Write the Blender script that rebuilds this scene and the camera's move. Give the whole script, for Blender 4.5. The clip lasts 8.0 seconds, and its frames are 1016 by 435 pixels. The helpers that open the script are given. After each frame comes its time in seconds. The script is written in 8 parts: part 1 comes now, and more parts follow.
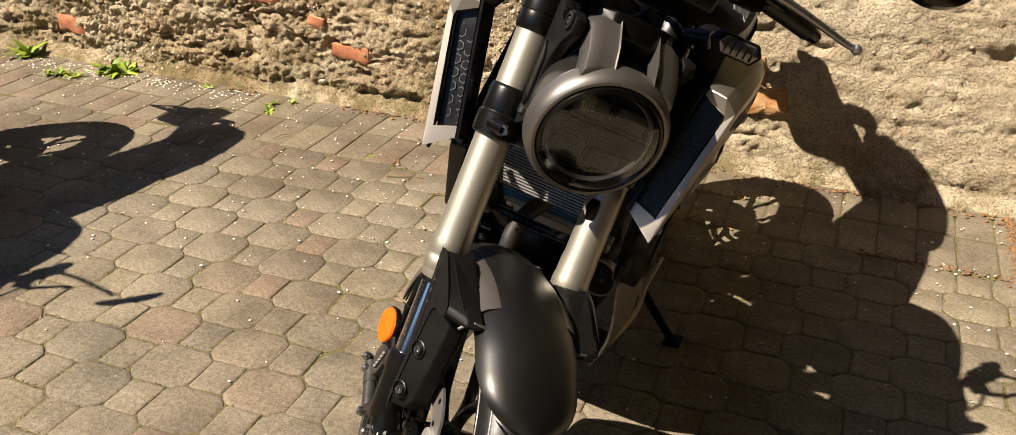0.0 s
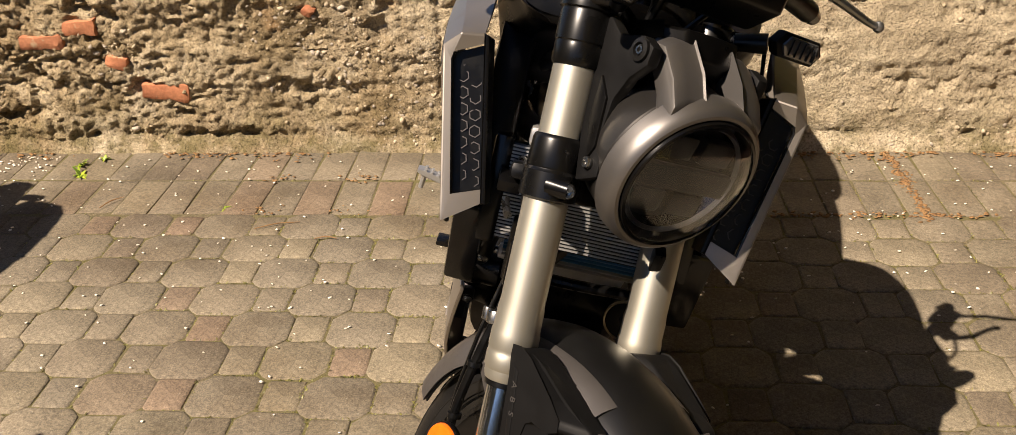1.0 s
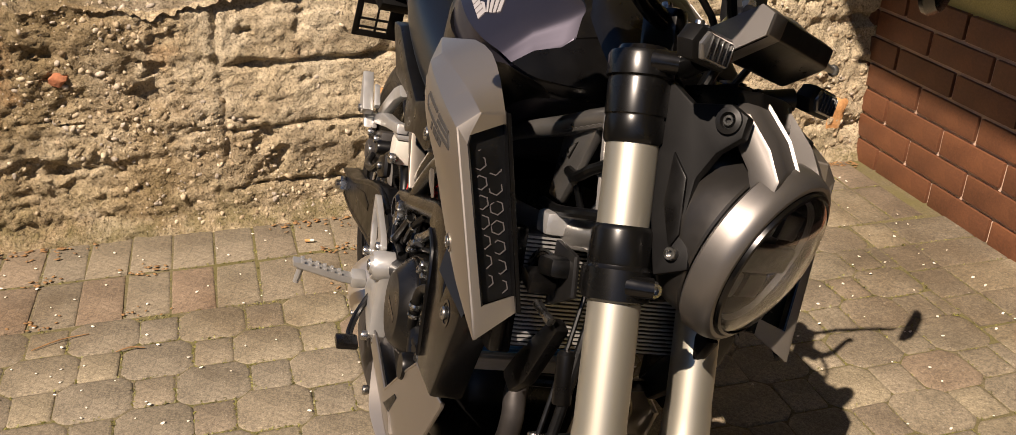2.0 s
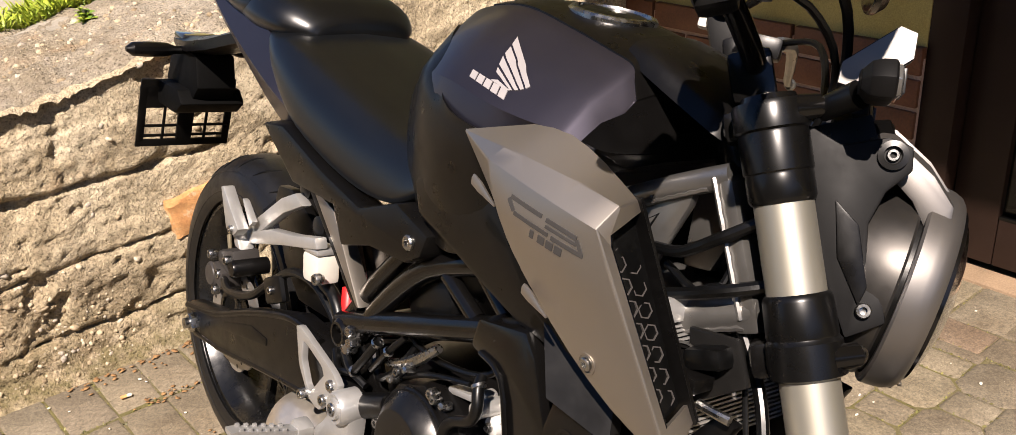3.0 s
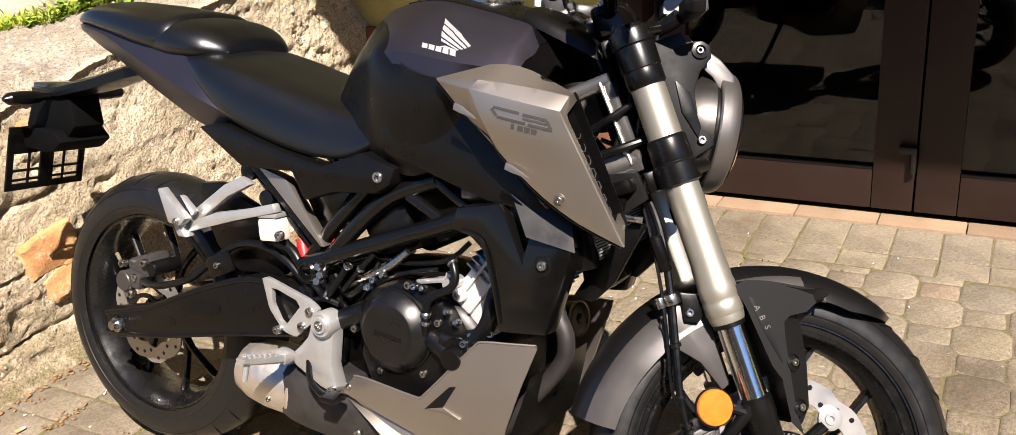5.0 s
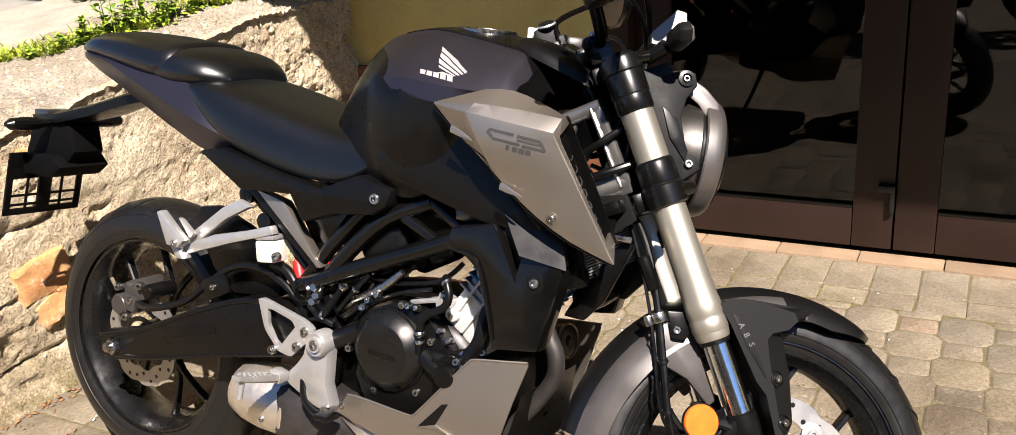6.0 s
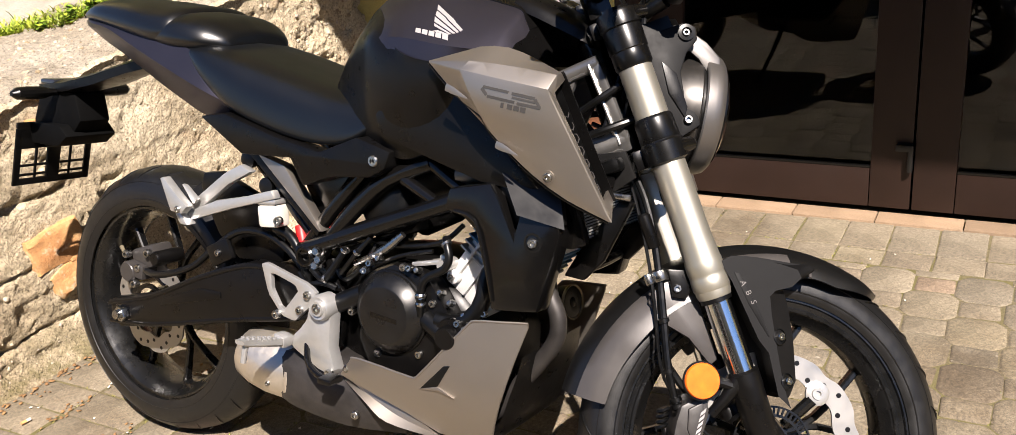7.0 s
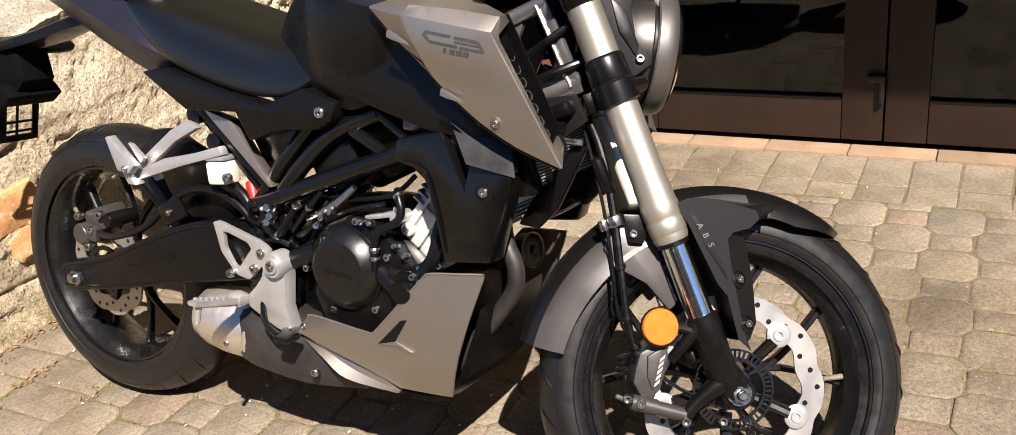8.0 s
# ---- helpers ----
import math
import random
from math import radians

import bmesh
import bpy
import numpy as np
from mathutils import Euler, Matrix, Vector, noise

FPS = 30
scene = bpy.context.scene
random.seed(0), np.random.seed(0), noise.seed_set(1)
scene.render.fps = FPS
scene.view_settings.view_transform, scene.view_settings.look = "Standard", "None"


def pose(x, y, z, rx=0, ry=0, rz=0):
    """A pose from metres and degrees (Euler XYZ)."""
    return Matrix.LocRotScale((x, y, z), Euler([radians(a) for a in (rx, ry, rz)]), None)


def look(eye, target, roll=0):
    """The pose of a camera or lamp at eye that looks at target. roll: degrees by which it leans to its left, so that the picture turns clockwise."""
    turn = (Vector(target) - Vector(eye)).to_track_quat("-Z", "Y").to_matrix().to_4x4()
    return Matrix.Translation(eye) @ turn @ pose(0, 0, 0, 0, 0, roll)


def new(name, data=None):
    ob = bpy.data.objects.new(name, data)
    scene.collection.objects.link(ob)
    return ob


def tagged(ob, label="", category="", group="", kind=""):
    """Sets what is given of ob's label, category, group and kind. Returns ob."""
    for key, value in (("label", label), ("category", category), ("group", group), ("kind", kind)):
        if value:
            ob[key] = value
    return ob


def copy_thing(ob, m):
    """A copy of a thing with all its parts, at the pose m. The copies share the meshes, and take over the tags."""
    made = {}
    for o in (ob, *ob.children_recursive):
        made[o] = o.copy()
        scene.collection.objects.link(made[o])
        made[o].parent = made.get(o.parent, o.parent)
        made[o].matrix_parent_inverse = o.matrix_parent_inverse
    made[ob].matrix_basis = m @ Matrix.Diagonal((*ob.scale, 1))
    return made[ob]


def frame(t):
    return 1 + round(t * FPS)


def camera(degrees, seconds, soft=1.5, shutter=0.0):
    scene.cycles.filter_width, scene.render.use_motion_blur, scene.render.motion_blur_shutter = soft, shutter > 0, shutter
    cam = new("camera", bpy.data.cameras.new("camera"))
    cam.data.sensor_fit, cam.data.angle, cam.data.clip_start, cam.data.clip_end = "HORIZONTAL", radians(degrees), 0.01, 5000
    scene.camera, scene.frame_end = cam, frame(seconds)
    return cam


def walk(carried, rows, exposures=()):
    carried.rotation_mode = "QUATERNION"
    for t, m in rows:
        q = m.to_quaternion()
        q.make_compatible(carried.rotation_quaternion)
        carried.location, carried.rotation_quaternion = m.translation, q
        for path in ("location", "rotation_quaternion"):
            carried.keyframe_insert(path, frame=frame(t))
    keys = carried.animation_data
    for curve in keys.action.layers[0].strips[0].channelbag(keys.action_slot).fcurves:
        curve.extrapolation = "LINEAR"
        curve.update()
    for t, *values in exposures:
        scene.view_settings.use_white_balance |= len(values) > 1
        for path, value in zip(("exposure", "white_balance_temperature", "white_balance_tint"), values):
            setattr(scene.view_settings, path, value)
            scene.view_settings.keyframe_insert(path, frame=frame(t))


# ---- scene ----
cam = camera(55.6, 8.0, soft=0.6)
PATH = [
    (0, (0.362, 0.301, 1.243), (0.025, 2.052, 0.337), 1.6),
    (0.5, (0.123, 0.345, 1.248), (0.037, 2.117, 0.323), 2.8),
    (1, (-0.027, 0.553, 1.245), (0.118, 2.304, 0.29), -2.1),
    (1.5, (-0.17, 0.702, 1.256), (0.281, 2.423, 0.342), -2.9),
    (1.7, (-0.243, 0.762, 1.242), (0.357, 2.439, 0.333), -1.6),
    (2.8, (-0.565, 1.159, 1.218), (0.658, 2.501, 0.38), 0.1),
    (3, (-0.595, 1.257, 1.223), (0.756, 2.473, 0.389), -3.4),
    (3.5, (-0.798, 1.414, 1.221), (0.784, 2.346, 0.429), -2.9),
    (4, (-0.979, 1.464, 1.232), (0.742, 2.131, 0.463), -2.5),
    (4.5, (-1.162, 1.348, 1.225), (0.586, 2.011, 0.513), -3.7),
    (4.7, (-1.209, 1.329, 1.278), (0.519, 1.99, 0.519), -5.3),
    (5.8, (-1.316, 1.322, 1.24), (0.444, 1.888, 0.477), -3.9),
    (6, (-1.323, 1.322, 1.249), (0.454, 1.925, 0.558), -4.1),
    (6.5, (-1.32, 1.324, 1.24), (0.454, 1.968, 0.58), -3.6),
    (7, (-1.301, 1.284, 1.223), (0.437, 1.936, 0.48), -5.5),
    (7.5, (-1.286, 1.25, 1.222), (0.435, 1.892, 0.433), -7.2),
    (8, (-1.242, 1.245, 1.209), (0.455, 1.869, 0.355), -7.4),
]
EXPOSURES = [(0.0, 1.18, 6200, 14), (1.0, 1.00, 6400, 17), (1.7, 0.88, 6500, 19), (2.8, 1.14, 6050, 19), (3.5, 1.47, 5900, 18), (4.5, 1.59, 5780, 17), (8.0, 1.53, 5740, 17)]
walk(cam, [(t, look(eye, target, roll)) for t, eye, target, roll in PATH], EXPOSURES)

# ---- light ----
SUN_DIR = Vector((0.68, 0.44, -1.0)).normalized()
world = bpy.data.worlds.new("sky")
scene.world = world
world.use_nodes = True
wn = world.node_tree
wn.nodes.clear()
sky = wn.nodes.new("ShaderNodeTexSky")
sky.sky_type = "NISHITA"
sky.sun_disc = False
sky.sun_elevation = math.asin(-SUN_DIR.z)
sky.sun_rotation = math.atan2(-SUN_DIR.x, -SUN_DIR.y)
sky.dust_density = 0.1
sky.ozone_density = 4.5
bg = wn.nodes.new("ShaderNodeBackground")
bg.inputs["Strength"].default_value = 0.040
wo = wn.nodes.new("ShaderNodeOutputWorld")
wn.links.new(sky.outputs[0], bg.inputs[0])
wn.links.new(bg.outputs[0], wo.inputs[0])
sun = new("sun", bpy.data.lights.new("sun", "SUN"))
sun.data.energy = 5.0
sun.data.angle = radians(0.55)
sun.data.color = (1.0, 0.86, 0.66)
sun.matrix_world = look((0, 0, 6), Vector((0, 0, 6)) + SUN_DIR)


# ---- materials ----
def nodes_of(name):
    m = bpy.data.materials.new(name)
    m.use_nodes = True
    nt = m.node_tree
    return m, nt, nt.nodes["Principled BSDF"]


def put(nt, kind, **values):
    n = nt.nodes.new(kind)
    for key, v in values.items():
        n.inputs[key.replace("_", " ")].default_value = v
    return n


def noise_of(nt, coord, scale, detail=4.0, rough=0.6):
    n = put(nt, "ShaderNodeTexNoise", Scale=scale, Detail=detail, Roughness=rough)
    nt.links.new(coord, n.inputs["Vector"])
    return n


def ramp(nt, fac, stops):
    r = nt.nodes.new("ShaderNodeValToRGB")
    r.color_ramp.elements[0].position, r.color_ramp.elements[0].color = stops[0][0], (*stops[0][1], 1)
    r.color_ramp.elements[1].position, r.color_ramp.elements[1].color = stops[-1][0], (*stops[-1][1], 1)
    for p, c in stops[1:-1]:
        e = r.color_ramp.elements.new(p)
        e.color = (*c, 1)
    nt.links.new(fac, r.inputs["Fac"])
    return r


def mix(nt, fac, a, b, mode="MIX"):
    m = nt.nodes.new("ShaderNodeMix")
    m.data_type, m.blend_type = "RGBA", mode
    for v, sock in ((fac, m.inputs[0]), (a, m.inputs[6]), (b, m.inputs[7])):
        if hasattr(v, "links"):
            nt.links.new(v, sock)
        else:
            sock.default_value = v if isinstance(v, float) else (*v, 1)
    return m.outputs[2]


def bump(nt, bsdf, height, strength, distance=0.002, below=None):
    b = put(nt, "ShaderNodeBump", Strength=strength, Distance=distance)
    nt.links.new(height, b.inputs["Height"])
    if below:
        nt.links.new(below, b.inputs["Normal"])
    nt.links.new(b.outputs[0], bsdf.inputs["Normal"])
    return b.outputs[0]


def surf(name, base, rough=0.5, metal=0.0, var=0.25, scale=14.0, bump_by=0.0, fine=220.0, coat=0.0, spec=0.5, dust=0.06, dust_col=(0.35, 0.31, 0.25), smudge=0.08, wave=0.0):
    """A plain surface: colour varied at two scales, roughness smudges, fine relief and a little dust."""
    m, nt, b = nodes_of(name)
    co = nt.nodes.new("ShaderNodeTexCoord").outputs["Object"]
    big, small = noise_of(nt, co, scale), noise_of(nt, co, fine, 6.0)
    lo, hi = [c * (1 - var) for c in base], [min(1, c * (1 + var)) for c in base]
    col = ramp(nt, big.outputs["Fac"], [(0.3, lo), (0.7, hi)]).outputs[0]
    specks = ramp(nt, small.outputs["Fac"], [(0.62, (0, 0, 0)), (0.78, (dust,) * 3)]).outputs[0]
    nt.links.new(mix(nt, specks, col, dust_col), b.inputs["Base Color"])
    rr = ramp(nt, noise_of(nt, co, scale * 2.7).outputs["Fac"], [(0.3, (max(0.02, rough - smudge),) * 3), (0.7, (min(1, rough + smudge),) * 3)])
    nt.links.new(rr.outputs[0], b.inputs["Roughness"])
    b.inputs["Metallic"].default_value = metal
    b.inputs["Specular IOR Level"].default_value = spec
    b.inputs["Coat Weight"].default_value = coat
    b.inputs["Coat Roughness"].default_value = 0.12
    low = None
    if wave:
        low = bump(nt, b, noise_of(nt, co, 3.0, 1.0, 0.3).outputs["Fac"], wave, 0.05)
    if bump_by:
        bump(nt, b, small.outputs["Fac"], bump_by, 0.001, low)
    return m


def glass(name, tint=(1, 1, 1), rough=0.0, ior=1.46):
    m, nt, b = nodes_of(name)
    b.inputs["Base Color"].default_value = (*tint, 1)
    b.inputs["Transmission Weight"].default_value = 1.0
    b.inputs["Roughness"].default_value = rough
    b.inputs["IOR"].default_value = ior
    return m


PAINT = surf("tank_paint_dark_grey", (0.056, 0.052, 0.068), 0.43, 0.9, 0.04, 6, 0.0, 900, coat=0.2, dust=0.0, smudge=0.02)
# bluish base and sheen tint stand in for sky reflected on the vinyl
SEAT = surf("seat_vinyl", (0.0016, 0.0019, 0.0024), 0.33, 0, 0.06, 3, 0.03, 800, spec=0.65, dust=0.0, smudge=0.03)
for key, val in (("Sheen Weight", 0.02), ("Sheen Roughness", 0.42), ("Sheen Tint", (0.74, 0.87, 1.0, 1.0))):
    SEAT.node_tree.nodes["Principled BSDF"].inputs[key].default_value = val
SATIN = surf("satin_black_casting", (0.0042, 0.0041, 0.0042), 0.55, 0, 0.1, 10, 0.04, 700, spec=0.18, dust=0.002)
# blacker matt plastic: the shade on tail bracket and stand is put into it
SHADE_BLACK = surf("matt_shade_black_plastic", (0.0009, 0.0009, 0.0009), 0.7, 0, 0.1, 12, 0.05, 600, spec=0.10, dust=0.0)
PLASTIC = surf("black_plastic", (0.0027, 0.0025, 0.0024), 0.33, 0, 0.25, 12, 0.05, 600, spec=0.25, dust=0.001)
GLOSS = surf("gloss_black_paint", (0.0030, 0.0028, 0.0027), 0.20, 0, 0.2, 9, 0.0, 500, coat=0.08, spec=0.34, dust=0.001)
FENDER = surf("matt_black_fender", (0.0036, 0.0035, 0.0034), 0.38, 0.0, 0.08, 9, 0.02, 800, spec=0.50, dust=0.003, smudge=0.02)
RUBBER = surf("tyre_rubber", (0.0052, 0.0050, 0.0049), 0.42, 0, 0.10, 18, 0.14, 450, spec=0.46, dust=0.03, dust_col=(0.12, 0.10, 0.08))
RIM = surf("black_rim", (0.0040, 0.0040, 0.0040), 0.28, 0.0, 0.1, 12, 0.02, 500, coat=0.2, spec=0.5, dust=0.01)
SHROUD = surf("grey_metallic_paint", (0.355, 0.320, 0.278), 0.45, 0.94, 0.02, 4, 0.0, 1400, coat=0.25, dust=0.0, smudge=0.012)
FORK = surf("champagne_anodised", (0.43, 0.408, 0.340), 0.44, 0.85, 0.02, 3, 0.0, 700, dust=0.0, smudge=0.01)
CHROME = surf("chrome", (0.78, 0.78, 0.78), 0.08, 1.0, 0.03, 12, 0, 300, dust=0.0)
ALU = surf("cast_aluminium", (0.44, 0.435, 0.42), 0.36, 0.65, 0.08, 24, 0.10, 420, dust=0.0)
STEEL = surf("brushed_steel", (0.38, 0.375, 0.36), 0.28, 1.0, 0.10, 40, 0.08, 500, dust=0.0)
DISC = surf("brake_disc_steel", (0.42, 0.405, 0.38), 0.40, 0.85, 0.05, 7, 0.05, 600, dust=0.0)
BRACKET = surf("satin_grey_bracket", (0.010, 0.0096, 0.0092), 0.36, 0.3, 0.15, 10, 0.04, 700, dust=0.004)
BEZEL = surf("satin_bezel", (0.185, 0.174, 0.164), 0.42, 0.85, 0.03, 8, 0.02, 900, dust=0.0, smudge=0.02)
AMBER = surf("amber_lens", (0.74, 0.130, 0.004), 0.18, 0, 0.18, 60, 0.2, 160, spec=0.6, dust=0.0)
RED = surf("red_rubber", (0.50, 0.012, 0.01), 0.45, 0, 0.1, 20, 0, 300)
RESERVOIR = surf("translucent_white_plastic", (0.52, 0.50, 0.44), 0.4, 0, 0.08, 30, 0.02, 300)
DECAL = surf("dark_decal", (0.030, 0.028, 0.026), 0.65, 0.0, 0.1, 20, 0, 300, dust=0.0)
SILVER = surf("silver_decal", (0.36, 0.34, 0.335), 0.40, 0.3, 0.05, 20, 0, 300, dust=0)
BLUE = surf("blue_engine_paint", (0.05, 0.16, 0.30), 0.4, 0.3, 0.2, 30, 0, 300)
DARKGLASS = surf("smoked_lens", (0.02, 0.021, 0.024), 0.06, 0, 0.2, 12, 0, 300, coat=0.6, dust=0.0)
LENS = glass("clear_lens", (0.82, 0.84, 0.87), 0.0, 1.45)
# black of rubber parts, also laid into gaps and slots as their shade
RUBBER_AND_SHADE = surf("rubber_and_gap_shade_black", (0.0018, 0.0018, 0.0018), 0.36, 0, 0.2, 30, 0.05, 300, spec=0.35, dust=0.01)
CALLIPER = surf("grey_calliper_paint", (0.034, 0.031, 0.029), 0.42, 0.1, 0.1, 20, 0.05, 500, dust=0.01)
TUBE = surf("polished_slider", (0.80, 0.81, 0.82), 0.16, 1.0, 0.02, 6, 0.0, 300, dust=0.0, smudge=0.02)
BRASS = surf("horn_ring", (0.42, 0.36, 0.24), 0.4, 0.8, 0.15, 40, 0, 300)


def paver_material():
    m, nt, b = nodes_of("concrete_paver")
    co = nt.nodes.new("ShaderNodeTexCoord").outputs["Object"]
    rnd = nt.nodes.new("ShaderNodeObjectInfo").outputs["Random"]
    isl = nt.nodes.new("ShaderNodeNewGeometry").outputs["Random Per Island"]
    both = nt.nodes.new("ShaderNodeMath")
    both.operation = "ADD"
    nt.links.new(rnd, both.inputs[0])
    nt.links.new(isl, both.inputs[1])
    frac = nt.nodes.new("ShaderNodeMath")
    frac.operation = "FRACT"
    nt.links.new(both.outputs[0], frac.inputs[0])
    tone = ramp(nt, frac.outputs[0], [(0.0, (0.166, 0.142, 0.110)), (0.18, (0.212, 0.186, 0.144)), (0.34, (0.182, 0.163, 0.131)), (0.48, (0.206, 0.180, 0.138)), (0.60, (0.200, 0.178, 0.140)), (0.74, (0.230, 0.203, 0.150)), (0.88, (0.196, 0.172, 0.132)), (0.95, (0.212, 0.160, 0.120)), (1.0, (0.164, 0.143, 0.112))])
    stain = ramp(nt, noise_of(nt, co, 5.0, 5).outputs["Fac"], [(0.32, (0.62, 0.60, 0.56)), (0.62, (1.05, 1.03, 1.0))])
    col = mix(nt, 1.0, tone.outputs[0], stain.outputs[0], "MULTIPLY")
    where = nt.nodes.new("ShaderNodeNewGeometry").outputs["Position"]
    grime = ramp(nt, noise_of(nt, where, 1.5, 6, 0.66).outputs["Fac"], [(0.36, (0.66, 0.60, 0.52)), (0.50, (0.94, 0.92, 0.88)), (0.64, (1.12, 1.10, 1.06))])
    col = mix(nt, 1.0, col, grime.outputs[0], "MULTIPLY")
    grain = noise_of(nt, co, 260, 8, 0.75)
    g = ramp(nt, grain.outputs["Fac"], [(0.34, (0.58, 0.58, 0.58)), (0.5, (1, 1, 1)), (0.66, (1.45, 1.43, 1.36))])
    col = mix(nt, 1.0, col, g.outputs[0], "MULTIPLY")
    coarse = ramp(nt, noise_of(nt, co, 95, 5, 0.7).outputs["Fac"], [(0.34, (0.66, 0.65, 0.63)), (0.6, (1.12, 1.11, 1.08))])
    col = mix(nt, 1.0, col, coarse.outputs[0], "MULTIPLY")
    grit = ramp(nt, noise_of(nt, co, 70, 3, 0.5).outputs["Fac"], [(0.69, (0, 0, 0)), (0.75, (0.7, 0.7, 0.7))])
    col = mix(nt, grit.outputs[0], col, (0.34, 0.31, 0.25))
    nt.links.new(col, b.inputs["Base Color"])
    b.inputs["Roughness"].default_value = 0.9
    n1 = bump(nt, b, grain.outputs["Fac"], 0.5, 0.0016)
    bump(nt, b, noise_of(nt, co, 60, 5, 0.7).outputs["Fac"], 0.7, 0.005, n1)
    return m


def soil_material():
    m, nt, b = nodes_of("joint_sand_and_moss")
    co = nt.nodes.new("ShaderNodeTexCoord").outputs["Object"]
    sand = ramp(nt, noise_of(nt, co, 180, 6).outputs["Fac"], [(0.3, (0.052, 0.041, 0.023)), (0.7, (0.190, 0.155, 0.090))])
    moss = ramp(nt, noise_of(nt, co, 3.2, 7, 0.7).outputs["Fac"], [(0.40, (0, 0, 0)), (0.58, (0.8, 0.8, 0.8))])
    nt.links.new(mix(nt, moss.outputs[0], sand.outputs[0], (0.105, 0.092, 0.026)), b.inputs["Base Color"])
    b.inputs["Roughness"].default_value = 0.95
    bump(nt, b, noise_of(nt, co, 220, 8).outputs["Fac"], 0.8, 0.004)
    return m


def wall_material(name, stops, soil, clean):
    """Coarse old concrete full of gravel: cream matrix, pebbles, sooty patches, rust and moss near the foot."""
    m, nt, b = nodes_of(name)
    co = nt.nodes.new("ShaderNodeTexCoord").outputs["Object"]
    col = ramp(nt, noise_of(nt, co, 5, 8, 0.68).outputs["Fac"], stops).outputs[0]
    v = nt.nodes.new("ShaderNodeTexVoronoi")
    v.inputs["Scale"].default_value = 75
    warp = noise_of(nt, co, 22, 4)
    nt.links.new(mix(nt, 0.10, co, warp.outputs["Color"]), v.inputs["Vector"])
    # gaps between pebbles are darkened in colour, like the shade in them
    peb = ramp(nt, v.outputs["Distance"], [(0.10, (1.16, 1.15, 1.12)), (0.38, (1.03, 1.02, 1.01)), (0.62, (0.80, 0.77, 0.73))])
    col = mix(nt, 1.0, col, peb.outputs[0], "MULTIPLY")
    sep = nt.nodes.new("ShaderNodeSeparateXYZ")
    nt.links.new(co, sep.inputs[0])
    fresh = nt.nodes.new("ShaderNodeMapRange")
    for key, val in (("From Min", -0.75), ("From Max", -0.05), ("To Min", 0.0), ("To Max", 0.42)):
        fresh.inputs[key].default_value = val
    nt.links.new(sep.outputs[0], fresh.inputs[0])
    col = mix(nt, fresh.outputs[0], col, clean)
    soot = ramp(nt, noise_of(nt, co, 2.1, 7, 0.72).outputs["Fac"], [(0.50, (0, 0, 0)), (0.64, (0.62, 0.62, 0.62))])
    dirty = nt.nodes.new("ShaderNodeMapRange")
    for key, val in (("From Min", 0.45), ("From Max", -1.0), ("To Min", 0.14), ("To Max", 1.0)):
        dirty.inputs[key].default_value = val
    nt.links.new(sep.outputs[0], dirty.inputs[0])
    col = mix(nt, mix(nt, 1.0, soot.outputs[0], dirty.outputs[0], "MULTIPLY"), col, soil)
    olive = ramp(nt, noise_of(nt, co, 1.7, 6, 0.66).outputs["Fac"], [(0.47, (0, 0, 0)), (0.60, (0.62, 0.62, 0.62))])
    col = mix(nt, mix(nt, 1.0, olive.outputs[0], dirty.outputs[0], "MULTIPLY"), col, (0.150, 0.112, 0.056))
    lime = ramp(nt, noise_of(nt, co, 2.7, 7, 0.70).outputs["Fac"], [(0.52, (0, 0, 0)), (0.61, (0.46, 0.46, 0.46))])
    col = mix(nt, lime.outputs[0], col, clean)
    rust = ramp(nt, noise_of(nt, co, 3.3, 4, 0.6).outputs["Fac"], [(0.62, (0, 0, 0)), (0.74, (0.45, 0.45, 0.45))])
    col = mix(nt, rust.outputs[0], col, (0.36, 0.19, 0.08))
    low = nt.nodes.new("ShaderNodeMapRange")
    for key, val in (("From Min", 0.20), ("From Max", 0.0), ("To Min", 0.0), ("To Max", 1.0)):
        low.inputs[key].default_value = val
    nt.links.new(sep.outputs[2], low.inputs[0])
    mossy = ramp(nt, noise_of(nt, co, 13, 6, 0.7).outputs["Fac"], [(0.42, (0, 0, 0)), (0.60, (0.85, 0.85, 0.85))])
    col = mix(nt, mix(nt, 1.0, mossy.outputs[0], low.outputs[0], "MULTIPLY"), col, (0.115, 0.098, 0.040))
    grain = noise_of(nt, co, 140, 7, 0.8)
    # pits are darkened in colour too, adding their shade to the bump
    g = ramp(nt, grain.outputs["Fac"], [(0.37, (0.28, 0.26, 0.23)), (0.47, (1.05, 1.05, 1.03)), (0.68, (1.5, 1.48, 1.42))])
    col = mix(nt, 1.0, col, g.outputs[0], "MULTIPLY")
    nt.links.new(col, b.inputs["Base Color"])
    b.inputs["Roughness"].default_value = 0.95
    b.inputs["Specular IOR Level"].default_value = 0.2
    n1 = bump(nt, b, v.outputs["Distance"], 0.6, -0.006)
    n2 = bump(nt, b, grain.outputs["Fac"], 0.5, 0.003, n1)
    bump(nt, b, noise_of(nt, co, 60, 6, 0.75).outputs["Fac"], 0.9, 0.010, n2)
    return m


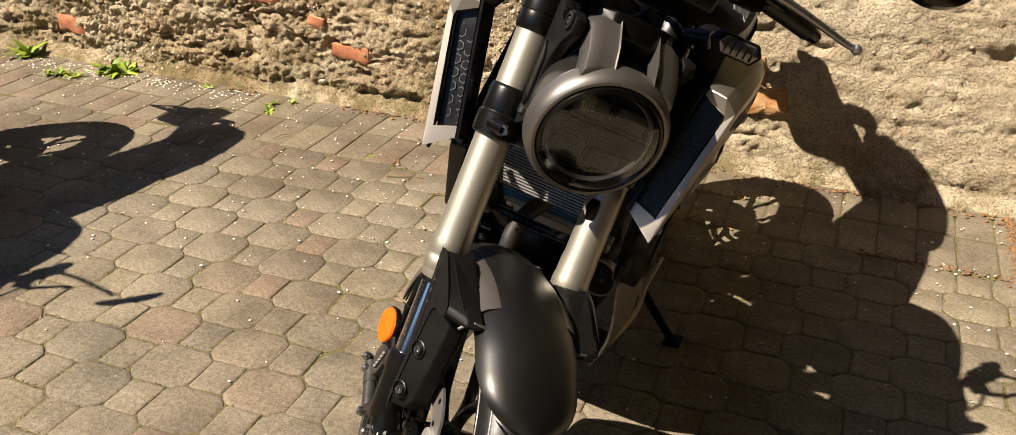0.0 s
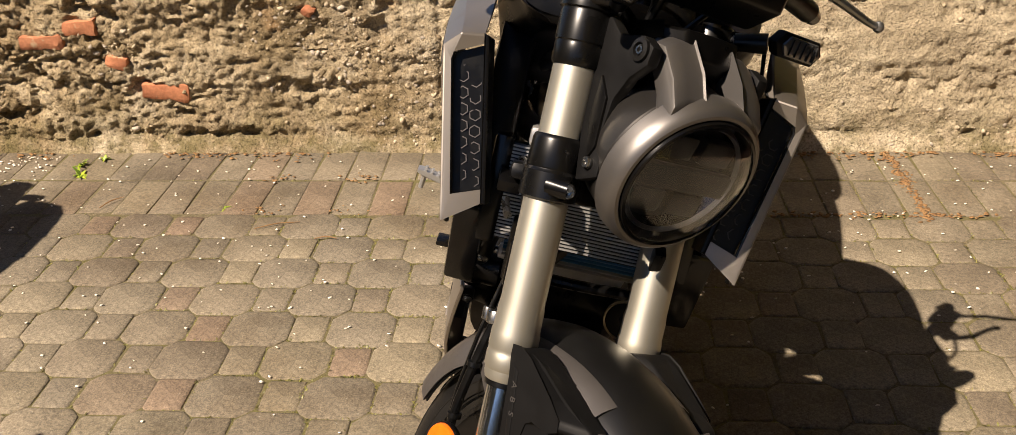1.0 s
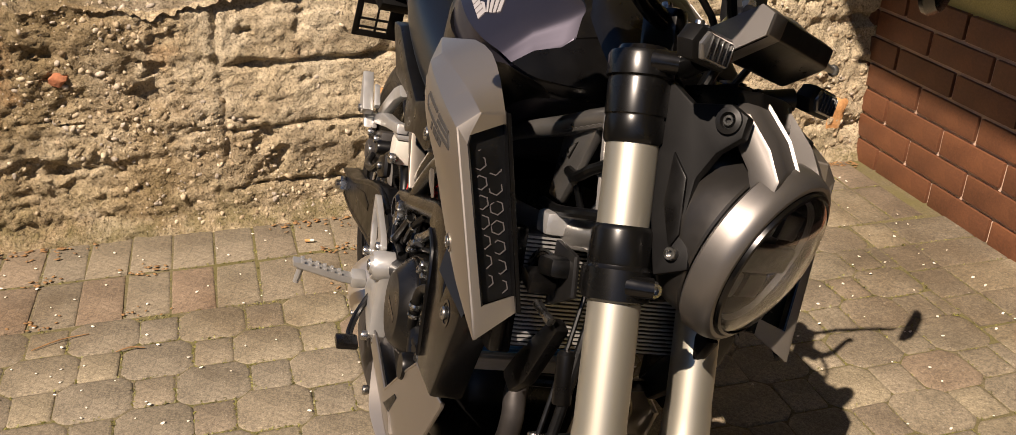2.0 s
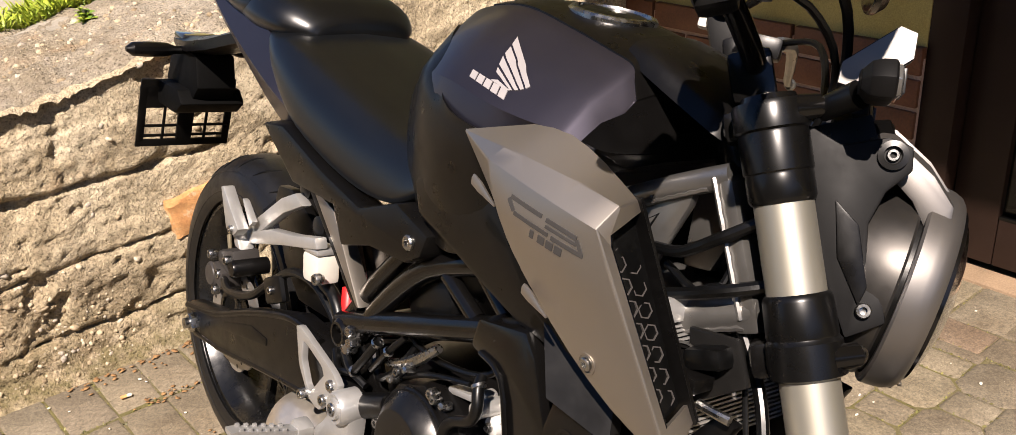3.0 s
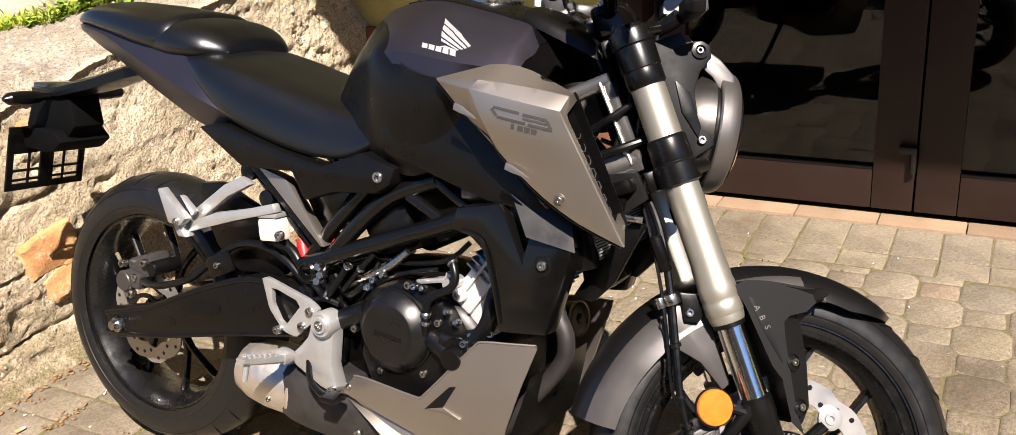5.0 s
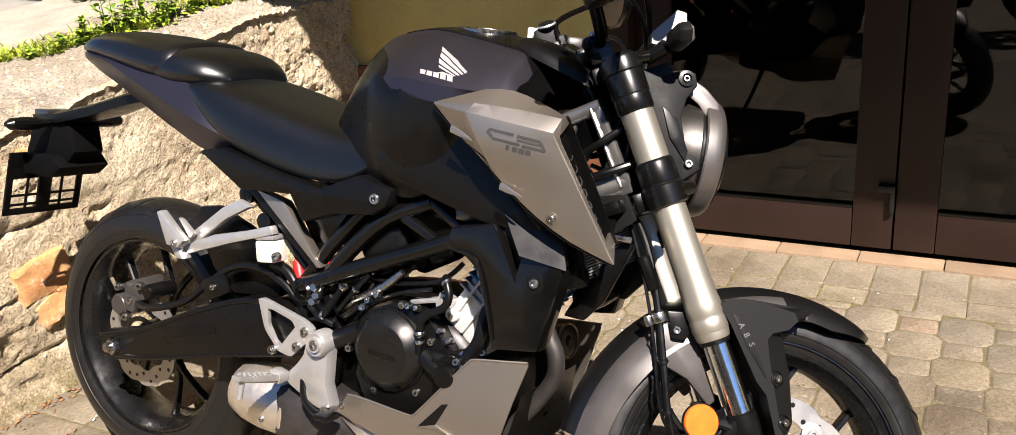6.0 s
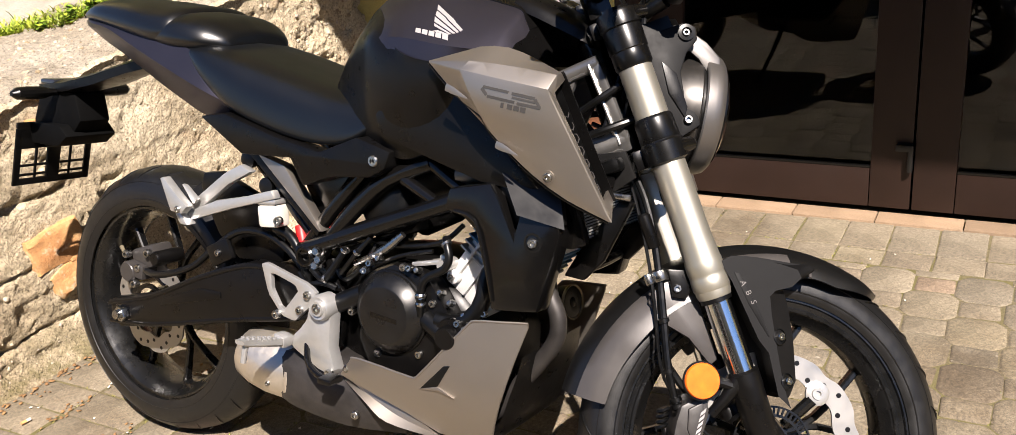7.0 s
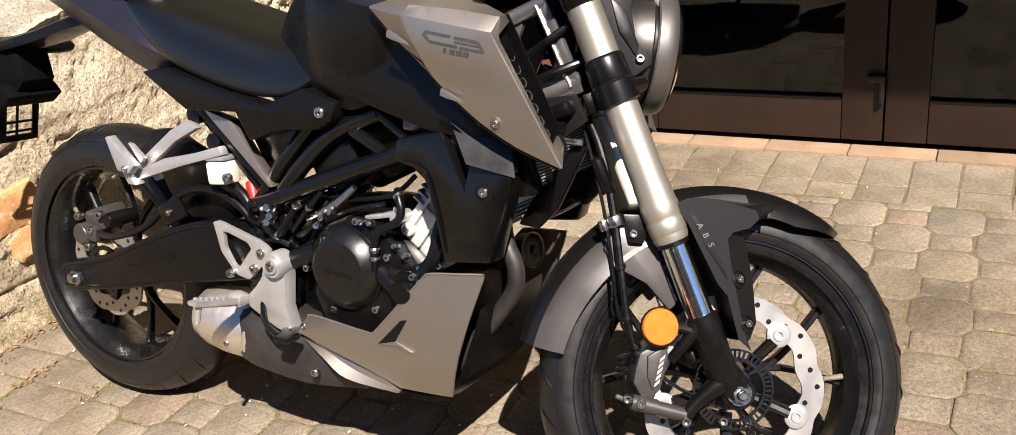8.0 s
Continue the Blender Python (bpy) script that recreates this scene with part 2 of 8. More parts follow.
def mineral(name, stops, scale, grain_scale, strength, rough=0.9, smear=None):
    m, nt, b = nodes_of(name)
    co = nt.nodes.new("ShaderNodeTexCoord").outputs["Object"]
    rnd = nt.nodes.new("ShaderNodeObjectInfo").outputs["Random"]
    tone = ramp(nt, rnd, [(0, (0.85, 0.85, 0.85)), (1, (1.12, 1.1, 1.08))])
    col = ramp(nt, noise_of(nt, co, scale, 6, 0.65).outputs["Fac"], stops).outputs[0]
    grain = noise_of(nt, co, grain_scale, 7, 0.7)
    g = ramp(nt, grain.outputs["Fac"], [(0.3, (0.75, 0.75, 0.75)), (0.7, (1.2, 1.2, 1.2))])
    if smear:
        patch = ramp(nt, noise_of(nt, co, 17, 6, 0.7).outputs["Fac"], [(0.57, (0, 0, 0)), (0.66, (0.85, 0.85, 0.85))])
        col = mix(nt, patch.outputs[0], col, smear)
    col = mix(nt, 1.0, mix(nt, 1.0, col, g.outputs[0], "MULTIPLY"), tone.outputs[0], "MULTIPLY")
    nt.links.new(col, b.inputs["Base Color"])
    b.inputs["Roughness"].default_value = rough
    bump(nt, b, grain.outputs["Fac"], strength, 0.003)
    return m


PAVER, SOIL = paver_material(), soil_material()
RUBBLE = wall_material("weathered_rubble_concrete", [(0.24, (0.160, 0.115, 0.062)), (0.40, (0.293, 0.228, 0.137)), (0.56, (0.415, 0.344, 0.231)), (0.76, (0.523, 0.459, 0.342))], (0.103, 0.073, 0.043), (0.571, 0.502, 0.381))
RUBBLE_TOP = wall_material("pebbly_wall_top", [(0.26, (0.096, 0.074, 0.044)), (0.44, (0.200, 0.163, 0.111)), (0.60, (0.296, 0.255, 0.192)), (0.76, (0.400, 0.363, 0.296))], (0.104, 0.081, 0.055), (0.370, 0.336, 0.284))
RED_BRICK = mineral("old_red_brick", [(0.3, (0.36, 0.130, 0.060)), (0.7, (0.50, 0.215, 0.105))], 16, 130, 0.9, smear=(0.55, 0.43, 0.27))
ORANGE_BRICK = mineral("old_orange_brick", [(0.3, (0.44, 0.20, 0.07)), (0.52, (0.58, 0.31, 0.12)), (0.7, (0.64, 0.40, 0.19))], 14, 130, 1.0, smear=(0.66, 0.54, 0.36))
CLINKER = mineral("brown_clinker", [(0.3, (0.105, 0.040, 0.018)), (0.7, (0.165, 0.065, 0.028))], 9, 150, 0.35, 0.6)
MORTAR = mineral("pink_mortar", [(0.3, (0.52, 0.38, 0.29)), (0.7, (0.66, 0.50, 0.39))], 20, 200, 0.6)
PLASTER = mineral("yellow_plaster", [(0.3, (0.38, 0.32, 0.10)), (0.7, (0.50, 0.43, 0.15))], 5, 260, 0.5)
THRESHOLD = mineral("terracotta_tile", [(0.3, (0.200, 0.140, 0.086)), (0.7, (0.29, 0.205, 0.130))], 8, 200, 0.3, 0.75)
DOOR = surf("brown_door_paint", (0.021, 0.0118, 0.0088), 0.42, 0, 0.12, 5, 0.04, 500, spec=0.22, dust=0.02)
DARKROOM = mineral("dark_painted_interior", [(0.3, (0.035, 0.035, 0.035)), (0.7, (0.06, 0.06, 0.06))], 3, 80, 0.2)
ASPHALT = mineral("pale_asphalt", [(0.3, (0.229, 0.216, 0.194)), (0.7, (0.317, 0.299, 0.264))], 3, 160, 0.6)
EARTH = mineral("dry_earth", [(0.3, (0.246, 0.220, 0.176)), (0.7, (0.352, 0.326, 0.273))], 9, 130, 0.7)
PETAL = mineral("pale_litter", [(0.3, (0.62, 0.58, 0.48)), (0.7, (0.78, 0.74, 0.64))], 30, 300, 0.2)
SKY_BLOCK = mineral("dark_sky_block", [(0.3, (0.020, 0.026, 0.012)), (0.7, (0.055, 0.06, 0.03))], 4, 30, 0.5)
LITTER = mineral("brown_litter", [(0.3, (0.15, 0.075, 0.03)), (0.7, (0.34, 0.20, 0.08))], 40, 300, 0.2)


def leaf_material(name, lo, hi):
    m, nt, b = nodes_of(name)
    isl = nt.nodes.new("ShaderNodeNewGeometry").outputs["Random Per Island"]
    nt.links.new(ramp(nt, isl, [(0.0, lo), (1.0, hi)]).outputs[0], b.inputs["Base Color"])
    b.inputs["Roughness"].default_value = 0.5
    b.inputs["Transmission Weight"].default_value = 0.0
    b.inputs["Subsurface Weight"].default_value = 0.15
    b.inputs["Subsurface Radius"].default_value = (0.01, 0.02, 0.004)
    return m


def pebble_material():
    m, nt, b = nodes_of("embedded_pebbles")
    isl = nt.nodes.new("ShaderNodeNewGeometry").outputs["Random Per Island"]
    co = nt.nodes.new("ShaderNodeTexCoord").outputs["Object"]
    tone = ramp(nt, isl, [(0.0, (0.20, 0.15, 0.09)), (0.25, (0.36, 0.285, 0.185)), (0.60, (0.50, 0.42, 0.30)), (0.85, (0.44, 0.385, 0.315)), (1.0, (0.30, 0.26, 0.215))])
    g = ramp(nt, noise_of(nt, co, 160, 6, 0.75).outputs["Fac"], [(0.34, (0.5, 0.49, 0.47)), (0.6, (1.2, 1.2, 1.18))])
    nt.links.new(mix(nt, 1.0, tone.outputs[0], g.outputs[0], "MULTIPLY"), b.inputs["Base Color"])
    b.inputs["Roughness"].default_value = 0.9
    return m


PEBBLE = pebble_material()
GRASS = leaf_material("grass_blades", (0.14, 0.20, 0.012), (0.40, 0.46, 0.035))
MOSS = leaf_material("joint_moss", (0.055, 0.048, 0.014), (0.20, 0.19, 0.04))
DARKLEAF = leaf_material("dark_clump_leaves", (0.010, 0.016, 0.008), (0.035, 0.045, 0.018))
LEAF = leaf_material("weed_leaves", (0.10, 0.18, 0.012), (0.36, 0.44, 0.035))


# ---- mesh tools ----
def thing(name, label, category, m=None, group="", kind=""):
    ob = tagged(new(name), label, category, group, kind)
    if m is not None:
        ob.matrix_world = m
    return ob


def finish(name, bm, material, angle=32):
    me = bpy.data.meshes.new(name)
    bmesh.ops.recalc_face_normals(bm, faces=bm.faces)
    bm.to_mesh(me)
    bm.free()
    me.materials.append(material)
    me.polygons.foreach_set("use_smooth", [True] * len(me.polygons))
    me.set_sharp_from_angle(angle=radians(angle))
    return me


def part(name, bm, material, parent, label="", angle=32):
    ob = new(name, finish(name, bm, material, angle))
    ob.parent = parent
    if label:
        ob["label"] = label
    return ob


def spline(pts, n=4, closed=False):
    """A smooth line through the points, n pieces between each two."""
    p = [Vector(q) for q in pts]
    if n == 1:
        return p
    out, count = [], len(p)
    for i in range(count if closed else count - 1):
        if closed:
            a, b, c, d = p[i - 1], p[i], p[(i + 1) % count], p[(i + 2) % count]
        else:
            a, b, c, d = p[max(i - 1, 0)], p[i], p[i + 1], p[min(i + 2, count - 1)]
        for s in range(n):
            t = s / n
            out.append(0.5 * ((2 * b) + (c - a) * t + (2 * a - 5 * b + 4 * c - d) * t * t + (3 * b - a - 3 * c + d) * t ** 3))
    if not closed:
        out.append(p[-1])
    return out


def skin(rings, caps=True, close=False):
    bm = bmesh.new()
    rows = [[bm.verts.new(p) for p in ring] for ring in rings]
    n = len(rows[0])
    pairs = list(zip(rows, rows[1:])) + ([(rows[-1], rows[0])] if close else [])
    for a, b in pairs:
        for i in range(n):
            bm.faces.new((a[i], a[(i + 1) % n], b[(i + 1) % n], b[i]))
    if caps and not close:
        bm.faces.new(rows[0])
        bm.faces.new(rows[-1])
    return bm


def tube(pts, r, seg=10, n=4):
    """A round bar along a smooth line; r is one radius or one for each point."""
    p = spline(pts, n) if n > 1 else [Vector(q) for q in pts]
    if isinstance(r, (int, float)):
        rad = [r] * len(p)
    else:
        rad = [v.x for v in spline([(q, 0, 0) for q in r], n)] if n > 1 else list(r)
    rings, side = [], None
    for i, q in enumerate(p):
        ahead = (p[min(i + 1, len(p) - 1)] - p[max(i - 1, 0)]).normalized()
        if side is None:
            side = ahead.orthogonal().normalized()
        side = (side - ahead * side.dot(ahead)).normalized()
        up = ahead.cross(side)
        rings.append([q + rad[i] * (math.cos(a) * side + math.sin(a) * up) for a in (2 * math.pi * s / seg for s in range(seg))])
    return skin(rings)


def lathe(profile, centre=(0, 0, 0), axis=(0, 1, 0), seg=40, closed=False):
    """Turns a line of (radius, height along the axis) round the axis."""
    k = Vector(axis).normalized()
    u = k.orthogonal().normalized()
    v = k.cross(u)
    c = Vector(centre)
    rings = [[c + k * h + max(r, 1e-4) * (math.cos(a) * u + math.sin(a) * v) for a in (2 * math.pi * s / seg for s in range(seg))] for r, h in profile]
    return skin(rings, caps=not closed, close=closed)


def bevelled(bm, width, segments=2, least=25):
    if width <= 0:
        return bm
    bm.normal_update()
    edges = [e for e in bm.edges if len(e.link_faces) == 2 and e.calc_face_angle(0) > radians(least)]
    bmesh.ops.bevel(bm, geom=edges, offset=width, segments=segments, affect="EDGES", profile=0.6, clamp_overlap=True)
    return bm


def slab(pts, y0, y1, bevel=0.003, inset=0.0):
    """A plate: an outline of (x, z) between two depths y. inset: how much the outer face (y0) shrinks."""
    bm = bmesh.new()
    cx, cz = sum(p[0] for p in pts) / len(pts), sum(p[1] for p in pts) / len(pts)
    near = [bm.verts.new((x + (cx - x) * inset, y0, z + (cz - z) * inset)) for x, z in pts]
    far = [bm.verts.new((x, y1, z)) for x, z in pts]
    bm.faces.new(near)
    bm.faces.new(far)
    for i in range(len(pts)):
        j = (i + 1) % len(pts)
        bm.faces.new((near[i], near[j], far[j], far[i]))
    bmesh.ops.recalc_face_normals(bm, faces=bm.faces)
    return bevelled(bm, bevel)


def resample(pts, n):
    p = [Vector((*q, 0)) for q in pts]
    p.append(p[0])
    cum = [0]
    for a, b in zip(p, p[1:]):
        cum.append(cum[-1] + (b - a).length)
    out = []
    for i in range(n):
        d, k = cum[-1] * i / n, 0
        while cum[k + 1] < d:
            k += 1
        out.append(p[k].lerp(p[k + 1], (d - cum[k]) / max(1e-9, cum[k + 1] - cum[k])))
    return [(q.x, q.y) for q in out]


def ringplate(outer, inner, y0, y1, bevel=0.002, n=36):
    """A plate with one hole; both outlines start at facing corners and run the same way."""
    o, i = resample(outer, n), resample(inner, n)
    bm = skin([[(x, y0, z) for x, z in o], [(x, y1, z) for x, z in o], [(x, y1, z) for x, z in i], [(x, y0, z) for x, z in i]], close=True)
    bmesh.ops.recalc_face_normals(bm, faces=bm.faces)
    return bevelled(bm, bevel, 2, 40)


def box(size, m=None, bevel=0.003):
    bm = bmesh.new()
    bmesh.ops.create_cube(bm, size=1)
    bmesh.ops.scale(bm, vec=size, verts=bm.verts)
    bevelled(bm, bevel)
    if m is not None:
        bmesh.ops.transform(bm, matrix=m, verts=bm.verts)
    return bm


def merge(*bms):
    out = bmesh.new()
    for b in bms:
        me = bpy.data.meshes.new("tmp")
        b.to_mesh(me)
        b.free()
        out.from_mesh(me)
        bpy.data.meshes.remove(me)
    return out


def turned(bm, m):
    bmesh.ops.transform(bm, matrix=m, verts=bm.verts)
    return bm


def half_loft(sections, along=4, across=3):
    """A body symmetric in y: sections of (x, [(half width, z) from the top's middle down], [shift in y])."""
    rings = []
    for x, outline, *shift in sections:
        dy = shift[0] if shift else 0
        line = spline([(0, w, z) for w, z in outline], across) if across > 1 else [Vector((0, w, z)) for w, z in outline]
        right = [Vector((x, dy - q.y, q.z)) for q in line]
        left = [Vector((x, dy + q.y, q.z)) for q in reversed(line[1:])]
        rings.append(right + left)
    cols = [spline(col, along) for col in zip(*rings)]
    return skin(list(zip(*cols)))


def height_at(line, x):
    for (a, za), (c, zc) in zip(line, line[1:]):
        if a <= x <= c:
            return za + (zc - za) * (x - a) / max(1e-9, c - a)
    return line[-1][1] if x > line[-1][0] else line[0][1]


def panel(upper, lower, depth, xs, rows=8, thick=0.006):
    """A curved sheet between two lines of (x, z); depth(x, z) gives y. thick > 0 grows towards +y."""
    bm = bmesh.new()
    cols = []
    for x in xs:
        zu, zl = height_at(upper, x), height_at(lower, x)
        cols.append([(x, zl + (zu - zl) * i / rows) for i in range(rows + 1)])
    front = [[bm.verts.new((x, depth(x, z), z)) for x, z in col] for col in cols]
    back = [[bm.verts.new((x, depth(x, z) + thick, z)) for x, z in col] for col in cols]
    n, m = len(cols), rows + 1
    for g in (front, back):
        for i in range(n - 1):
            for k in range(m - 1):
                bm.faces.new((g[i][k], g[i + 1][k], g[i + 1][k + 1], g[i][k + 1]))
    for i in range(n - 1):
        for k in (0, m - 1):
            bm.faces.new((front[i][k], front[i + 1][k], back[i + 1][k], back[i][k]))
    for k in range(m - 1):
        for i in (0, n - 1):
            bm.faces.new((front[i][k], front[i][k + 1], back[i][k + 1], back[i][k]))
    bmesh.ops.remove_doubles(bm, verts=bm.verts, dist=0.0002)
    bmesh.ops.recalc_face_normals(bm, faces=bm.faces)
    return bm


def bolt(at, axis, r=0.008, h=0.006):
    """A socket-head bolt with a hollow hexagon."""
    a = Vector(axis).normalized()
    return lathe([(r * 0.5, -0.008), (r, -0.002), (r, h * 0.7), (r * 0.85, h), (r * 0.5, h), (r * 0.45, h * 0.3), (0.0005, h * 0.25)], at, a, 14)


# ---- the yard ----
# The yard's own axes: x along the rubble wall, y towards it; the facade stands square to the wall.
SITE = pose(0, 0, 0, 0, 0, -9.5)
WALL_Y, FACADE_X = 3.27, 1.437


def fbm(x, y, z, octaves=5):
    return noise.fractal(Vector((x, y, z)), 0.8, 2.1, octaves)


def build_ground():
    g = thing("ground", "sandy bedding ground with mossy joints", "ground", SITE, kind="structure")
    bm = bmesh.new()
    bmesh.ops.create_grid(bm, x_segments=60, y_segments=60, size=1)
    for v in bm.verts:
        x, y = v.co.x, v.co.y
        v.co = Vector((math.copysign(abs(x) ** 3, x) * 300, math.copysign(abs(y) ** 3, y) * 300, -0.0034))
    part("bedding", bm, SOIL, g)
    return g


def wall_top(x):
    pts = [(-6, 0.5), (-0.6, 0.61), (-0.1, 0.69), (0.35, 0.735), (0.62, 0.80), (1.0, 0.83), (1.45, 0.82)]
    for (a, za), (b, zb) in zip(pts, pts[1:]):
        if x <= b:
            return za + (zb - za) * max(0, (x - a) / (b - a))
    return pts[-1][1]


def build_rubble_wall():
    """A rough cast wall of rubble concrete: face, worn shoulder and top in one skin, with crags and sunk courses."""
    w = thing("wall_rubble", "weathered beige rubble concrete retaining wall", "wall", SITE, kind="structure")
    xs = np.concatenate([np.arange(-5.0, -3.0, 0.03), np.arange(-3.0, 1.47, 0.0085)])
    bm = bmesh.new()
    grid = []
    steps = 92
    for x in xs:
        top = wall_top(x) + 0.02 * fbm(x * 2.2, 0, 3.1)
        col = []
        for s in range(-1, steps + 30):
            if s < steps - 4:
                t = max(s, 0) / (steps - 4)
                y, z = 0.0, -0.02 + t * (top + 0.02)
                if s == -1:
                    z = -0.06
            else:
                q = (s - (steps - 4)) / 34
                y, z = 0.55 * q ** 1.4, top + 0.03 * math.sin(min(1.0, q * 3) * 1.57) + 0.02 * q
            crag = fbm(x * 3.4, z * 6.0, y * 5 + 1.7)
            crack = math.exp(-(fbm(x * 1.5, z * 5.2, y * 3 + 5.5, 4) / 0.030) ** 2) * max(0.0, min(1.0, 0.55 + 1.6 * fbm(x * 2.3, z * 2.3, 12.0, 3)))
            pit = 0.6 * fbm(x * 24.0, z * 27.0, y * 24 + 4.4, 4) + 0.8 * fbm(x * 58.0, z * 60.0, y * 58 + 2.1, 3)
            deep = max(0.0, fbm(x * 8.0 + 9, z * 12.0, y * 9 + 7.0, 4) - 0.28)
            step = 0.014 * math.tanh(9 * math.sin(z * 26 + 1.6 * fbm(x * 1.2, 0, 2.2)))* (0.4 + 0.6 * max(0, fbm(x * 1.7, z * 2, 8)))
            smooth = 1.0 if z > 0.045 else 0.35
            # joints of the old formwork: one upright, three level ones beside it
            wob = 0.006 * fbm(x * 9, z * 9, 3.3, 3)
            seam = math.exp(-((x + 0.53 + wob) / 0.007) ** 2) if 0.19 < z < 0.6 else 0.0
            if -0.54 < x < 0.05:
                seam = max([seam] + [math.exp(-((z - zz - wob - 0.02 * (x + 0.5)) / 0.006) ** 2) for zz in (0.106, 0.273, 0.443)])
            calm = 0.56 + 0.7 * min(1.0, max(0.0, (-0.9 - x) / 0.8)) + 0.48 * min(1.0, max(0.0, (0.0 - x) / 0.9)) + 0.5 * min(1.0, max(0.0, (x - 0.85) / 0.2))
            out = smooth * (calm * (0.012 * crag + 0.0088 * pit - 0.050 * min(deep, 0.7)) + 0.5 * step - (0.0075 + 0.0095 * min(1.0, max(0.0, (-0.3 - x) / 0.6))) * crack - 0.013 * seam)
            if y > 0:
                col.append(bm.verts.new((x, WALL_Y + y, z + 1.25 * out)))
            else:
                lean = 0.025 * z
                foot = -0.028 * max(0.0, 1 - z / 0.05)
                col.append(bm.verts.new((x, WALL_Y + lean + foot - out, z)))
        grid.append(col)
    for a, b in zip(grid, grid[1:]):
        for i in range(len(a) - 1):
            bm.faces.new((a[i], b[i], b[i + 1], a[i + 1])).material_index = 1 if i > steps - 1 else 0
    face = part("rubble_face", bm, RUBBLE, w, angle=70)
    face.data.materials.append(RUBBLE_TOP)
    # gravel that stands out of the weathered face, thicker in some patches
    spots = [v.co.copy() for v in face.data.vertices if v.co.z > 0.015 and v.co.x > -3.2 and v.co.y < WALL_Y + 0.45]
    rnd = random.Random(21)
    verts, faces = [], []
    ball = bmesh.new()
    bmesh.ops.create_icosphere(ball, subdivisions=1, radius=1)
    unit = [v.co.copy() for v in ball.verts]
    tris = [tuple(v.index for v in f.verts) for f in ball.faces]
    ball.free()
    count = 0
    while count < 8200:
        c = rnd.choice(spots)
        thick = fbm(c.x * 2.1 + 3, c.z * 3.2, c.y * 2, 3)
        if (thick < rnd.uniform(-0.25, 0.60) and (c.y < WALL_Y + 0.05 or rnd.random() < 0.55)) or (-0.25 < c.x < 0.9 and c.y < WALL_Y + 0.05 and rnd.random() < 0.85):
            continue
        r = 0.0020 + 0.0100 * rnd.random() ** 4.0
        turn = Matrix.Rotation(rnd.uniform(0, 6.3), 3, Vector((rnd.uniform(-1, 1), rnd.uniform(-1, 1), rnd.uniform(-1, 1) + 0.01)).normalized())
        sx, sy, sz = r * rnd.uniform(0.8, 1.5), r * rnd.uniform(0.6, 1.0), r * rnd.uniform(0.6, 1.0)
        base = len(verts)
        sink = Vector((0, 0.35 * r, 0)) if c.y < WALL_Y + 0.05 else Vector((0, 0, -0.35 * r))
        for u in unit:
            q = u * rnd.uniform(0.8, 1.15)
            verts.append(c + sink + turn @ Vector((q.x * sx, q.y * sy, q.z * sz)))
        faces += [tuple(base + i for i in t) for t in tris]
        count += 1
    me = bpy.data.meshes.new("gravel")
    me.from_pydata(verts, [], faces)
    me.materials.append(PEBBLE)
    me.polygons.foreach_set("use_smooth", [True] * len(me.polygons))
    gravel = new("gravel", me)
    gravel.parent = w
    gravel["kind"] = "stuff"
    return w


def old_brick(name, material, parent, x, z, length, height, tilt, proud=0.012, seed=0):
    bm = box((length, 0.10, height), None, 0.014)
    bmesh.ops.subdivide_edges(bm, edges=[e for e in bm.edges if e.calc_length() > 0.05], cuts=4, use_grid_fill=True)
    for v in bm.verts:
        v.co += Vector((0.010 * fbm(v.co.x * 22 + seed, v.co.z * 22, 0), 0.009 * fbm(v.co.x * 26, v.co.z * 26, seed), 0.010 * fbm(v.co.z * 22, v.co.x * 22, seed + 5)))
    turned(bm, pose(x, WALL_Y + 0.05 - proud, z, 0, tilt, 0))
    return part(name, bm, material, parent)


def build_upper_ground():
    g = thing("upper_terrace", "dry earth strip behind the retaining wall", "ground", SITE, kind="structure")
    bm = bmesh.new()
    bmesh.ops.create_grid(bm, x_segments=90, y_segments=14, size=1)
    for v in bm.verts:
        x, y = -5 + (v.co.x + 1) * 3.25, 3.68 + (v.co.y + 1) * 0.38
        v.co = Vector((x, y, wall_top(x) + 0.035 + 0.012 * fbm(x * 6, y * 6, 0)))
    part("earth_bed", bm, EARTH, g)
    road = thing("upper_path", "pale worn asphalt path above the wall", "path", SITE, kind="structure")
    bm = bmesh.new()
    bmesh.ops.create_grid(bm, x_segments=60, y_segments=30, size=1)
    for v in bm.verts:
        x, y = -12 + (v.co.x + 1) * 12, 4.3 + (v.co.y + 1) * 6
        v.co = Vector((x, y, 0.84 + 0.05 * (y - 4.3) + 0.006 * fbm(x * 3, y * 3, 0)))
    part("path_surface", bm, ASPHALT, road)


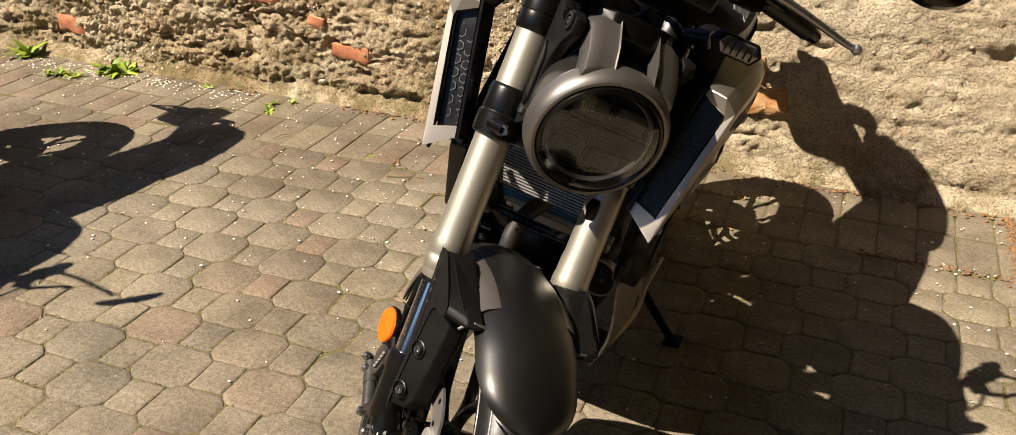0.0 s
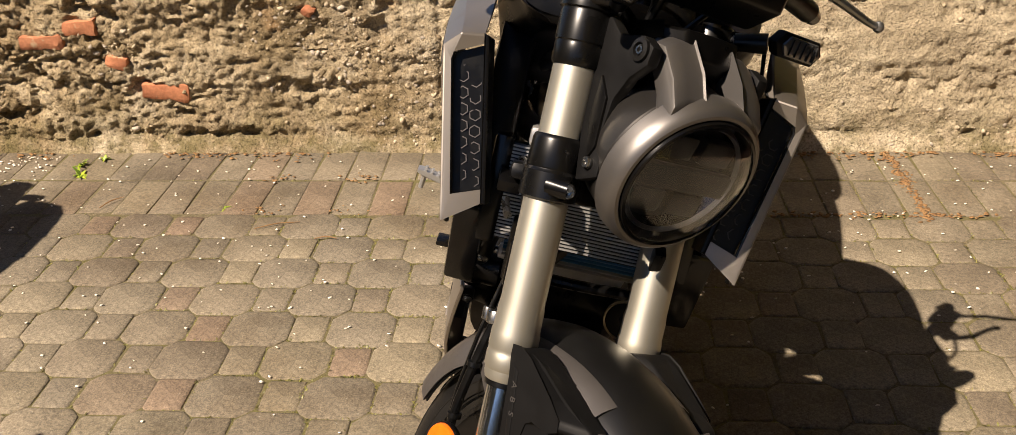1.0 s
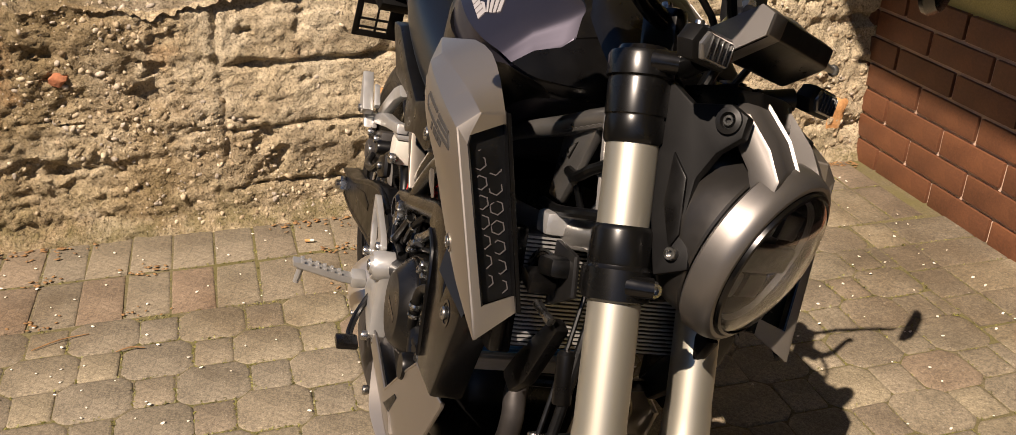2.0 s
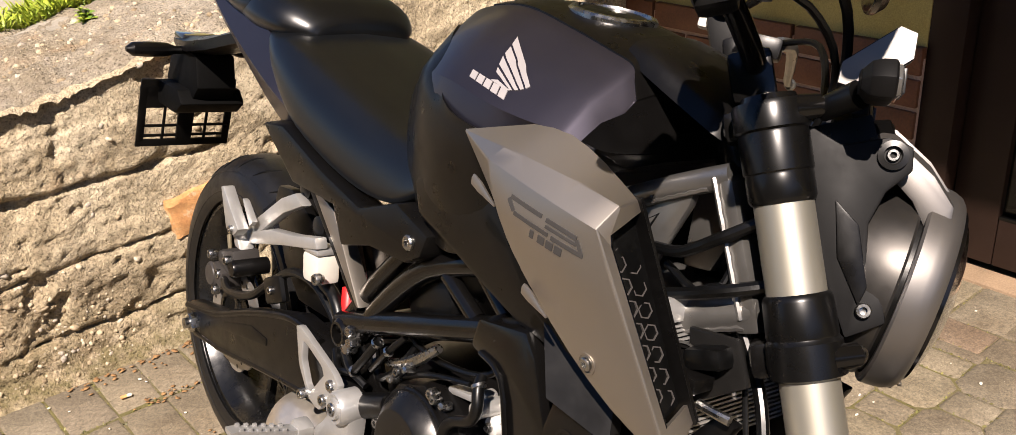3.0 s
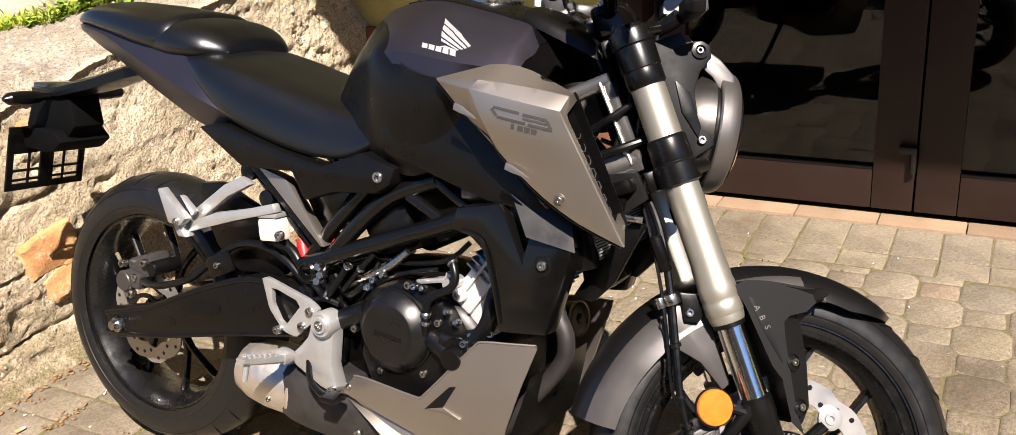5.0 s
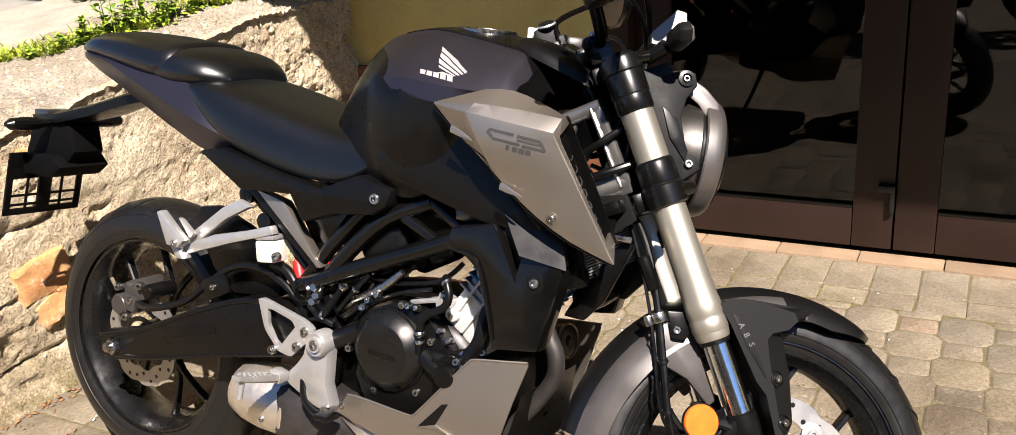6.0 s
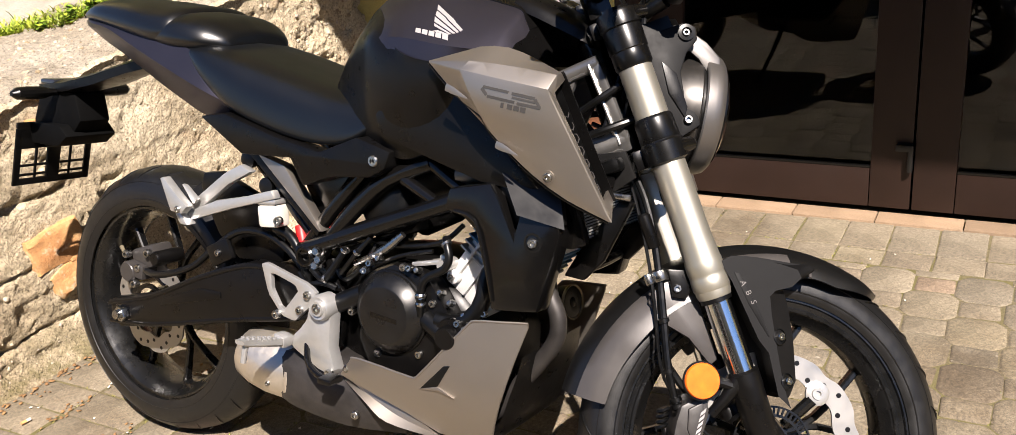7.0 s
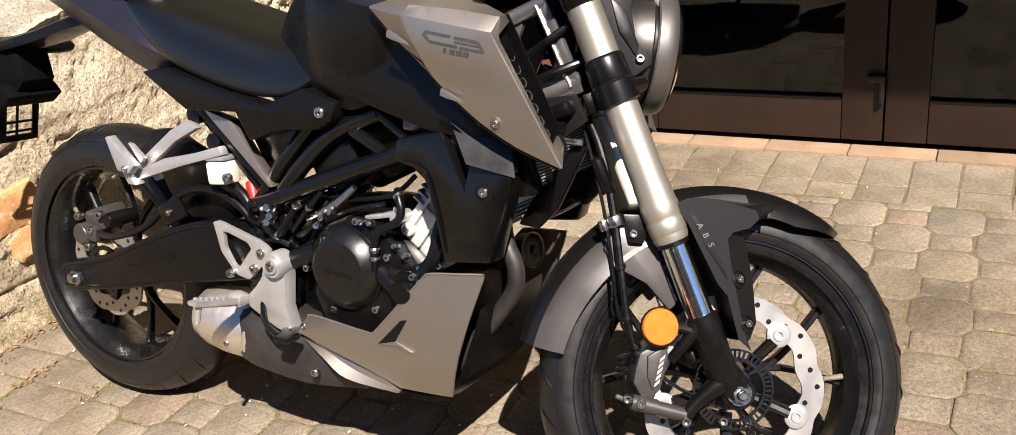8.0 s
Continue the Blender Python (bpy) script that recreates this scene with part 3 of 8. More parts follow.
def build_facade():
    f = thing("wall_facade", "house wall, brown clinker plinth under yellow plaster", "wall", SITE, kind="structure")
    x = FACADE_X
    y0, y1 = 2.28, WALL_Y + 0.6
    part("mortar_bed", turned(box((0.24, y1 - y0, 0.545), None, 0), pose(x + 0.124, (y0 + y1) / 2, 0.2625)), MORTAR, f)
    part("plaster", turned(box((0.24, 4.0, 2.45), None, 0.004), pose(x + 0.132, y0 + 2.0, 0.53 + 1.225)), PLASTER, f)
    part("lintel", turned(box((0.24, 3.4, 0.7), None, 0.004), pose(x + 0.132, y0 - 1.7, 2.63)), PLASTER, f)
    part("far_pier", turned(box((0.24, 3.0, 2.98), None, 0.004), pose(x + 0.132, y0 - 4.9, 1.485)), PLASTER, f)
    bm0 = box((0.03, 0.24, 0.071), None, 0.003)
    full = finish("brick", bm0, CLINKER)
    half = finish("brick", box((0.03, 0.115, 0.071), None, 0.003), CLINKER)
    z, row = -0.005, 0
    while z < 0.5:
        y = y0 + (0.0 if row % 2 else 0.126)
        if row % 2 == 0:
            b = new("brick", half)
            b.parent, b.location = f, (x + 0.008, y0 + 0.0575, z + 0.0355)
        while y + 0.24 < y1 - 0.3:
            b = new("brick", full)
            b.parent, b.location = f, (x + 0.008, y + 0.12, z + 0.0355)
            y += 0.252
        z += 0.083
        row += 1
    return f


def build_door():
    """Two glazed leaves with brown stiles and kick rails, set back from the plinth."""
    x = 1.53
    fr = thing("door_frame", "dark brown metal door frame", "door frame", SITE, kind="structure")
    part("jamb", turned(box((0.14, 0.09, 2.28), None, 0.004), pose(x - 0.01, 2.235, 1.14)), DOOR, fr)
    part("jamb", turned(box((0.14, 0.09, 2.28), None, 0.004), pose(x - 0.01, -1.08, 1.14)), DOOR, fr)
    part("head", turned(box((0.14, 3.23, 0.09), None, 0.004), pose(x - 0.01, 0.578, 2.235)), DOOR, fr)
    edges = [(2.188, 1.352), (1.346, 0.51), (0.504, -0.30), (-0.306, -1.03)]
    for n, (a, b) in enumerate(edges):
        d = thing("glass_door", "closed brown metal door leaf with dark glass", "door", SITE, group="door leaves", kind="structure")
        w = a - b
        for yy in (a - 0.06, b + 0.06):
            part("stile", turned(box((0.05, 0.12, 2.16), None, 0.004), pose(x, yy, 1.10)), DOOR, d)
        part("kick_rail", turned(box((0.05, w - 0.244, 0.13), None, 0.004), pose(x, (a + b) / 2, 0.085)), DOOR, d)
        part("top_rail", turned(box((0.05, w - 0.244, 0.11), None, 0.004), pose(x, (a + b) / 2, 2.12)), DOOR, d)
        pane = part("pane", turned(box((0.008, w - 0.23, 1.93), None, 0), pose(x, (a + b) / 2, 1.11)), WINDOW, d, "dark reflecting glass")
        pane.visible_shadow = False
        for zz, hh in ((0.153, 0.008), (2.062, 0.008)):
            part("glazing_bead", turned(box((0.012, w - 0.244, hh), None, 0.001), pose(x - 0.02, (a + b) / 2, zz)), GLOSS, d)
        if n == 0:
            lat = part("latch", merge(turned(box((0.022, 0.05, 0.022), None, 0.003), pose(x - 0.036, b + 0.022, 0.225)), tube([(x - 0.038, b + 0.005, 0.225), (x - 0.038, b + 0.005, 0.15)], 0.009, 12, 1)), BRACKET, d, "steel drop bolt")
    th = thing("threshold", "terracotta tile strip along the door", "threshold", SITE, kind="structure")
    y = 2.19
    tile = finish("tile", box((0.085, 0.246, 0.03), None, 0.003), THRESHOLD)
    while y > -1.1:
        t = new("tile", tile)
        t.parent, t.location = th, (x - 0.068, y - 0.125, -0.008)
        y -= 0.25
    # the room's dimness is put into its near-black surfaces
    room = thing("wall_interior", "room behind the glass doors, its dimness put in as dark colour", "wall", SITE, kind="structure")
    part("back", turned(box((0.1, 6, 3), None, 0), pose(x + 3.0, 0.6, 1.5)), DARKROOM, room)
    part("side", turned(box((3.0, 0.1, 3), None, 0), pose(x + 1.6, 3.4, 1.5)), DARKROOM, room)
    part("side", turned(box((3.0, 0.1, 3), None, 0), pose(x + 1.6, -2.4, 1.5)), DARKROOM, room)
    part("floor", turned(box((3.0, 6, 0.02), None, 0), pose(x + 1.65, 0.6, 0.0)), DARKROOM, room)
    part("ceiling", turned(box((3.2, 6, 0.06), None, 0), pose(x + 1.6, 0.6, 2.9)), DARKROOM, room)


def build_canopy():
    c = thing("canopy", "flat concrete canopy over the doors", "canopy", SITE, kind="structure")
    part("canopy_slab", turned(box((1.39, 9.0, 0.18), None, 0.01), pose(FACADE_X - 1.39 / 2, 0.4, 2.69)), PLASTER, c)
    part("upper_wall", turned(box((0.24, 9.0, 3.0), None, 0.01), pose(FACADE_X + 0.14, 0.4, 4.5)), PLASTER, c)


def build_enclosure():
    """Plain unseen walls added behind the camera to close the yard and cut skylight."""
    s = thing("wall_south", "unseen plain dark wall added to cut sky light", "wall", SITE, kind="structure")
    part("south_face", turned(box((18.0, 0.3, 2.4), None, 0.01), pose(-4.0, -7.6, 1.2)), SKY_BLOCK, s)
    w = thing("wall_west", "unseen plain dark wall added for dark reflections", "wall", SITE, kind="structure")
    part("west_face", turned(box((0.3, 12.0, 8.0), None, 0.01), pose(-9.0, -1.6, 4.0)), SKY_BLOCK, w)


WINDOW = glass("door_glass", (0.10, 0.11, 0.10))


# ---- paving ----
def paver_mesh(outline, height=0.05, soft=0.0042, seed=0):
    """One worn stone: a wavering outline, a rounded arris and a slightly dished top."""
    rnd = random.Random(seed)
    bm = bmesh.new()
    line = [(x + rnd.uniform(-0.0016, 0.0016), y + rnd.uniform(-0.0016, 0.0016)) for x, y in outline]
    size = max(abs(outline[0][0]), 0.03)
    rings = []
    for shrink, z in ((0.0, -height), (0.0, -soft * 0.95), (0.35 * soft, -soft * 0.40), (1.5 * soft, -0.0003)):
        k = 1 - shrink / size
        rings.append([bm.verts.new((x * k, y * k, z + (rnd.uniform(-0.0006, 0.0006) if z > -height else 0))) for x, y in line])
    n = len(outline)
    for a, b in zip(rings, rings[1:]):
        for i in range(n):
            bm.faces.new((a[i], a[(i + 1) % n], b[(i + 1) % n], b[i]))
    middle = bm.verts.new((rnd.uniform(-0.01, 0.01), rnd.uniform(-0.01, 0.01), rnd.uniform(-0.0006, 0.0008)))
    for i in range(n):
        bm.faces.new((rings[-1][i], rings[-1][(i + 1) % n], middle))
    return finish("paver", bm, PAVER, 50)


def rect(a, b):
    return [(-a, -b), (a, -b), (a, b), (-a, b)]


def octagon(a, b, c):
    """An octagon whose slanted sides bow outwards a little."""
    k = 0.44 * c
    return [q for sx, sy, flip in ((1, -1, 0), (1, 1, 1), (-1, 1, 0), (-1, -1, 1)) for q in ([((a - c) * sx, b * sy), ((a - k) * sx, (b - k) * sy), (a * sx, (b - c) * sy)][::-1 if flip else 1])]


def paving():
    """Every stone as (mesh kind, x, y, turned): soldier courses along wall and door, cobble rows between."""
    rnd = random.Random(5)
    out = []
    x = -4.6
    while x < FACADE_X - 0.05:
        for y in (3.16, 2.945):
            out.append(("soldier", x, y, 0))
        x += 0.104
    y = 2.83
    while y > -3.4:
        out.append(("sill", 1.335, y - 0.066, 90))
        out.append(("half", 1.175, y - 0.066, 90))
        y -= 0.132
    row = 0
    y = 2.775
    while y > -3.6:
        x = -4.6 + (0.1175 if row % 2 else 0)
        while x < 1.10:
            out.append(("big", x, y, 0))
            if x + 0.1175 < 1.10:
                out.append(("small", x + 0.1175, y, 0))
            x += 0.235
        if row % 2:
            out.append(("cut", 1.1025, y, 0))
        y -= 0.119
        row += 1
    return [(kind, x + rnd.uniform(-0.002, 0.002), y + rnd.uniform(-0.002, 0.002), a + rnd.uniform(-1.6, 1.6), rnd.uniform(-0.0014, 0.0014), rnd.uniform(-0.7, 0.7)) for kind, x, y, a in out]


def build_paving():
    pv = thing("pavement", "brown concrete cobble pavement with mossy joints", "pavement", SITE, kind="structure")
    kinds = {"soldier": rect(0.0500, 0.1045), "sill": rect(0.0640, 0.1050), "half": rect(0.0640, 0.0505), "big": octagon(0.0750, 0.0675, 0.0275), "small": octagon(0.0410, 0.0500, 0.0060), "cut": rect(0.0185, 0.0560)}
    shapes = {key: [paver_mesh(line, seed=7 * k + len(key)) for k in range(6)] for key, line in kinds.items()}
    rest = bmesh.new()
    singles = []
    for i, (kind, x, y, a, z, tip) in enumerate(paving()):
        near = (-1.75 < x < 1.3 and 1.95 < y < 3.3 and math.hypot(x + 0.35, (y - 2.5) * 1.2) < 1.12) or (x > 0.75 and 0.95 < y < 1.9)
        m = pose(x, y, z, tip, tip * 0.6, a)
        shape = shapes[kind][(i * 5 + i // 7) % 6]
        if near and len(singles) < 300:
            singles.append((shape, m))
        else:
            start = len(rest.verts)
            rest.from_mesh(shape)
            rest.verts.ensure_lookup_table()
            for v in rest.verts[start:]:
                v.co = m @ v.co
    part("paver_field", rest, PAVER, pv, angle=50)["kind"] = "stuff"
    for shape, m in singles:
        ob = new("paver", shape)
        ob.parent = pv
        ob.matrix_basis = m
    return pv


def build_moss():
    """Short moss and sprouts that fill the joints in patches."""
    rnd = random.Random(17)
    bm = bmesh.new()
    reach = {"soldier": (0.052, 0.107), "sill": (0.107, 0.066), "half": (0.053, 0.066), "big": (0.078, 0.070), "small": (0.044, 0.053), "cut": (0.021, 0.059)}
    for kind, x, y, a, z, tip in paving():
        if not (-3.2 < x < 1.45 and y > 0.6):
            continue
        wet = fbm(x * 1.3 + 4, y * 1.3, 2.2, 3) + 0.45 * fbm(x * 6, y * 6, 7.7, 2)
        rx, ry = reach[kind]
        for k in range(max(0, int(52 * (wet + 0.34)))):
            if rnd.random() < 0.5:
                px, py = x + rnd.choice((-rx, rx)), y + rnd.uniform(-0.7 * ry, 0.7 * ry)
            else:
                px, py = x + rnd.uniform(-0.7 * rx, 0.7 * rx), y + rnd.choice((-ry, ry))
            blade(bm, (px + rnd.gauss(0, 0.0018), py + rnd.gauss(0, 0.0018), -0.004), (rnd.uniform(0, 6.3), rnd.uniform(0.2, 1.1)), rnd.uniform(0.004, 0.010), rnd.uniform(0.0014, 0.0030), 0.6)
    m = tagged(new("moss", finish("moss", bm, MOSS, 180)), "yellow-green moss in the pavement joints", "moss", kind="stuff")
    m.matrix_world = SITE


# ---- the motorcycle ----
# Its own axes: x forward from the rear tyre's contact, y to its left, z up the leaning mid-plane.
BIKE = pose(0.2473, 2.7276, 0, 0, 0, -101.77) @ pose(0, 0, 0, -12.865) @ pose(0, 0, 0, 0, 0.3)
RAKE = radians(24.2)
STEM = Vector((1.435, 0, 0))
UPFORK = Vector((-math.sin(RAKE), 0, math.cos(RAKE)))
AHEAD = Vector((math.cos(RAKE), 0, math.sin(RAKE)))
STEER = Matrix.Translation(STEM) @ Matrix.Rotation(radians(35.5), 4, UPFORK) @ Matrix.Translation(-STEM)
SWAY = lambda x: -0.035 * min(1.0, max(0.0, (0.45 - x) / 0.7))


def hf(h, f, y=0.0):
    """A point by its height along the steering stem, its distance ahead of it and y."""
    return STEM + UPFORK * h + AHEAD * f + Vector((0, y, 0))


def steered(bm):
    return turned(bm, STEER)


def wheel(parent, centre, tyre_r, half_w, rim_r, front):
    c = Vector(centre)
    st = steered if front else (lambda b: b)
    R = tyre_r - half_w * 0.86
    bead = half_w * 0.72
    prof = []
    for i in range(25):
        a = -2.0 + 4.0 * i / 24
        rr = R + half_w * 0.86 * math.cos(a) ** (1 if math.cos(a) < 0 else 0.9) if math.cos(a) >= 0 else R + half_w * 0.62 * math.cos(a)
        prof.append((rr, half_w * math.sin(a)))
    prof += [(rim_r + 0.010, bead), (rim_r + 0.002, half_w * 0.5), (rim_r + 0.002, -half_w * 0.5), (rim_r + 0.010, -bead)]
    w = thing_part(("front_wheel" if front else "rear_wheel"), parent)
    part("tyre", st(lathe(prof, c, (0, 1, 0), 96, True)), RUBBER, w, "black road tyre with cut tread")
    hw = half_w * 0.86
    rim = [(rim_r + 0.012, -hw), (rim_r + 0.013, -hw + 0.006), (rim_r - 0.006, -hw + 0.010), (rim_r - 0.016, -hw * 0.55), (rim_r - 0.020, 0), (rim_r - 0.016, hw * 0.55), (rim_r - 0.006, hw - 0.010), (rim_r + 0.013, hw - 0.006), (rim_r + 0.012, hw), (rim_r + 0.006, hw), (rim_r + 0.004, hw - 0.004), (rim_r - 0.003, hw - 0.006), (rim_r - 0.005, hw - 0.003), (rim_r - 0.010, hw - 0.004), (rim_r - 0.013, hw - 0.010), (rim_r - 0.027, hw * 0.5), (rim_r - 0.031, 0), (rim_r - 0.027, -hw * 0.5), (rim_r - 0.013, -hw + 0.010), (rim_r - 0.010, -hw + 0.004), (rim_r - 0.005, -hw + 0.003), (rim_r - 0.003, -hw + 0.006), (rim_r + 0.004, -hw + 0.004), (rim_r + 0.006, -hw)]
    part("rim", st(lathe(rim, c, (0, 1, 0), 80, True)), RIM, w, "black cast rim")
    part("hub", st(lathe([(0.02, -0.062), (0.034, -0.06), (0.036, -0.02), (0.045, 0), (0.036, 0.02), (0.034, 0.06), (0.02, 0.062)], c, (0, 1, 0), 28)), RIM, w)
    for s in range(5):
        for fork in (-1, 1):
            a0, a1 = 2 * math.pi * s / 5 + (0.35 if front else 0.1), 0
            a1 = a0 + fork * 0.33
            p0 = c + Vector((math.cos(a0), 0, math.sin(a0))) * 0.034
            p1 = c + Vector((math.cos(a0 + fork * 0.08), 0, math.sin(a0 + fork * 0.08))) * 0.10
            p2 = c + Vector((math.cos(a1), 0, math.sin(a1))) * (rim_r - 0.020)
            along = spline([p0, p1, p2], 4)
            rings = []
            for i, q in enumerate(along):
                d = (along[min(i + 1, len(along) - 1)] - along[max(i - 1, 0)]).normalized()
                n = Vector((-d.z, 0, d.x))
                wd, dp = 0.0055, 0.008 + 0.006 * abs(i / (len(along) - 1) - 0.5)
                rings.append([q + n * wd * sx + Vector((0, dp * sy, 0)) for sx, sy in ((-1, -0.7), (-0.5, -1), (0.5, -1), (1, -0.7), (1, 0.7), (0.5, 1), (-0.5, 1), (-1, 0.7))])
            part("spoke", st(skin(rings)), RIM, w)
    # cut tread: raised near-black strips, drawn as the shade in short slanted grooves
    bms = []
    n = 26
    for i in range(n):
        for side in (-1, 1):
            a = 2 * math.pi * (i + 0.25 * side) / n
            pts = []
            for s in range(5):
                b = side * (0.28 + 0.16 * s)
                rr = R + half_w * 0.86 * max(0, math.cos(b)) ** 0.9 + 0.0006
                aa = a + 0.028 * s
                pts.append(c + Vector((rr * math.cos(aa), half_w * math.sin(b), rr * math.sin(aa))))
            bms.append(tube(pts, [0.0006, 0.0018, 0.0021, 0.0016, 0.0005], 6, 1))
    part("tread_shade_strips", st(merge(*bms)), RUBBER_AND_SHADE, w)["kind"] = "stuff"
    for side in (-1, 1):
        for a in (1.05, 1.62):
            rr = R + half_w * 0.86 * max(0, math.cos(a)) ** 0.9
            if math.cos(a) < 0:
                rr = R + half_w * 0.62 * math.cos(a)
            part("sidewall_rib", st(lathe([(rr - 0.0012, side * half_w * math.sin(a)), (rr, side * (half_w * math.sin(a) + 0.0011)), (rr + 0.0012, side * half_w * math.sin(a))], c, (0, 1, 0), 96, True)), RUBBER, w)
    va = 0.1 if front else 2.6
    vd = Vector((math.cos(va), 0, math.sin(va)))
    part("valve", st(tube([c + vd * (rim_r - 0.03) + Vector((0, -0.02, 0)), c + vd * (rim_r - 0.065) + Vector((0, -0.03, 0))], [0.005, 0.004], 10, 1)), BRASS, w, "brass valve stem")
    return w


def thing_part(name, parent):
    """A part that only gathers sub-parts."""
    ob = new(name)
    ob.parent = parent
    return ob


def brake_disc(name, centre, r, y, parent, st, petals=10):
    c = Vector(centre) + Vector((0, y, 0))
    n = petals * 12
    outer, inner = [], []
    for i in range(n):
        a = 2 * math.pi * i / n
        wob = r - 0.006 * (0.5 - 0.5 * math.cos(a * petals)) ** 3
        outer.append((c.x + wob * math.cos(a), c.z + wob * math.sin(a)))
        ri = r - 0.038 + 0.004 * math.cos(a * petals)
        inner.append((c.x + ri * math.cos(a), c.z + ri * math.sin(a)))
    bm = skin([[(x, c.y - 0.002, z) for x, z in outer], [(x, c.y + 0.002, z) for x, z in outer], [(x, c.y + 0.002, z) for x, z in inner], [(x, c.y - 0.002, z) for x, z in inner]], close=True)
    d = part(name, st(bm), DISC, parent, "drilled wave brake disc")
    # drill holes: black discs on the face, with the dark of the bore drawn in
    for i in range(petals * 3):
        a = 2 * math.pi * (i + 0.3) / (petals * 3)
        rr = r - (0.011, 0.019, 0.028)[i % 3]
        q = c + Vector((rr * math.cos(a), -0.0022, rr * math.sin(a)))
        part("hole", st(lathe([(0.0042, 0.0), (0.0042, -0.0003), (0.0005, -0.0004)], q, (0, 1, 0), 10)), RUBBER_AND_SHADE, d)
    return d


def build_wheels(b):
    fc, rc = Vector((1.345, 0, 0.293)), Vector((0, 0, 0.306))
    fw = wheel(b, fc, 0.293, 0.055, 0.222, True)
    rw = wheel(b, rc, 0.306, 0.075, 0.224, False)
    d = brake_disc("brake_disc", fc, 0.146, -0.062, fw, steered)
    for i in range(5):
        a = 2 * math.pi * i / 5 + 0.9
        q = fc + Vector((0.098 * math.cos(a), -0.066, 0.098 * math.sin(a)))
        part("disc_carrier", steered(tube([fc + Vector((0.04 * math.cos(a), -0.05, 0.04 * math.sin(a))), q], [0.009, 0.010], 10, 1)), RIM, fw)
        part("disc_bobbin", steered(lathe([(0.019, -0.002), (0.019, 0.003), (0.016, 0.0045), (0.010, 0.0045), (0.009, 0.007), (0.005, 0.007), (0.004, 0.003), (0.0005, 0.003)], q + Vector((0.012 * math.cos(a), 0, 0.012 * math.sin(a))), (0, -1, 0), 24)), ALU, fw, "pale alloy disc bobbin")
    teeth = []
    for i in range(48):
        a = 2 * math.pi * i / 48
        teeth.append(turned(box((0.010, 0.003, 0.0028), None, 0), pose(*(fc + Vector((0.055 * math.cos(a), -0.072, 0.055 * math.sin(a)))), 0, -math.degrees(a), 0)))
    teeth.append(lathe([(0.060, -0.071), (0.063, -0.071), (0.063, -0.075), (0.060, -0.075)], fc, (0, 1, 0), 48, True))
    teeth.append(lathe([(0.046, -0.071), (0.050, -0.071), (0.050, -0.075), (0.046, -0.075)], fc, (0, 1, 0), 48, True))
    part("sensor_ring", steered(merge(*teeth)), RIM, fw)
    part("axle_nut", steered(merge(lathe([(0.0145, -0.107), (0.0145, -0.116), (0.0130, -0.1185), (0.0085, -0.1185), (0.0080, -0.113), (0.0005, -0.113)], fc, (0, 1, 0), 6), lathe([(0.0190, -0.100), (0.0190, -0.1075), (0.0175, -0.109), (0.012, -0.109)], fc, (0, 1, 0), 32), lathe([(0.0065, -0.11), (0.0065, -0.126), (0.005, -0.128), (0.0005, -0.128)], fc, (0, 1, 0), 16))), STEEL, fw, "steel axle nut")
    brake_disc("brake_disc", rc, 0.11, -0.072, rw, lambda q: q, 9)
    part("sensor_ring", lathe([(0.040, -0.078), (0.050, -0.078), (0.050, -0.082), (0.040, -0.082)], rc, (0, 1, 0), 40, True), RIM, rw)
    part("axle_nut", merge(lathe([(0.018, -0.148), (0.018, -0.160), (0.016, -0.163), (0.0005, -0.163)], rc, (0, 1, 0), 6), lathe([(0.010, -0.15), (0.010, -0.172), (0.0005, -0.174)], rc, (0, 1, 0), 14)), STEEL, rw, "steel axle nut")


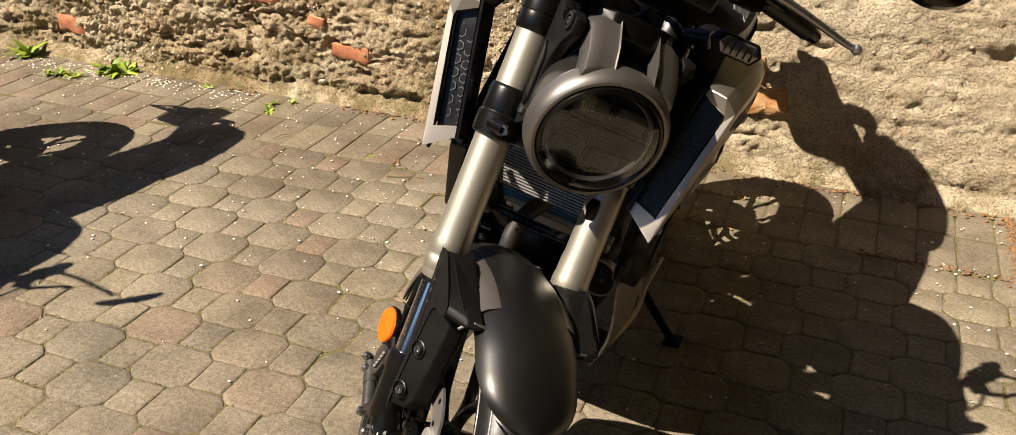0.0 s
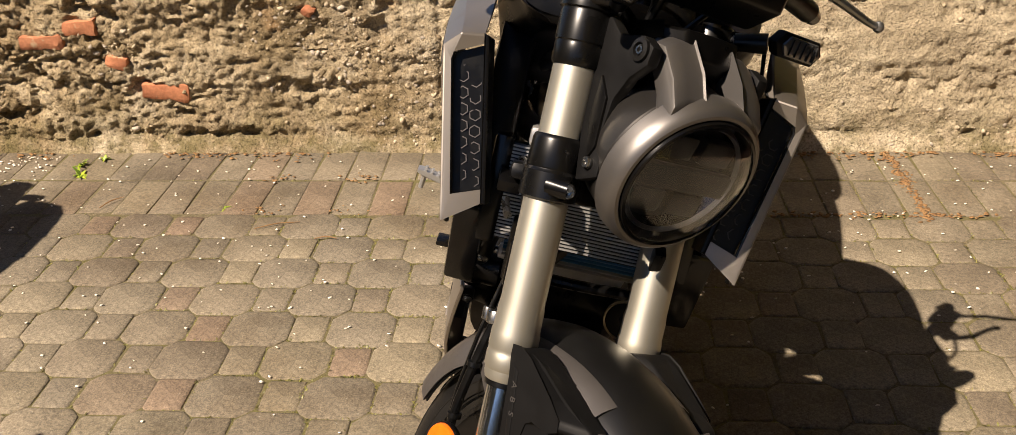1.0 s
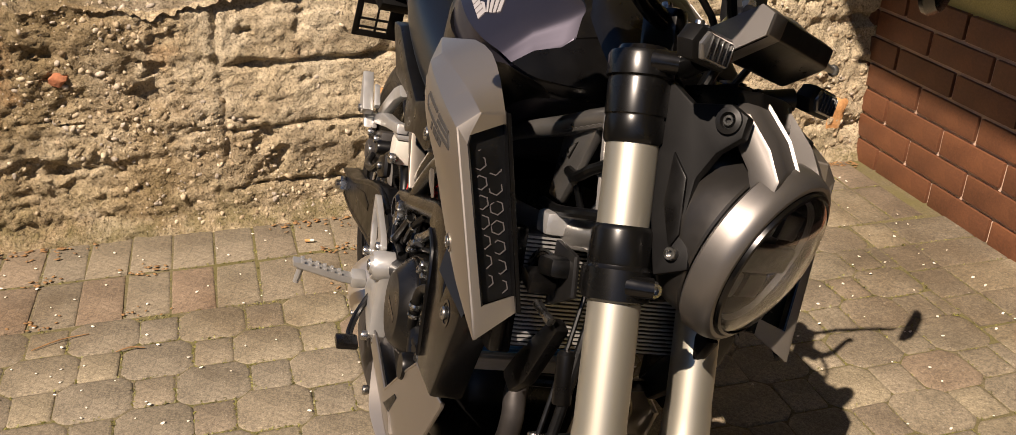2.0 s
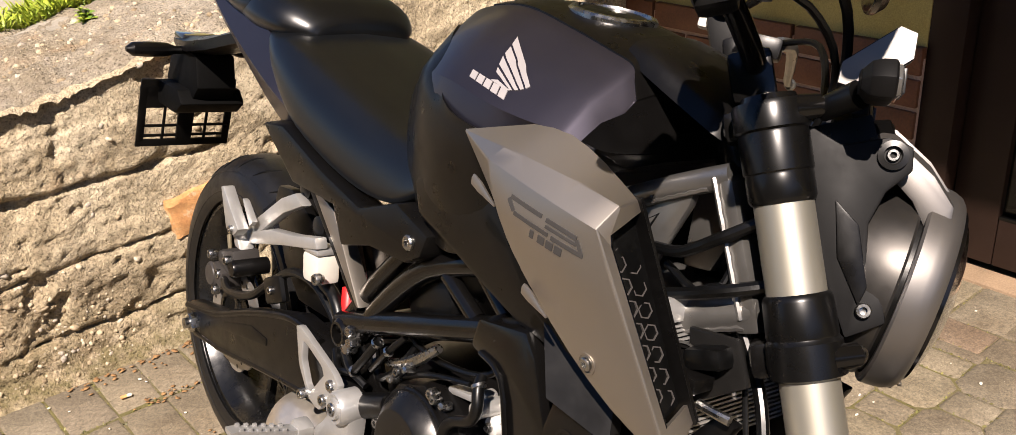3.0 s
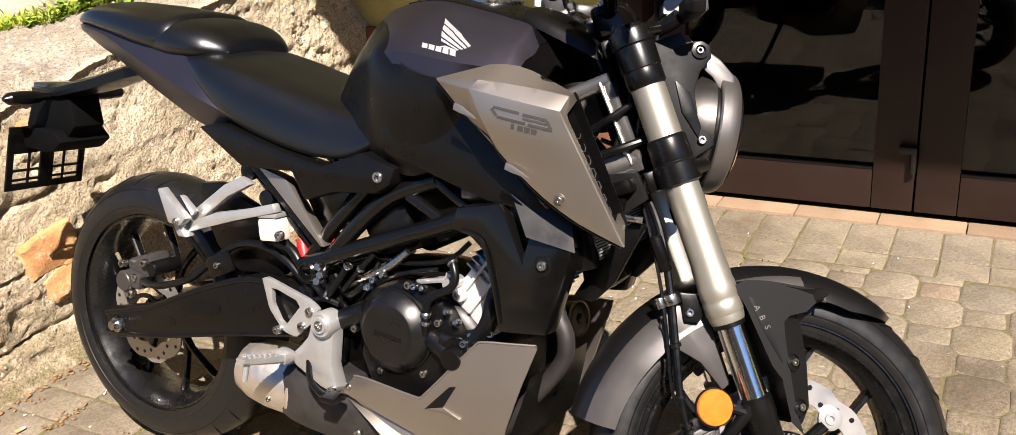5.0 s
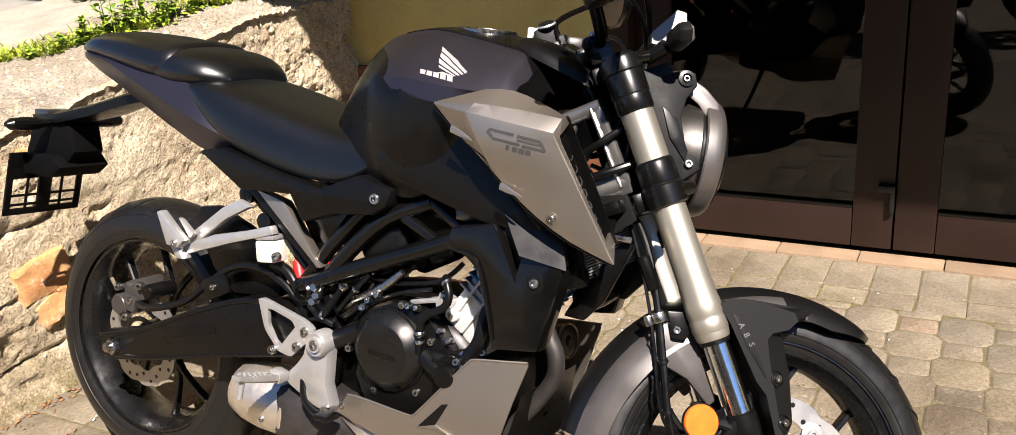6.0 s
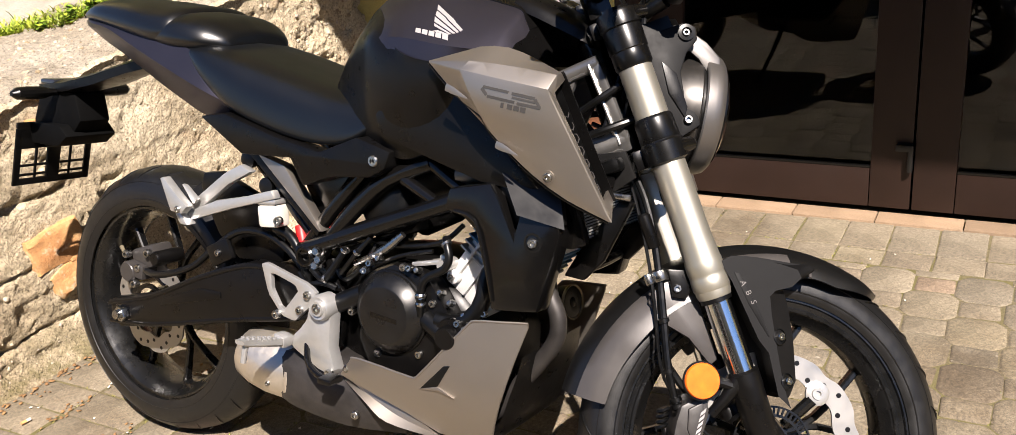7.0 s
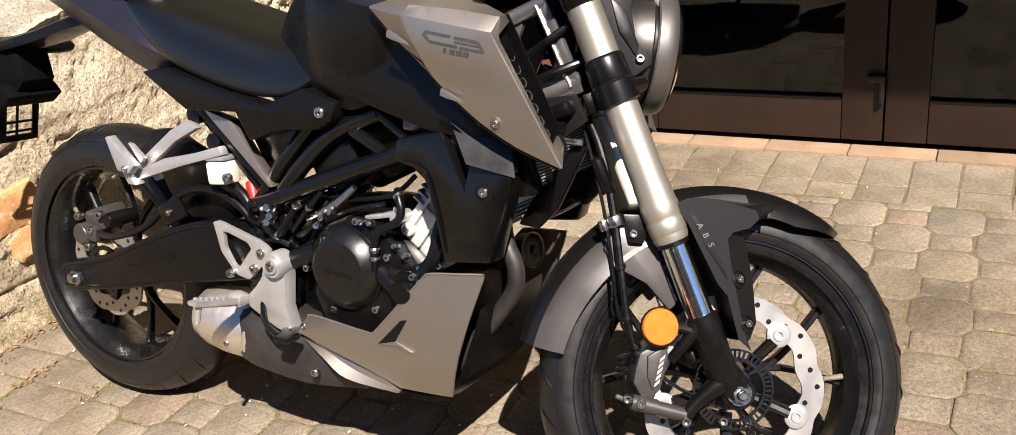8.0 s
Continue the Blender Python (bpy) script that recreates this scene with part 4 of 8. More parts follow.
def build_fork(b):
    for side in (-1, 1):
        y = 0.1 * side
        leg = thing_part("fork_leg", b)
        c0 = hf(0, 0.026, y)
        part("upper_tube", steered(lathe([(0.026, 0.565), (0.0292, 0.570), (0.0294, 0.586), (0.0286, 0.588), (0.0286, 0.593), (0.0294, 0.595), (0.0292, 0.612), (0.0280, 0.618), (0.0278, 0.640), (0.0266, 0.650), (0.0265, 0.985)], c0, UPFORK, 40)), FORK, leg, "champagne anodised fork tube")
        part("lower_lip", steered(lathe([(0.022, 0.553), (0.0255, 0.555), (0.0275, 0.562), (0.0275, 0.575)], c0, UPFORK, 40)), FORK, leg)
        part("dust_seal", steered(lathe([(0.0212, 0.547), (0.0245, 0.548), (0.0245, 0.556), (0.021, 0.557)], c0, UPFORK, 32)), RUBBER_AND_SHADE, leg)
        part("chrome_tube", steered(lathe([(0.0205, 0.40), (0.0205, 0.56)], c0, UPFORK, 36)), TUBE, leg, "chrome fork slider")
        part("fork_foot", steered(merge(lathe([(0.020, 0.325), (0.024, 0.335), (0.0245, 0.40), (0.026, 0.41), (0.026, 0.432), (0.021, 0.436)], c0, UPFORK, 28),
                                        tube([hf(0.35, 0.026, y), hf(0.304, 0.038, y * 0.9)], [0.023, 0.025], 16, 1),
                                        lathe([(0.024, -0.014), (0.027, -0.010), (0.027, 0.012), (0.024, 0.016)], hf(0.304, 0.038, y * 0.88), (0, 1, 0), 24))), PLASTIC, leg)
        part("top_cap", steered(lathe([(0.0265, 1.018), (0.024, 1.024), (0.014, 1.025), (0.012, 1.020), (0.0005, 1.020)], c0, UPFORK, 24)), GLOSS, leg)
        part("top_collar", steered(lathe([(0.0275, 0.928), (0.0300, 0.932), (0.0302, 0.952), (0.0298, 0.9535), (0.0298, 0.955), (0.0312, 0.9565), (0.0314, 0.988), (0.0308, 0.990), (0.0308, 0.992), (0.0338, 0.994), (0.0338, 1.014), (0.032, 1.018), (0.026, 1.018)], c0, UPFORK, 36)), COLLAR, leg)
        part("lower_collar", steered(lathe([(0.0275, 0.772), (0.0338, 0.775), (0.0342, 0.79), (0.0338, 0.805), (0.0318, 0.8075), (0.0312, 0.809), (0.0318, 0.811), (0.0308, 0.842), (0.0295, 0.846), (0.0275, 0.848)], c0, UPFORK, 36)), COLLAR, leg)
        for h, f in ((1.008, 0.066), (0.79, 0.068)):
            part("pinch_lug", steered(tube([hf(h, 0.052, y * 1.0), hf(h, 0.052, y * 1.02 + 0.012 * side), hf(h, f, y * 1.03)], [0.013, 0.012, 0.011], 12, 1)), GLOSS, leg)
            part("pinch_bolt", steered(bolt(hf(h, f, y * 1.04), (0.75, 0.62 * side, 0.15), 0.0085, 0.007)), STEEL, leg, "zinc socket bolt")
    cl = thing_part("fork_clamps", b)
    part("top_clamp", steered(merge(*[turned(box((0.06, 0.16, 0.03), None, 0.008), Matrix.Translation(hf(1.004, 0.012, 0)) @ pose(0, 0, 0, 0, -24.2)), lathe([(0.024, 0.985), (0.024, 1.03), (0.016, 1.036), (0.0005, 1.036)], hf(0, 0, 0), UPFORK, 24)])), GLOSS, cl)
    part("lower_clamp", steered(turned(box((0.07, 0.19, 0.034), None, 0.008), Matrix.Translation(hf(0.79, 0.012, 0)) @ pose(0, 0, 0, 0, -24.2))), GLOSS, cl)
    part("steering_stem", steered(tube([hf(0.79, 0, 0), hf(1.0, 0, 0)], 0.026, 20, 1)), GLOSS, cl)


def build_headlight(b):
    hl = thing_part("headlight", b)
    c = hf(0.832, 0.130, 0)
    ax = Vector((1, 0, -0.06)).normalized()
    part("bezel", steered(lathe([(0.0845, 0.012), (0.0875, 0.015), (0.0915, 0.0145), (0.0955, 0.011), (0.0985, 0.004), (0.0998, -0.004), (0.1005, -0.016), (0.0985, -0.0185), (0.092, -0.0185), (0.084, -0.004)], c, ax, 72, True)), BEZEL, hl, "satin grey headlight ring")
    # black ring drawn as the shade between bezel and bucket
    part("gap_shade_ring", steered(lathe([(0.0895, -0.016), (0.0895, -0.026)], c, ax, 48)), RUBBER_AND_SHADE, hl)
    part("housing", steered(lathe([(0.0935, -0.0225), (0.0950, -0.0250), (0.0925, -0.062), (0.082, -0.078), (0.062, -0.086), (0.0005, -0.088)], c, ax, 56)), BUCKET, hl, "satin grey headlight bucket")
    part("gasket", steered(lathe([(0.0860, 0.011), (0.0845, 0.019), (0.0815, 0.020), (0.079, 0.011)], c, ax, 64, True)), GLOSS, hl)
    part("reflector", steered(lathe([(0.0805, 0.010), (0.074, -0.010), (0.055, -0.028), (0.03, -0.036), (0.0005, -0.038), (0.0005, -0.041), (0.03, -0.039), (0.056, -0.031), (0.077, -0.012), (0.083, 0.010)], c, ax, 48, True)), LAMPBOWL, hl)
    up = ax.cross(Vector((0, 1, 0))).normalized() * -1
    if up.z < 0:
        up = -up
    bar = turned(box((0.012, 0.142, 0.030), None, 0.004), Matrix.Translation(c + ax * 0.002))
    part("crossbar", steered(bar), RUBBER_AND_SHADE, hl)
    for s in (-1, 1):
        for k in (-1, 1):
            part("led_cell", steered(turned(box((0.02, 0.05, 0.03), None, 0.006), Matrix.Translation(c + ax * -0.008 + up * 0.036 * k + Vector((0, 0.03 * s, 0))))), BRACKET, hl)
    part("glow_ring", steered(lathe([(0.074, 0.004), (0.071, 0.010), (0.068, 0.004)], c, ax, 60, True)), BEZEL, hl)
    lens = part("lens", steered(lathe([(0.0815, 0.018), (0.072, 0.0245), (0.055, 0.030), (0.035, 0.034), (0.015, 0.036), (0.0005, 0.0362), (0.0005, 0.0335), (0.015, 0.0333), (0.035, 0.0313), (0.055, 0.0273), (0.070, 0.0218), (0.0800, 0.0155)], c, ax, 56, True)), LENS, hl, "clear convex lens")
    lens.visible_shadow = False
    for side in (-1, 1):
        y = 0.083 * side
        pts = [(0.995, 0.056), (0.972, 0.082), (0.972, 0.122), (0.960, 0.140), (0.940, 0.136), (0.925, 0.112), (0.900, 0.094), (0.845, 0.084), (0.838, 0.096), (0.812, 0.096), (0.803, 0.060), (0.865, 0.050), (0.93, 0.050)]
        flat = [(hf(h, f).x, hf(h, f).z) for h, f in pts]
        br = part("bracket", steered(slab(flat, y + 0.010 * side, y - 0.006 * side, 0.003)), SATIN, hl, "satin black headlight bracket")
        pts2 = [(0.925, 0.070), (0.900, 0.086), (0.845, 0.085), (0.830, 0.075), (0.875, 0.064)]
        part("bracket_rib", steered(slab([(hf(h, f).x, hf(h, f).z) for h, f in pts2], y + 0.0135 * side, y + 0.004 * side, 0.002)), PLASTIC, br)
        arm = [(0.985, 0.108), (0.978, 0.132), (0.945, 0.156), (0.915, 0.168), (0.893, 0.160), (0.900, 0.140), (0.925, 0.134), (0.945, 0.122), (0.965, 0.106)]
        rings = [[hf(hh - drop, ff, yy * side) for hh, ff in arm] for yy, drop in ((0.030, 0.0), (0.052, 0.002), (0.070, 0.012))]
        part("ear", steered(bevelled(skin(rings), 0.004)), BEZEL, hl, "satin silver mounting ear")
        part("ear_boss", steered(lathe([(0.012, -0.010), (0.013, 0.0), (0.013, 0.008), (0.008, 0.009), (0.007, 0.003), (0.0005, 0.003)], hf(0.956, 0.122, y + 0.006 * side), (0, side, 0), 20)), BRACKET, hl)
        part("bolt", steered(bolt(hf(0.956, 0.122, y + 0.008 * side), (0, side, 0), 0.0058)), STEEL, hl)
        part("bolt", steered(bolt(hf(0.826, 0.079, y + 0.011 * side), (0, side, 0), 0.007)), STEEL, hl)


def build_front_fender(b):
    fe = thing_part("front_fender", b)
    c = Vector((1.345, 0, 0.293))
    rings = []
    n = 40
    for i in range(n + 1):
        t = (i / n) ** 1.25
        a = radians(54 + 117 * t)   # from ahead, over the top, to behind
        w = 0.004 + 0.074 * (1 - math.exp(-t * 117 / 5.2)) - 0.012 * max(0, (t - 0.8) / 0.2)
        rr = 0.306 + 0.024 * t
        drop = 0.014 + 0.028 * min(1, t / 0.15) + 0.022 * min(1, max(0, (t - 0.22) / 0.25))
        pts = []
        for j in range(13):
            s = radians(82) * (-1 + j / 6)
            ww, rad = w * math.sin(s) / math.sin(radians(82)), rr - drop * (1 - math.cos(s)) / (1 - math.cos(radians(82)))
            pts.append(c + Vector((rad * math.cos(a), ww, rad * math.sin(a))))
        rings.append(pts)
    bm = bmesh.new()
    rows = [[bm.verts.new(p) for p in r] for r in rings]
    for p, q in zip(rows, rows[1:]):
        for i in range(12):
            bm.faces.new((p[i], p[i + 1], q[i + 1], q[i]))
    bmesh.ops.recalc_face_normals(bm, faces=bm.faces)
    bmesh.ops.solidify(bm, geom=bm.faces[:], thickness=0.003)
    # the grey flanks lie just proud of the shell, behind the fork
    for cols in ((0, 1, 2, 3), (12, 11, 10, 9)):
        proud = []
        for r in rings[15:]:
            line = []
            for k, lift in zip(cols, (0.004, 0.0045, 0.004, 0.0012)):
                p = r[k]
                out = Vector((p.x - c.x, 0, p.z - c.z)).normalized()
                line.append(p + Vector((0, math.copysign(lift, p.y), 0)) + out * lift * 0.4)
            proud.append(line + [q - Vector((0, math.copysign(0.003, q.y), 0)) for q in reversed(line)])
        part("fender_flank", steered(skin(proud)), SIDEGREY, fe, "warm grey fender side", 40)
    part("fender_shell", steered(bm), FENDER, fe, "matt black front fender", 50)
    for side in (-1, 1):
        y = side
        pts = [(0.602, 0.050), (0.604, 0.066), (0.597, 0.090), (0.568, 0.146), (0.552, 0.187), (0.542, 0.194), (0.535, 0.176), (0.538, 0.146), (0.531, 0.135), (0.504, 0.134), (0.451, 0.124), (0.391, 0.106), (0.372, 0.086), (0.384, 0.066), (0.450, 0.074), (0.474, 0.066), (0.538, 0.060), (0.570, 0.057)]
        # the front face slants back from the inner outline to a narrower outer one
        back = (0, 0, 0.004, 0.014, 0.034, 0.040, 0.038, 0.034, 0.036, 0.042, 0.042, 0.034, 0.014, 0, 0, 0, 0, 0)
        rings = [[hf(h, f - d, 0.1180 * y) for (h, f), d in zip(pts, back)], [hf(h, f - 0.1 * d, 0.096 * y) for (h, f), d in zip(pts, back)], [hf(h, f - 0.002, 0.074 * y) for h, f in pts], [hf(h - 0.003, f - 0.012, 0.068 * y) for h, f in pts]]
        st = part("fork_cover", steered(bevelled(skin(rings), 0.0030, 3)), SATIN, fe, "black fender stay beside the fork", 40)
        outer = [hf(0.602, 0.050, 0.108 * y), hf(0.599, 0.088, 0.108 * y), hf(0.571, 0.143, 0.104 * y), hf(0.549, 0.184, 0.096 * y)]
        inner = [hf(0.590, 0.046, 0.060 * y), hf(0.585, 0.090, 0.060 * y), hf(0.566, 0.146, 0.060 * y), hf(0.543, 0.188, 0.058 * y)]
        o4, i4 = spline(outer, 4), spline(inner, 4)
        sink = UPFORK * -0.004
        part("stay_wedge", steered(skin([[a, c, c + sink, a + sink] for a, c in zip(o4, i4)])), SATIN, fe, "black wedge between stay and fender")
        part("edge_line", steered(tube([q + UPFORK * 0.0015 for q in i4] + [o4[-1].lerp(i4[-1], 0.3) + UPFORK * 0.001, hf(0.533, 0.176, 0.100 * y)], 0.0024, 8, 2)), SIDEGREY, fe, "pale grey edge line")
        # the slot is a black strip on the wedge, standing for its shade
        part("wedge_slot_shade", steered(skin([[o4[k].lerp(i4[k], q) + UPFORK * lift for q, lift in ((0.62, 0.001), (0.86, 0.001), (0.86, -0.002), (0.62, -0.002))] for k in (3, 4, 5, 6)])), RUBBER_AND_SHADE, fe, "black strip drawn as the shade in the wedge's slot")
        part("stay_spine", steered(slab([(hf(h, f).x, hf(h, f).z) for h, f in ((0.585, 0.061), (0.580, 0.070), (0.505, 0.080), (0.470, 0.081), (0.472, 0.078), (0.530, 0.066))], 0.1190 * y, 0.110 * y, 0.0015, 0.04)), SATIN, st)
        for h, f in ((0.466, 0.095), (0.399, 0.083)):
            tilt = Vector((0.50 * AHEAD.x, 0.86 * y, 0.50 * AHEAD.z))
            part("bolt_cup", steered(lathe([(0.0125, 0.0), (0.0130, 0.0020), (0.0115, 0.0026), (0.0110, -0.003), (0.0005, -0.003)], hf(h, f + 0.001, 0.1118 * y), tilt, 24)), RUBBER_AND_SHADE, st, "deep bolt recess")
            part("bolt", steered(bolt(hf(h, f + 0.002, 0.1106 * y), tilt, 0.0066)), STEEL, st)
        rear = [(0.590, 0.004), (0.602, -0.045), (0.578, -0.072), (0.540, -0.060), (0.505, -0.030), (0.454, -0.012), (0.460, 0.004)]
        part("rear_stay", steered(slab([(hf(h, f).x, hf(h, f).z) for h, f in rear], 0.080 * y, 0.064 * y, 0.005)), SIDEGREY, fe, "warm grey fender side panel")
        if side < 0:
            strip_text(st)
    # reflector, calliper and hose on the right leg
    rf = thing_part("reflector_mount", b)
    part("reflector", steered(lathe([(0.0005, 0.008), (0.026, 0.0075), (0.0275, 0.005), (0.0275, 0.0), (0.0005, 0.0)], hf(0.445, -0.041, -0.120), (0.10, -1, 0.05), 40)), AMBER, rf, "round amber side reflector")
    part("reflector_back", steered(lathe([(0.029, 0.003), (0.030, 0.0), (0.028, -0.006), (0.0005, -0.006)], hf(0.445, -0.041, -0.120), (0.10, -1, 0.05), 40)), PLASTIC, rf)
    part("reflector_arm", steered(merge(tube([hf(0.445, -0.04, -0.113), hf(0.43, -0.01, -0.112), hf(0.405, 0.02, -0.108)], [0.010, 0.008, 0.011], 10, 3))), PLASTIC, rf)
    ca = thing_part("front_calliper", b)
    xz = lambda line: [(hf(h, f).x, hf(h, f).z) for h, f in line]
    part("calliper_body", steered(slab(xz([(0.419, -0.080), (0.421, -0.060), (0.416, -0.036), (0.392, -0.040), (0.352, -0.070), (0.341, -0.090), (0.352, -0.104), (0.378, -0.108), (0.398, -0.096)]), -0.106, -0.040, 0.006, 0.06)), CALLIPER, ca, "grey brake calliper")
    part("body_rib", steered(slab(xz([(0.410, -0.072), (0.413, -0.046), (0.392, -0.050), (0.362, -0.072), (0.356, -0.084), (0.380, -0.084)]), -0.1095, -0.100, 0.003, 0.05)), CALLIPER, ca)
    for k in range(5):
        h, f = 0.398 - 0.0078 * k, -0.0545 - 0.0052 * k
        part("mark_bar", steered(slab(xz([(h, f - 0.001), (h + 0.0035, f + 0.009), (h - 0.0015, f + 0.0055), (h - 0.005, f - 0.0045)]), -0.1100, -0.108, 0.0)), SILVER, ca, "pale printed bar")
    barrel = lambda a, c, ra, rc, mat: part("slide_barrel", steered(tube([hf(*a), hf(*c)], [ra, rc], 16, 1)), mat, ca)
    barrel((0.352, -0.118, -0.100), (0.330, -0.086, -0.100), 0.0125, 0.0125, CALLIPER)
    barrel((0.336, -0.094, -0.101), (0.304, -0.050, -0.101), 0.0105, 0.0110, CALLIPER)
    part("inner_half", steered(slab(xz([(0.405, -0.104), (0.408, -0.060), (0.345, -0.066), (0.325, -0.095), (0.342, -0.116)]), -0.052, -0.020, 0.006)), CALLIPER, ca)
    for k in range(4):
        part("pin_boot", steered(lathe([(0.0085, -0.003), (0.0115, 0.0), (0.0085, 0.003)], hf(0.418 - 0.0075 * k, -0.106 - 0.0035 * k, -0.092), UPFORK, 14)), RUBBER_AND_SHADE, ca, "ribbed rubber boot")
    part("calliper_arm", steered(merge(tube([hf(0.425, 0.014, -0.106), hf(0.405, -0.012, -0.106), hf(0.388, -0.040, -0.100)], [0.016, 0.010, 0.009], 12, 3), tube([hf(0.330, 0.018, -0.104), hf(0.316, -0.025, -0.103), hf(0.296, -0.060, -0.100)], [0.017, 0.011, 0.010], 12, 3))), PLASTIC, ca, "cast black calliper arm")
    for h, f in ((0.360, -0.122), (0.296, -0.052), (0.346, -0.106), (0.276, 0.0)):
        part("calliper_bolt", steered(bolt(hf(h, f, -0.108), (-0.2, -1, 0), 0.0075, 0.008)), STEEL, ca)
    part("bleed_nipple", steered(tube([hf(0.345, -0.115, -0.075), hf(0.365, -0.135, -0.08)], [0.006, 0.004], 8, 1)), STEEL, ca)
    hs = thing_part("brake_hose", b)
    part("hose", steered(tube([hf(0.40, -0.085, -0.085), hf(0.47, -0.078, -0.090), hf(0.55, -0.058, -0.088), hf(0.62, -0.040, -0.082), hf(0.70, -0.024, -0.075), hf(0.76, -0.02, -0.06), hf(0.82, -0.03, -0.04)], 0.0062, 10, 4)), RUBBER_AND_SHADE, hs)
    part("sensor_wire", steered(tube([hf(0.30, 0.0, -0.085), hf(0.36, -0.055, -0.092), hf(0.46, -0.088, -0.088), hf(0.56, -0.068, -0.09), hf(0.63, -0.052, -0.085), hf(0.70, -0.040, -0.075), hf(0.78, -0.03, -0.06)], 0.0028, 8, 4)), RUBBER_AND_SHADE, hs)
    for h, f in ((0.405, -0.084), (0.415, -0.083), (0.425, -0.082), (0.47, -0.078), (0.545, -0.060)):
        part("hose_grommet", steered(lathe([(0.0065, -0.004), (0.0095, -0.003), (0.0095, 0.003), (0.0065, 0.004)], hf(h, f, -0.088), UPFORK, 14)), RUBBER_AND_SHADE, hs)
    part("hose_sleeve", steered(lathe([(0.0095, 0), (0.0105, 0.002), (0.0105, 0.052), (0.0075, 0.056)], hf(0.655, -0.034, -0.080), UPFORK, 16)), PLASTIC, hs)
    part("hose_guide", steered(merge(lathe([(0.0120, -0.008), (0.0128, -0.006), (0.0128, 0.006), (0.0120, 0.008)], hf(0.612, -0.042, -0.083), UPFORK, 16), lathe([(0.007, -0.008), (0.0075, -0.006), (0.0075, 0.006), (0.007, 0.008)], hf(0.612, -0.060, -0.084), UPFORK, 14))), STEEL, hs, "chromed hose clip")
    part("hose_bracket", steered(slab([(hf(h, f).x, hf(h, f).z) for h, f in ((0.618, -0.028), (0.607, 0.0), (0.585, 0.006), (0.565, -0.015), (0.575, -0.034), (0.598, -0.030))], -0.092, -0.083, 0.003)), PLASTIC, hs)
    part("bolt", steered(bolt(hf(0.585, -0.024, -0.091), (0, -1, 0), 0.0065)), STEEL, hs)


def strip_text(parent):
    """The raised letters on the right fork cover."""
    for i, kind in enumerate("ABS"):
        cu = bpy.data.curves.new("letter", "FONT")
        cu.body, cu.size, cu.extrude, cu.align_x, cu.align_y = kind, 0.0125, 0.0004, "CENTER", "CENTER"
        ob = bpy.data.objects.new("letter", cu)
        me = bpy.data.meshes.new_from_object(ob)
        bpy.data.objects.remove(ob)
        c = hf(0.562 - 0.0160 * i, 0.0690 + 0.0026 * i, -0.1190)
        right, up = -UPFORK, AHEAD
        m = Matrix((( right.x, up.x, 0, c.x), (right.y, up.y, -1, c.y), (right.z, up.z, 0, c.z), (0, 0, 0, 1)))
        bm = bmesh.new()
        bm.from_mesh(me)
        bpy.data.meshes.remove(me)
        turned(bm, STEER @ m)
        part("lettering", bm, BEZEL, parent, "pale raised letters")


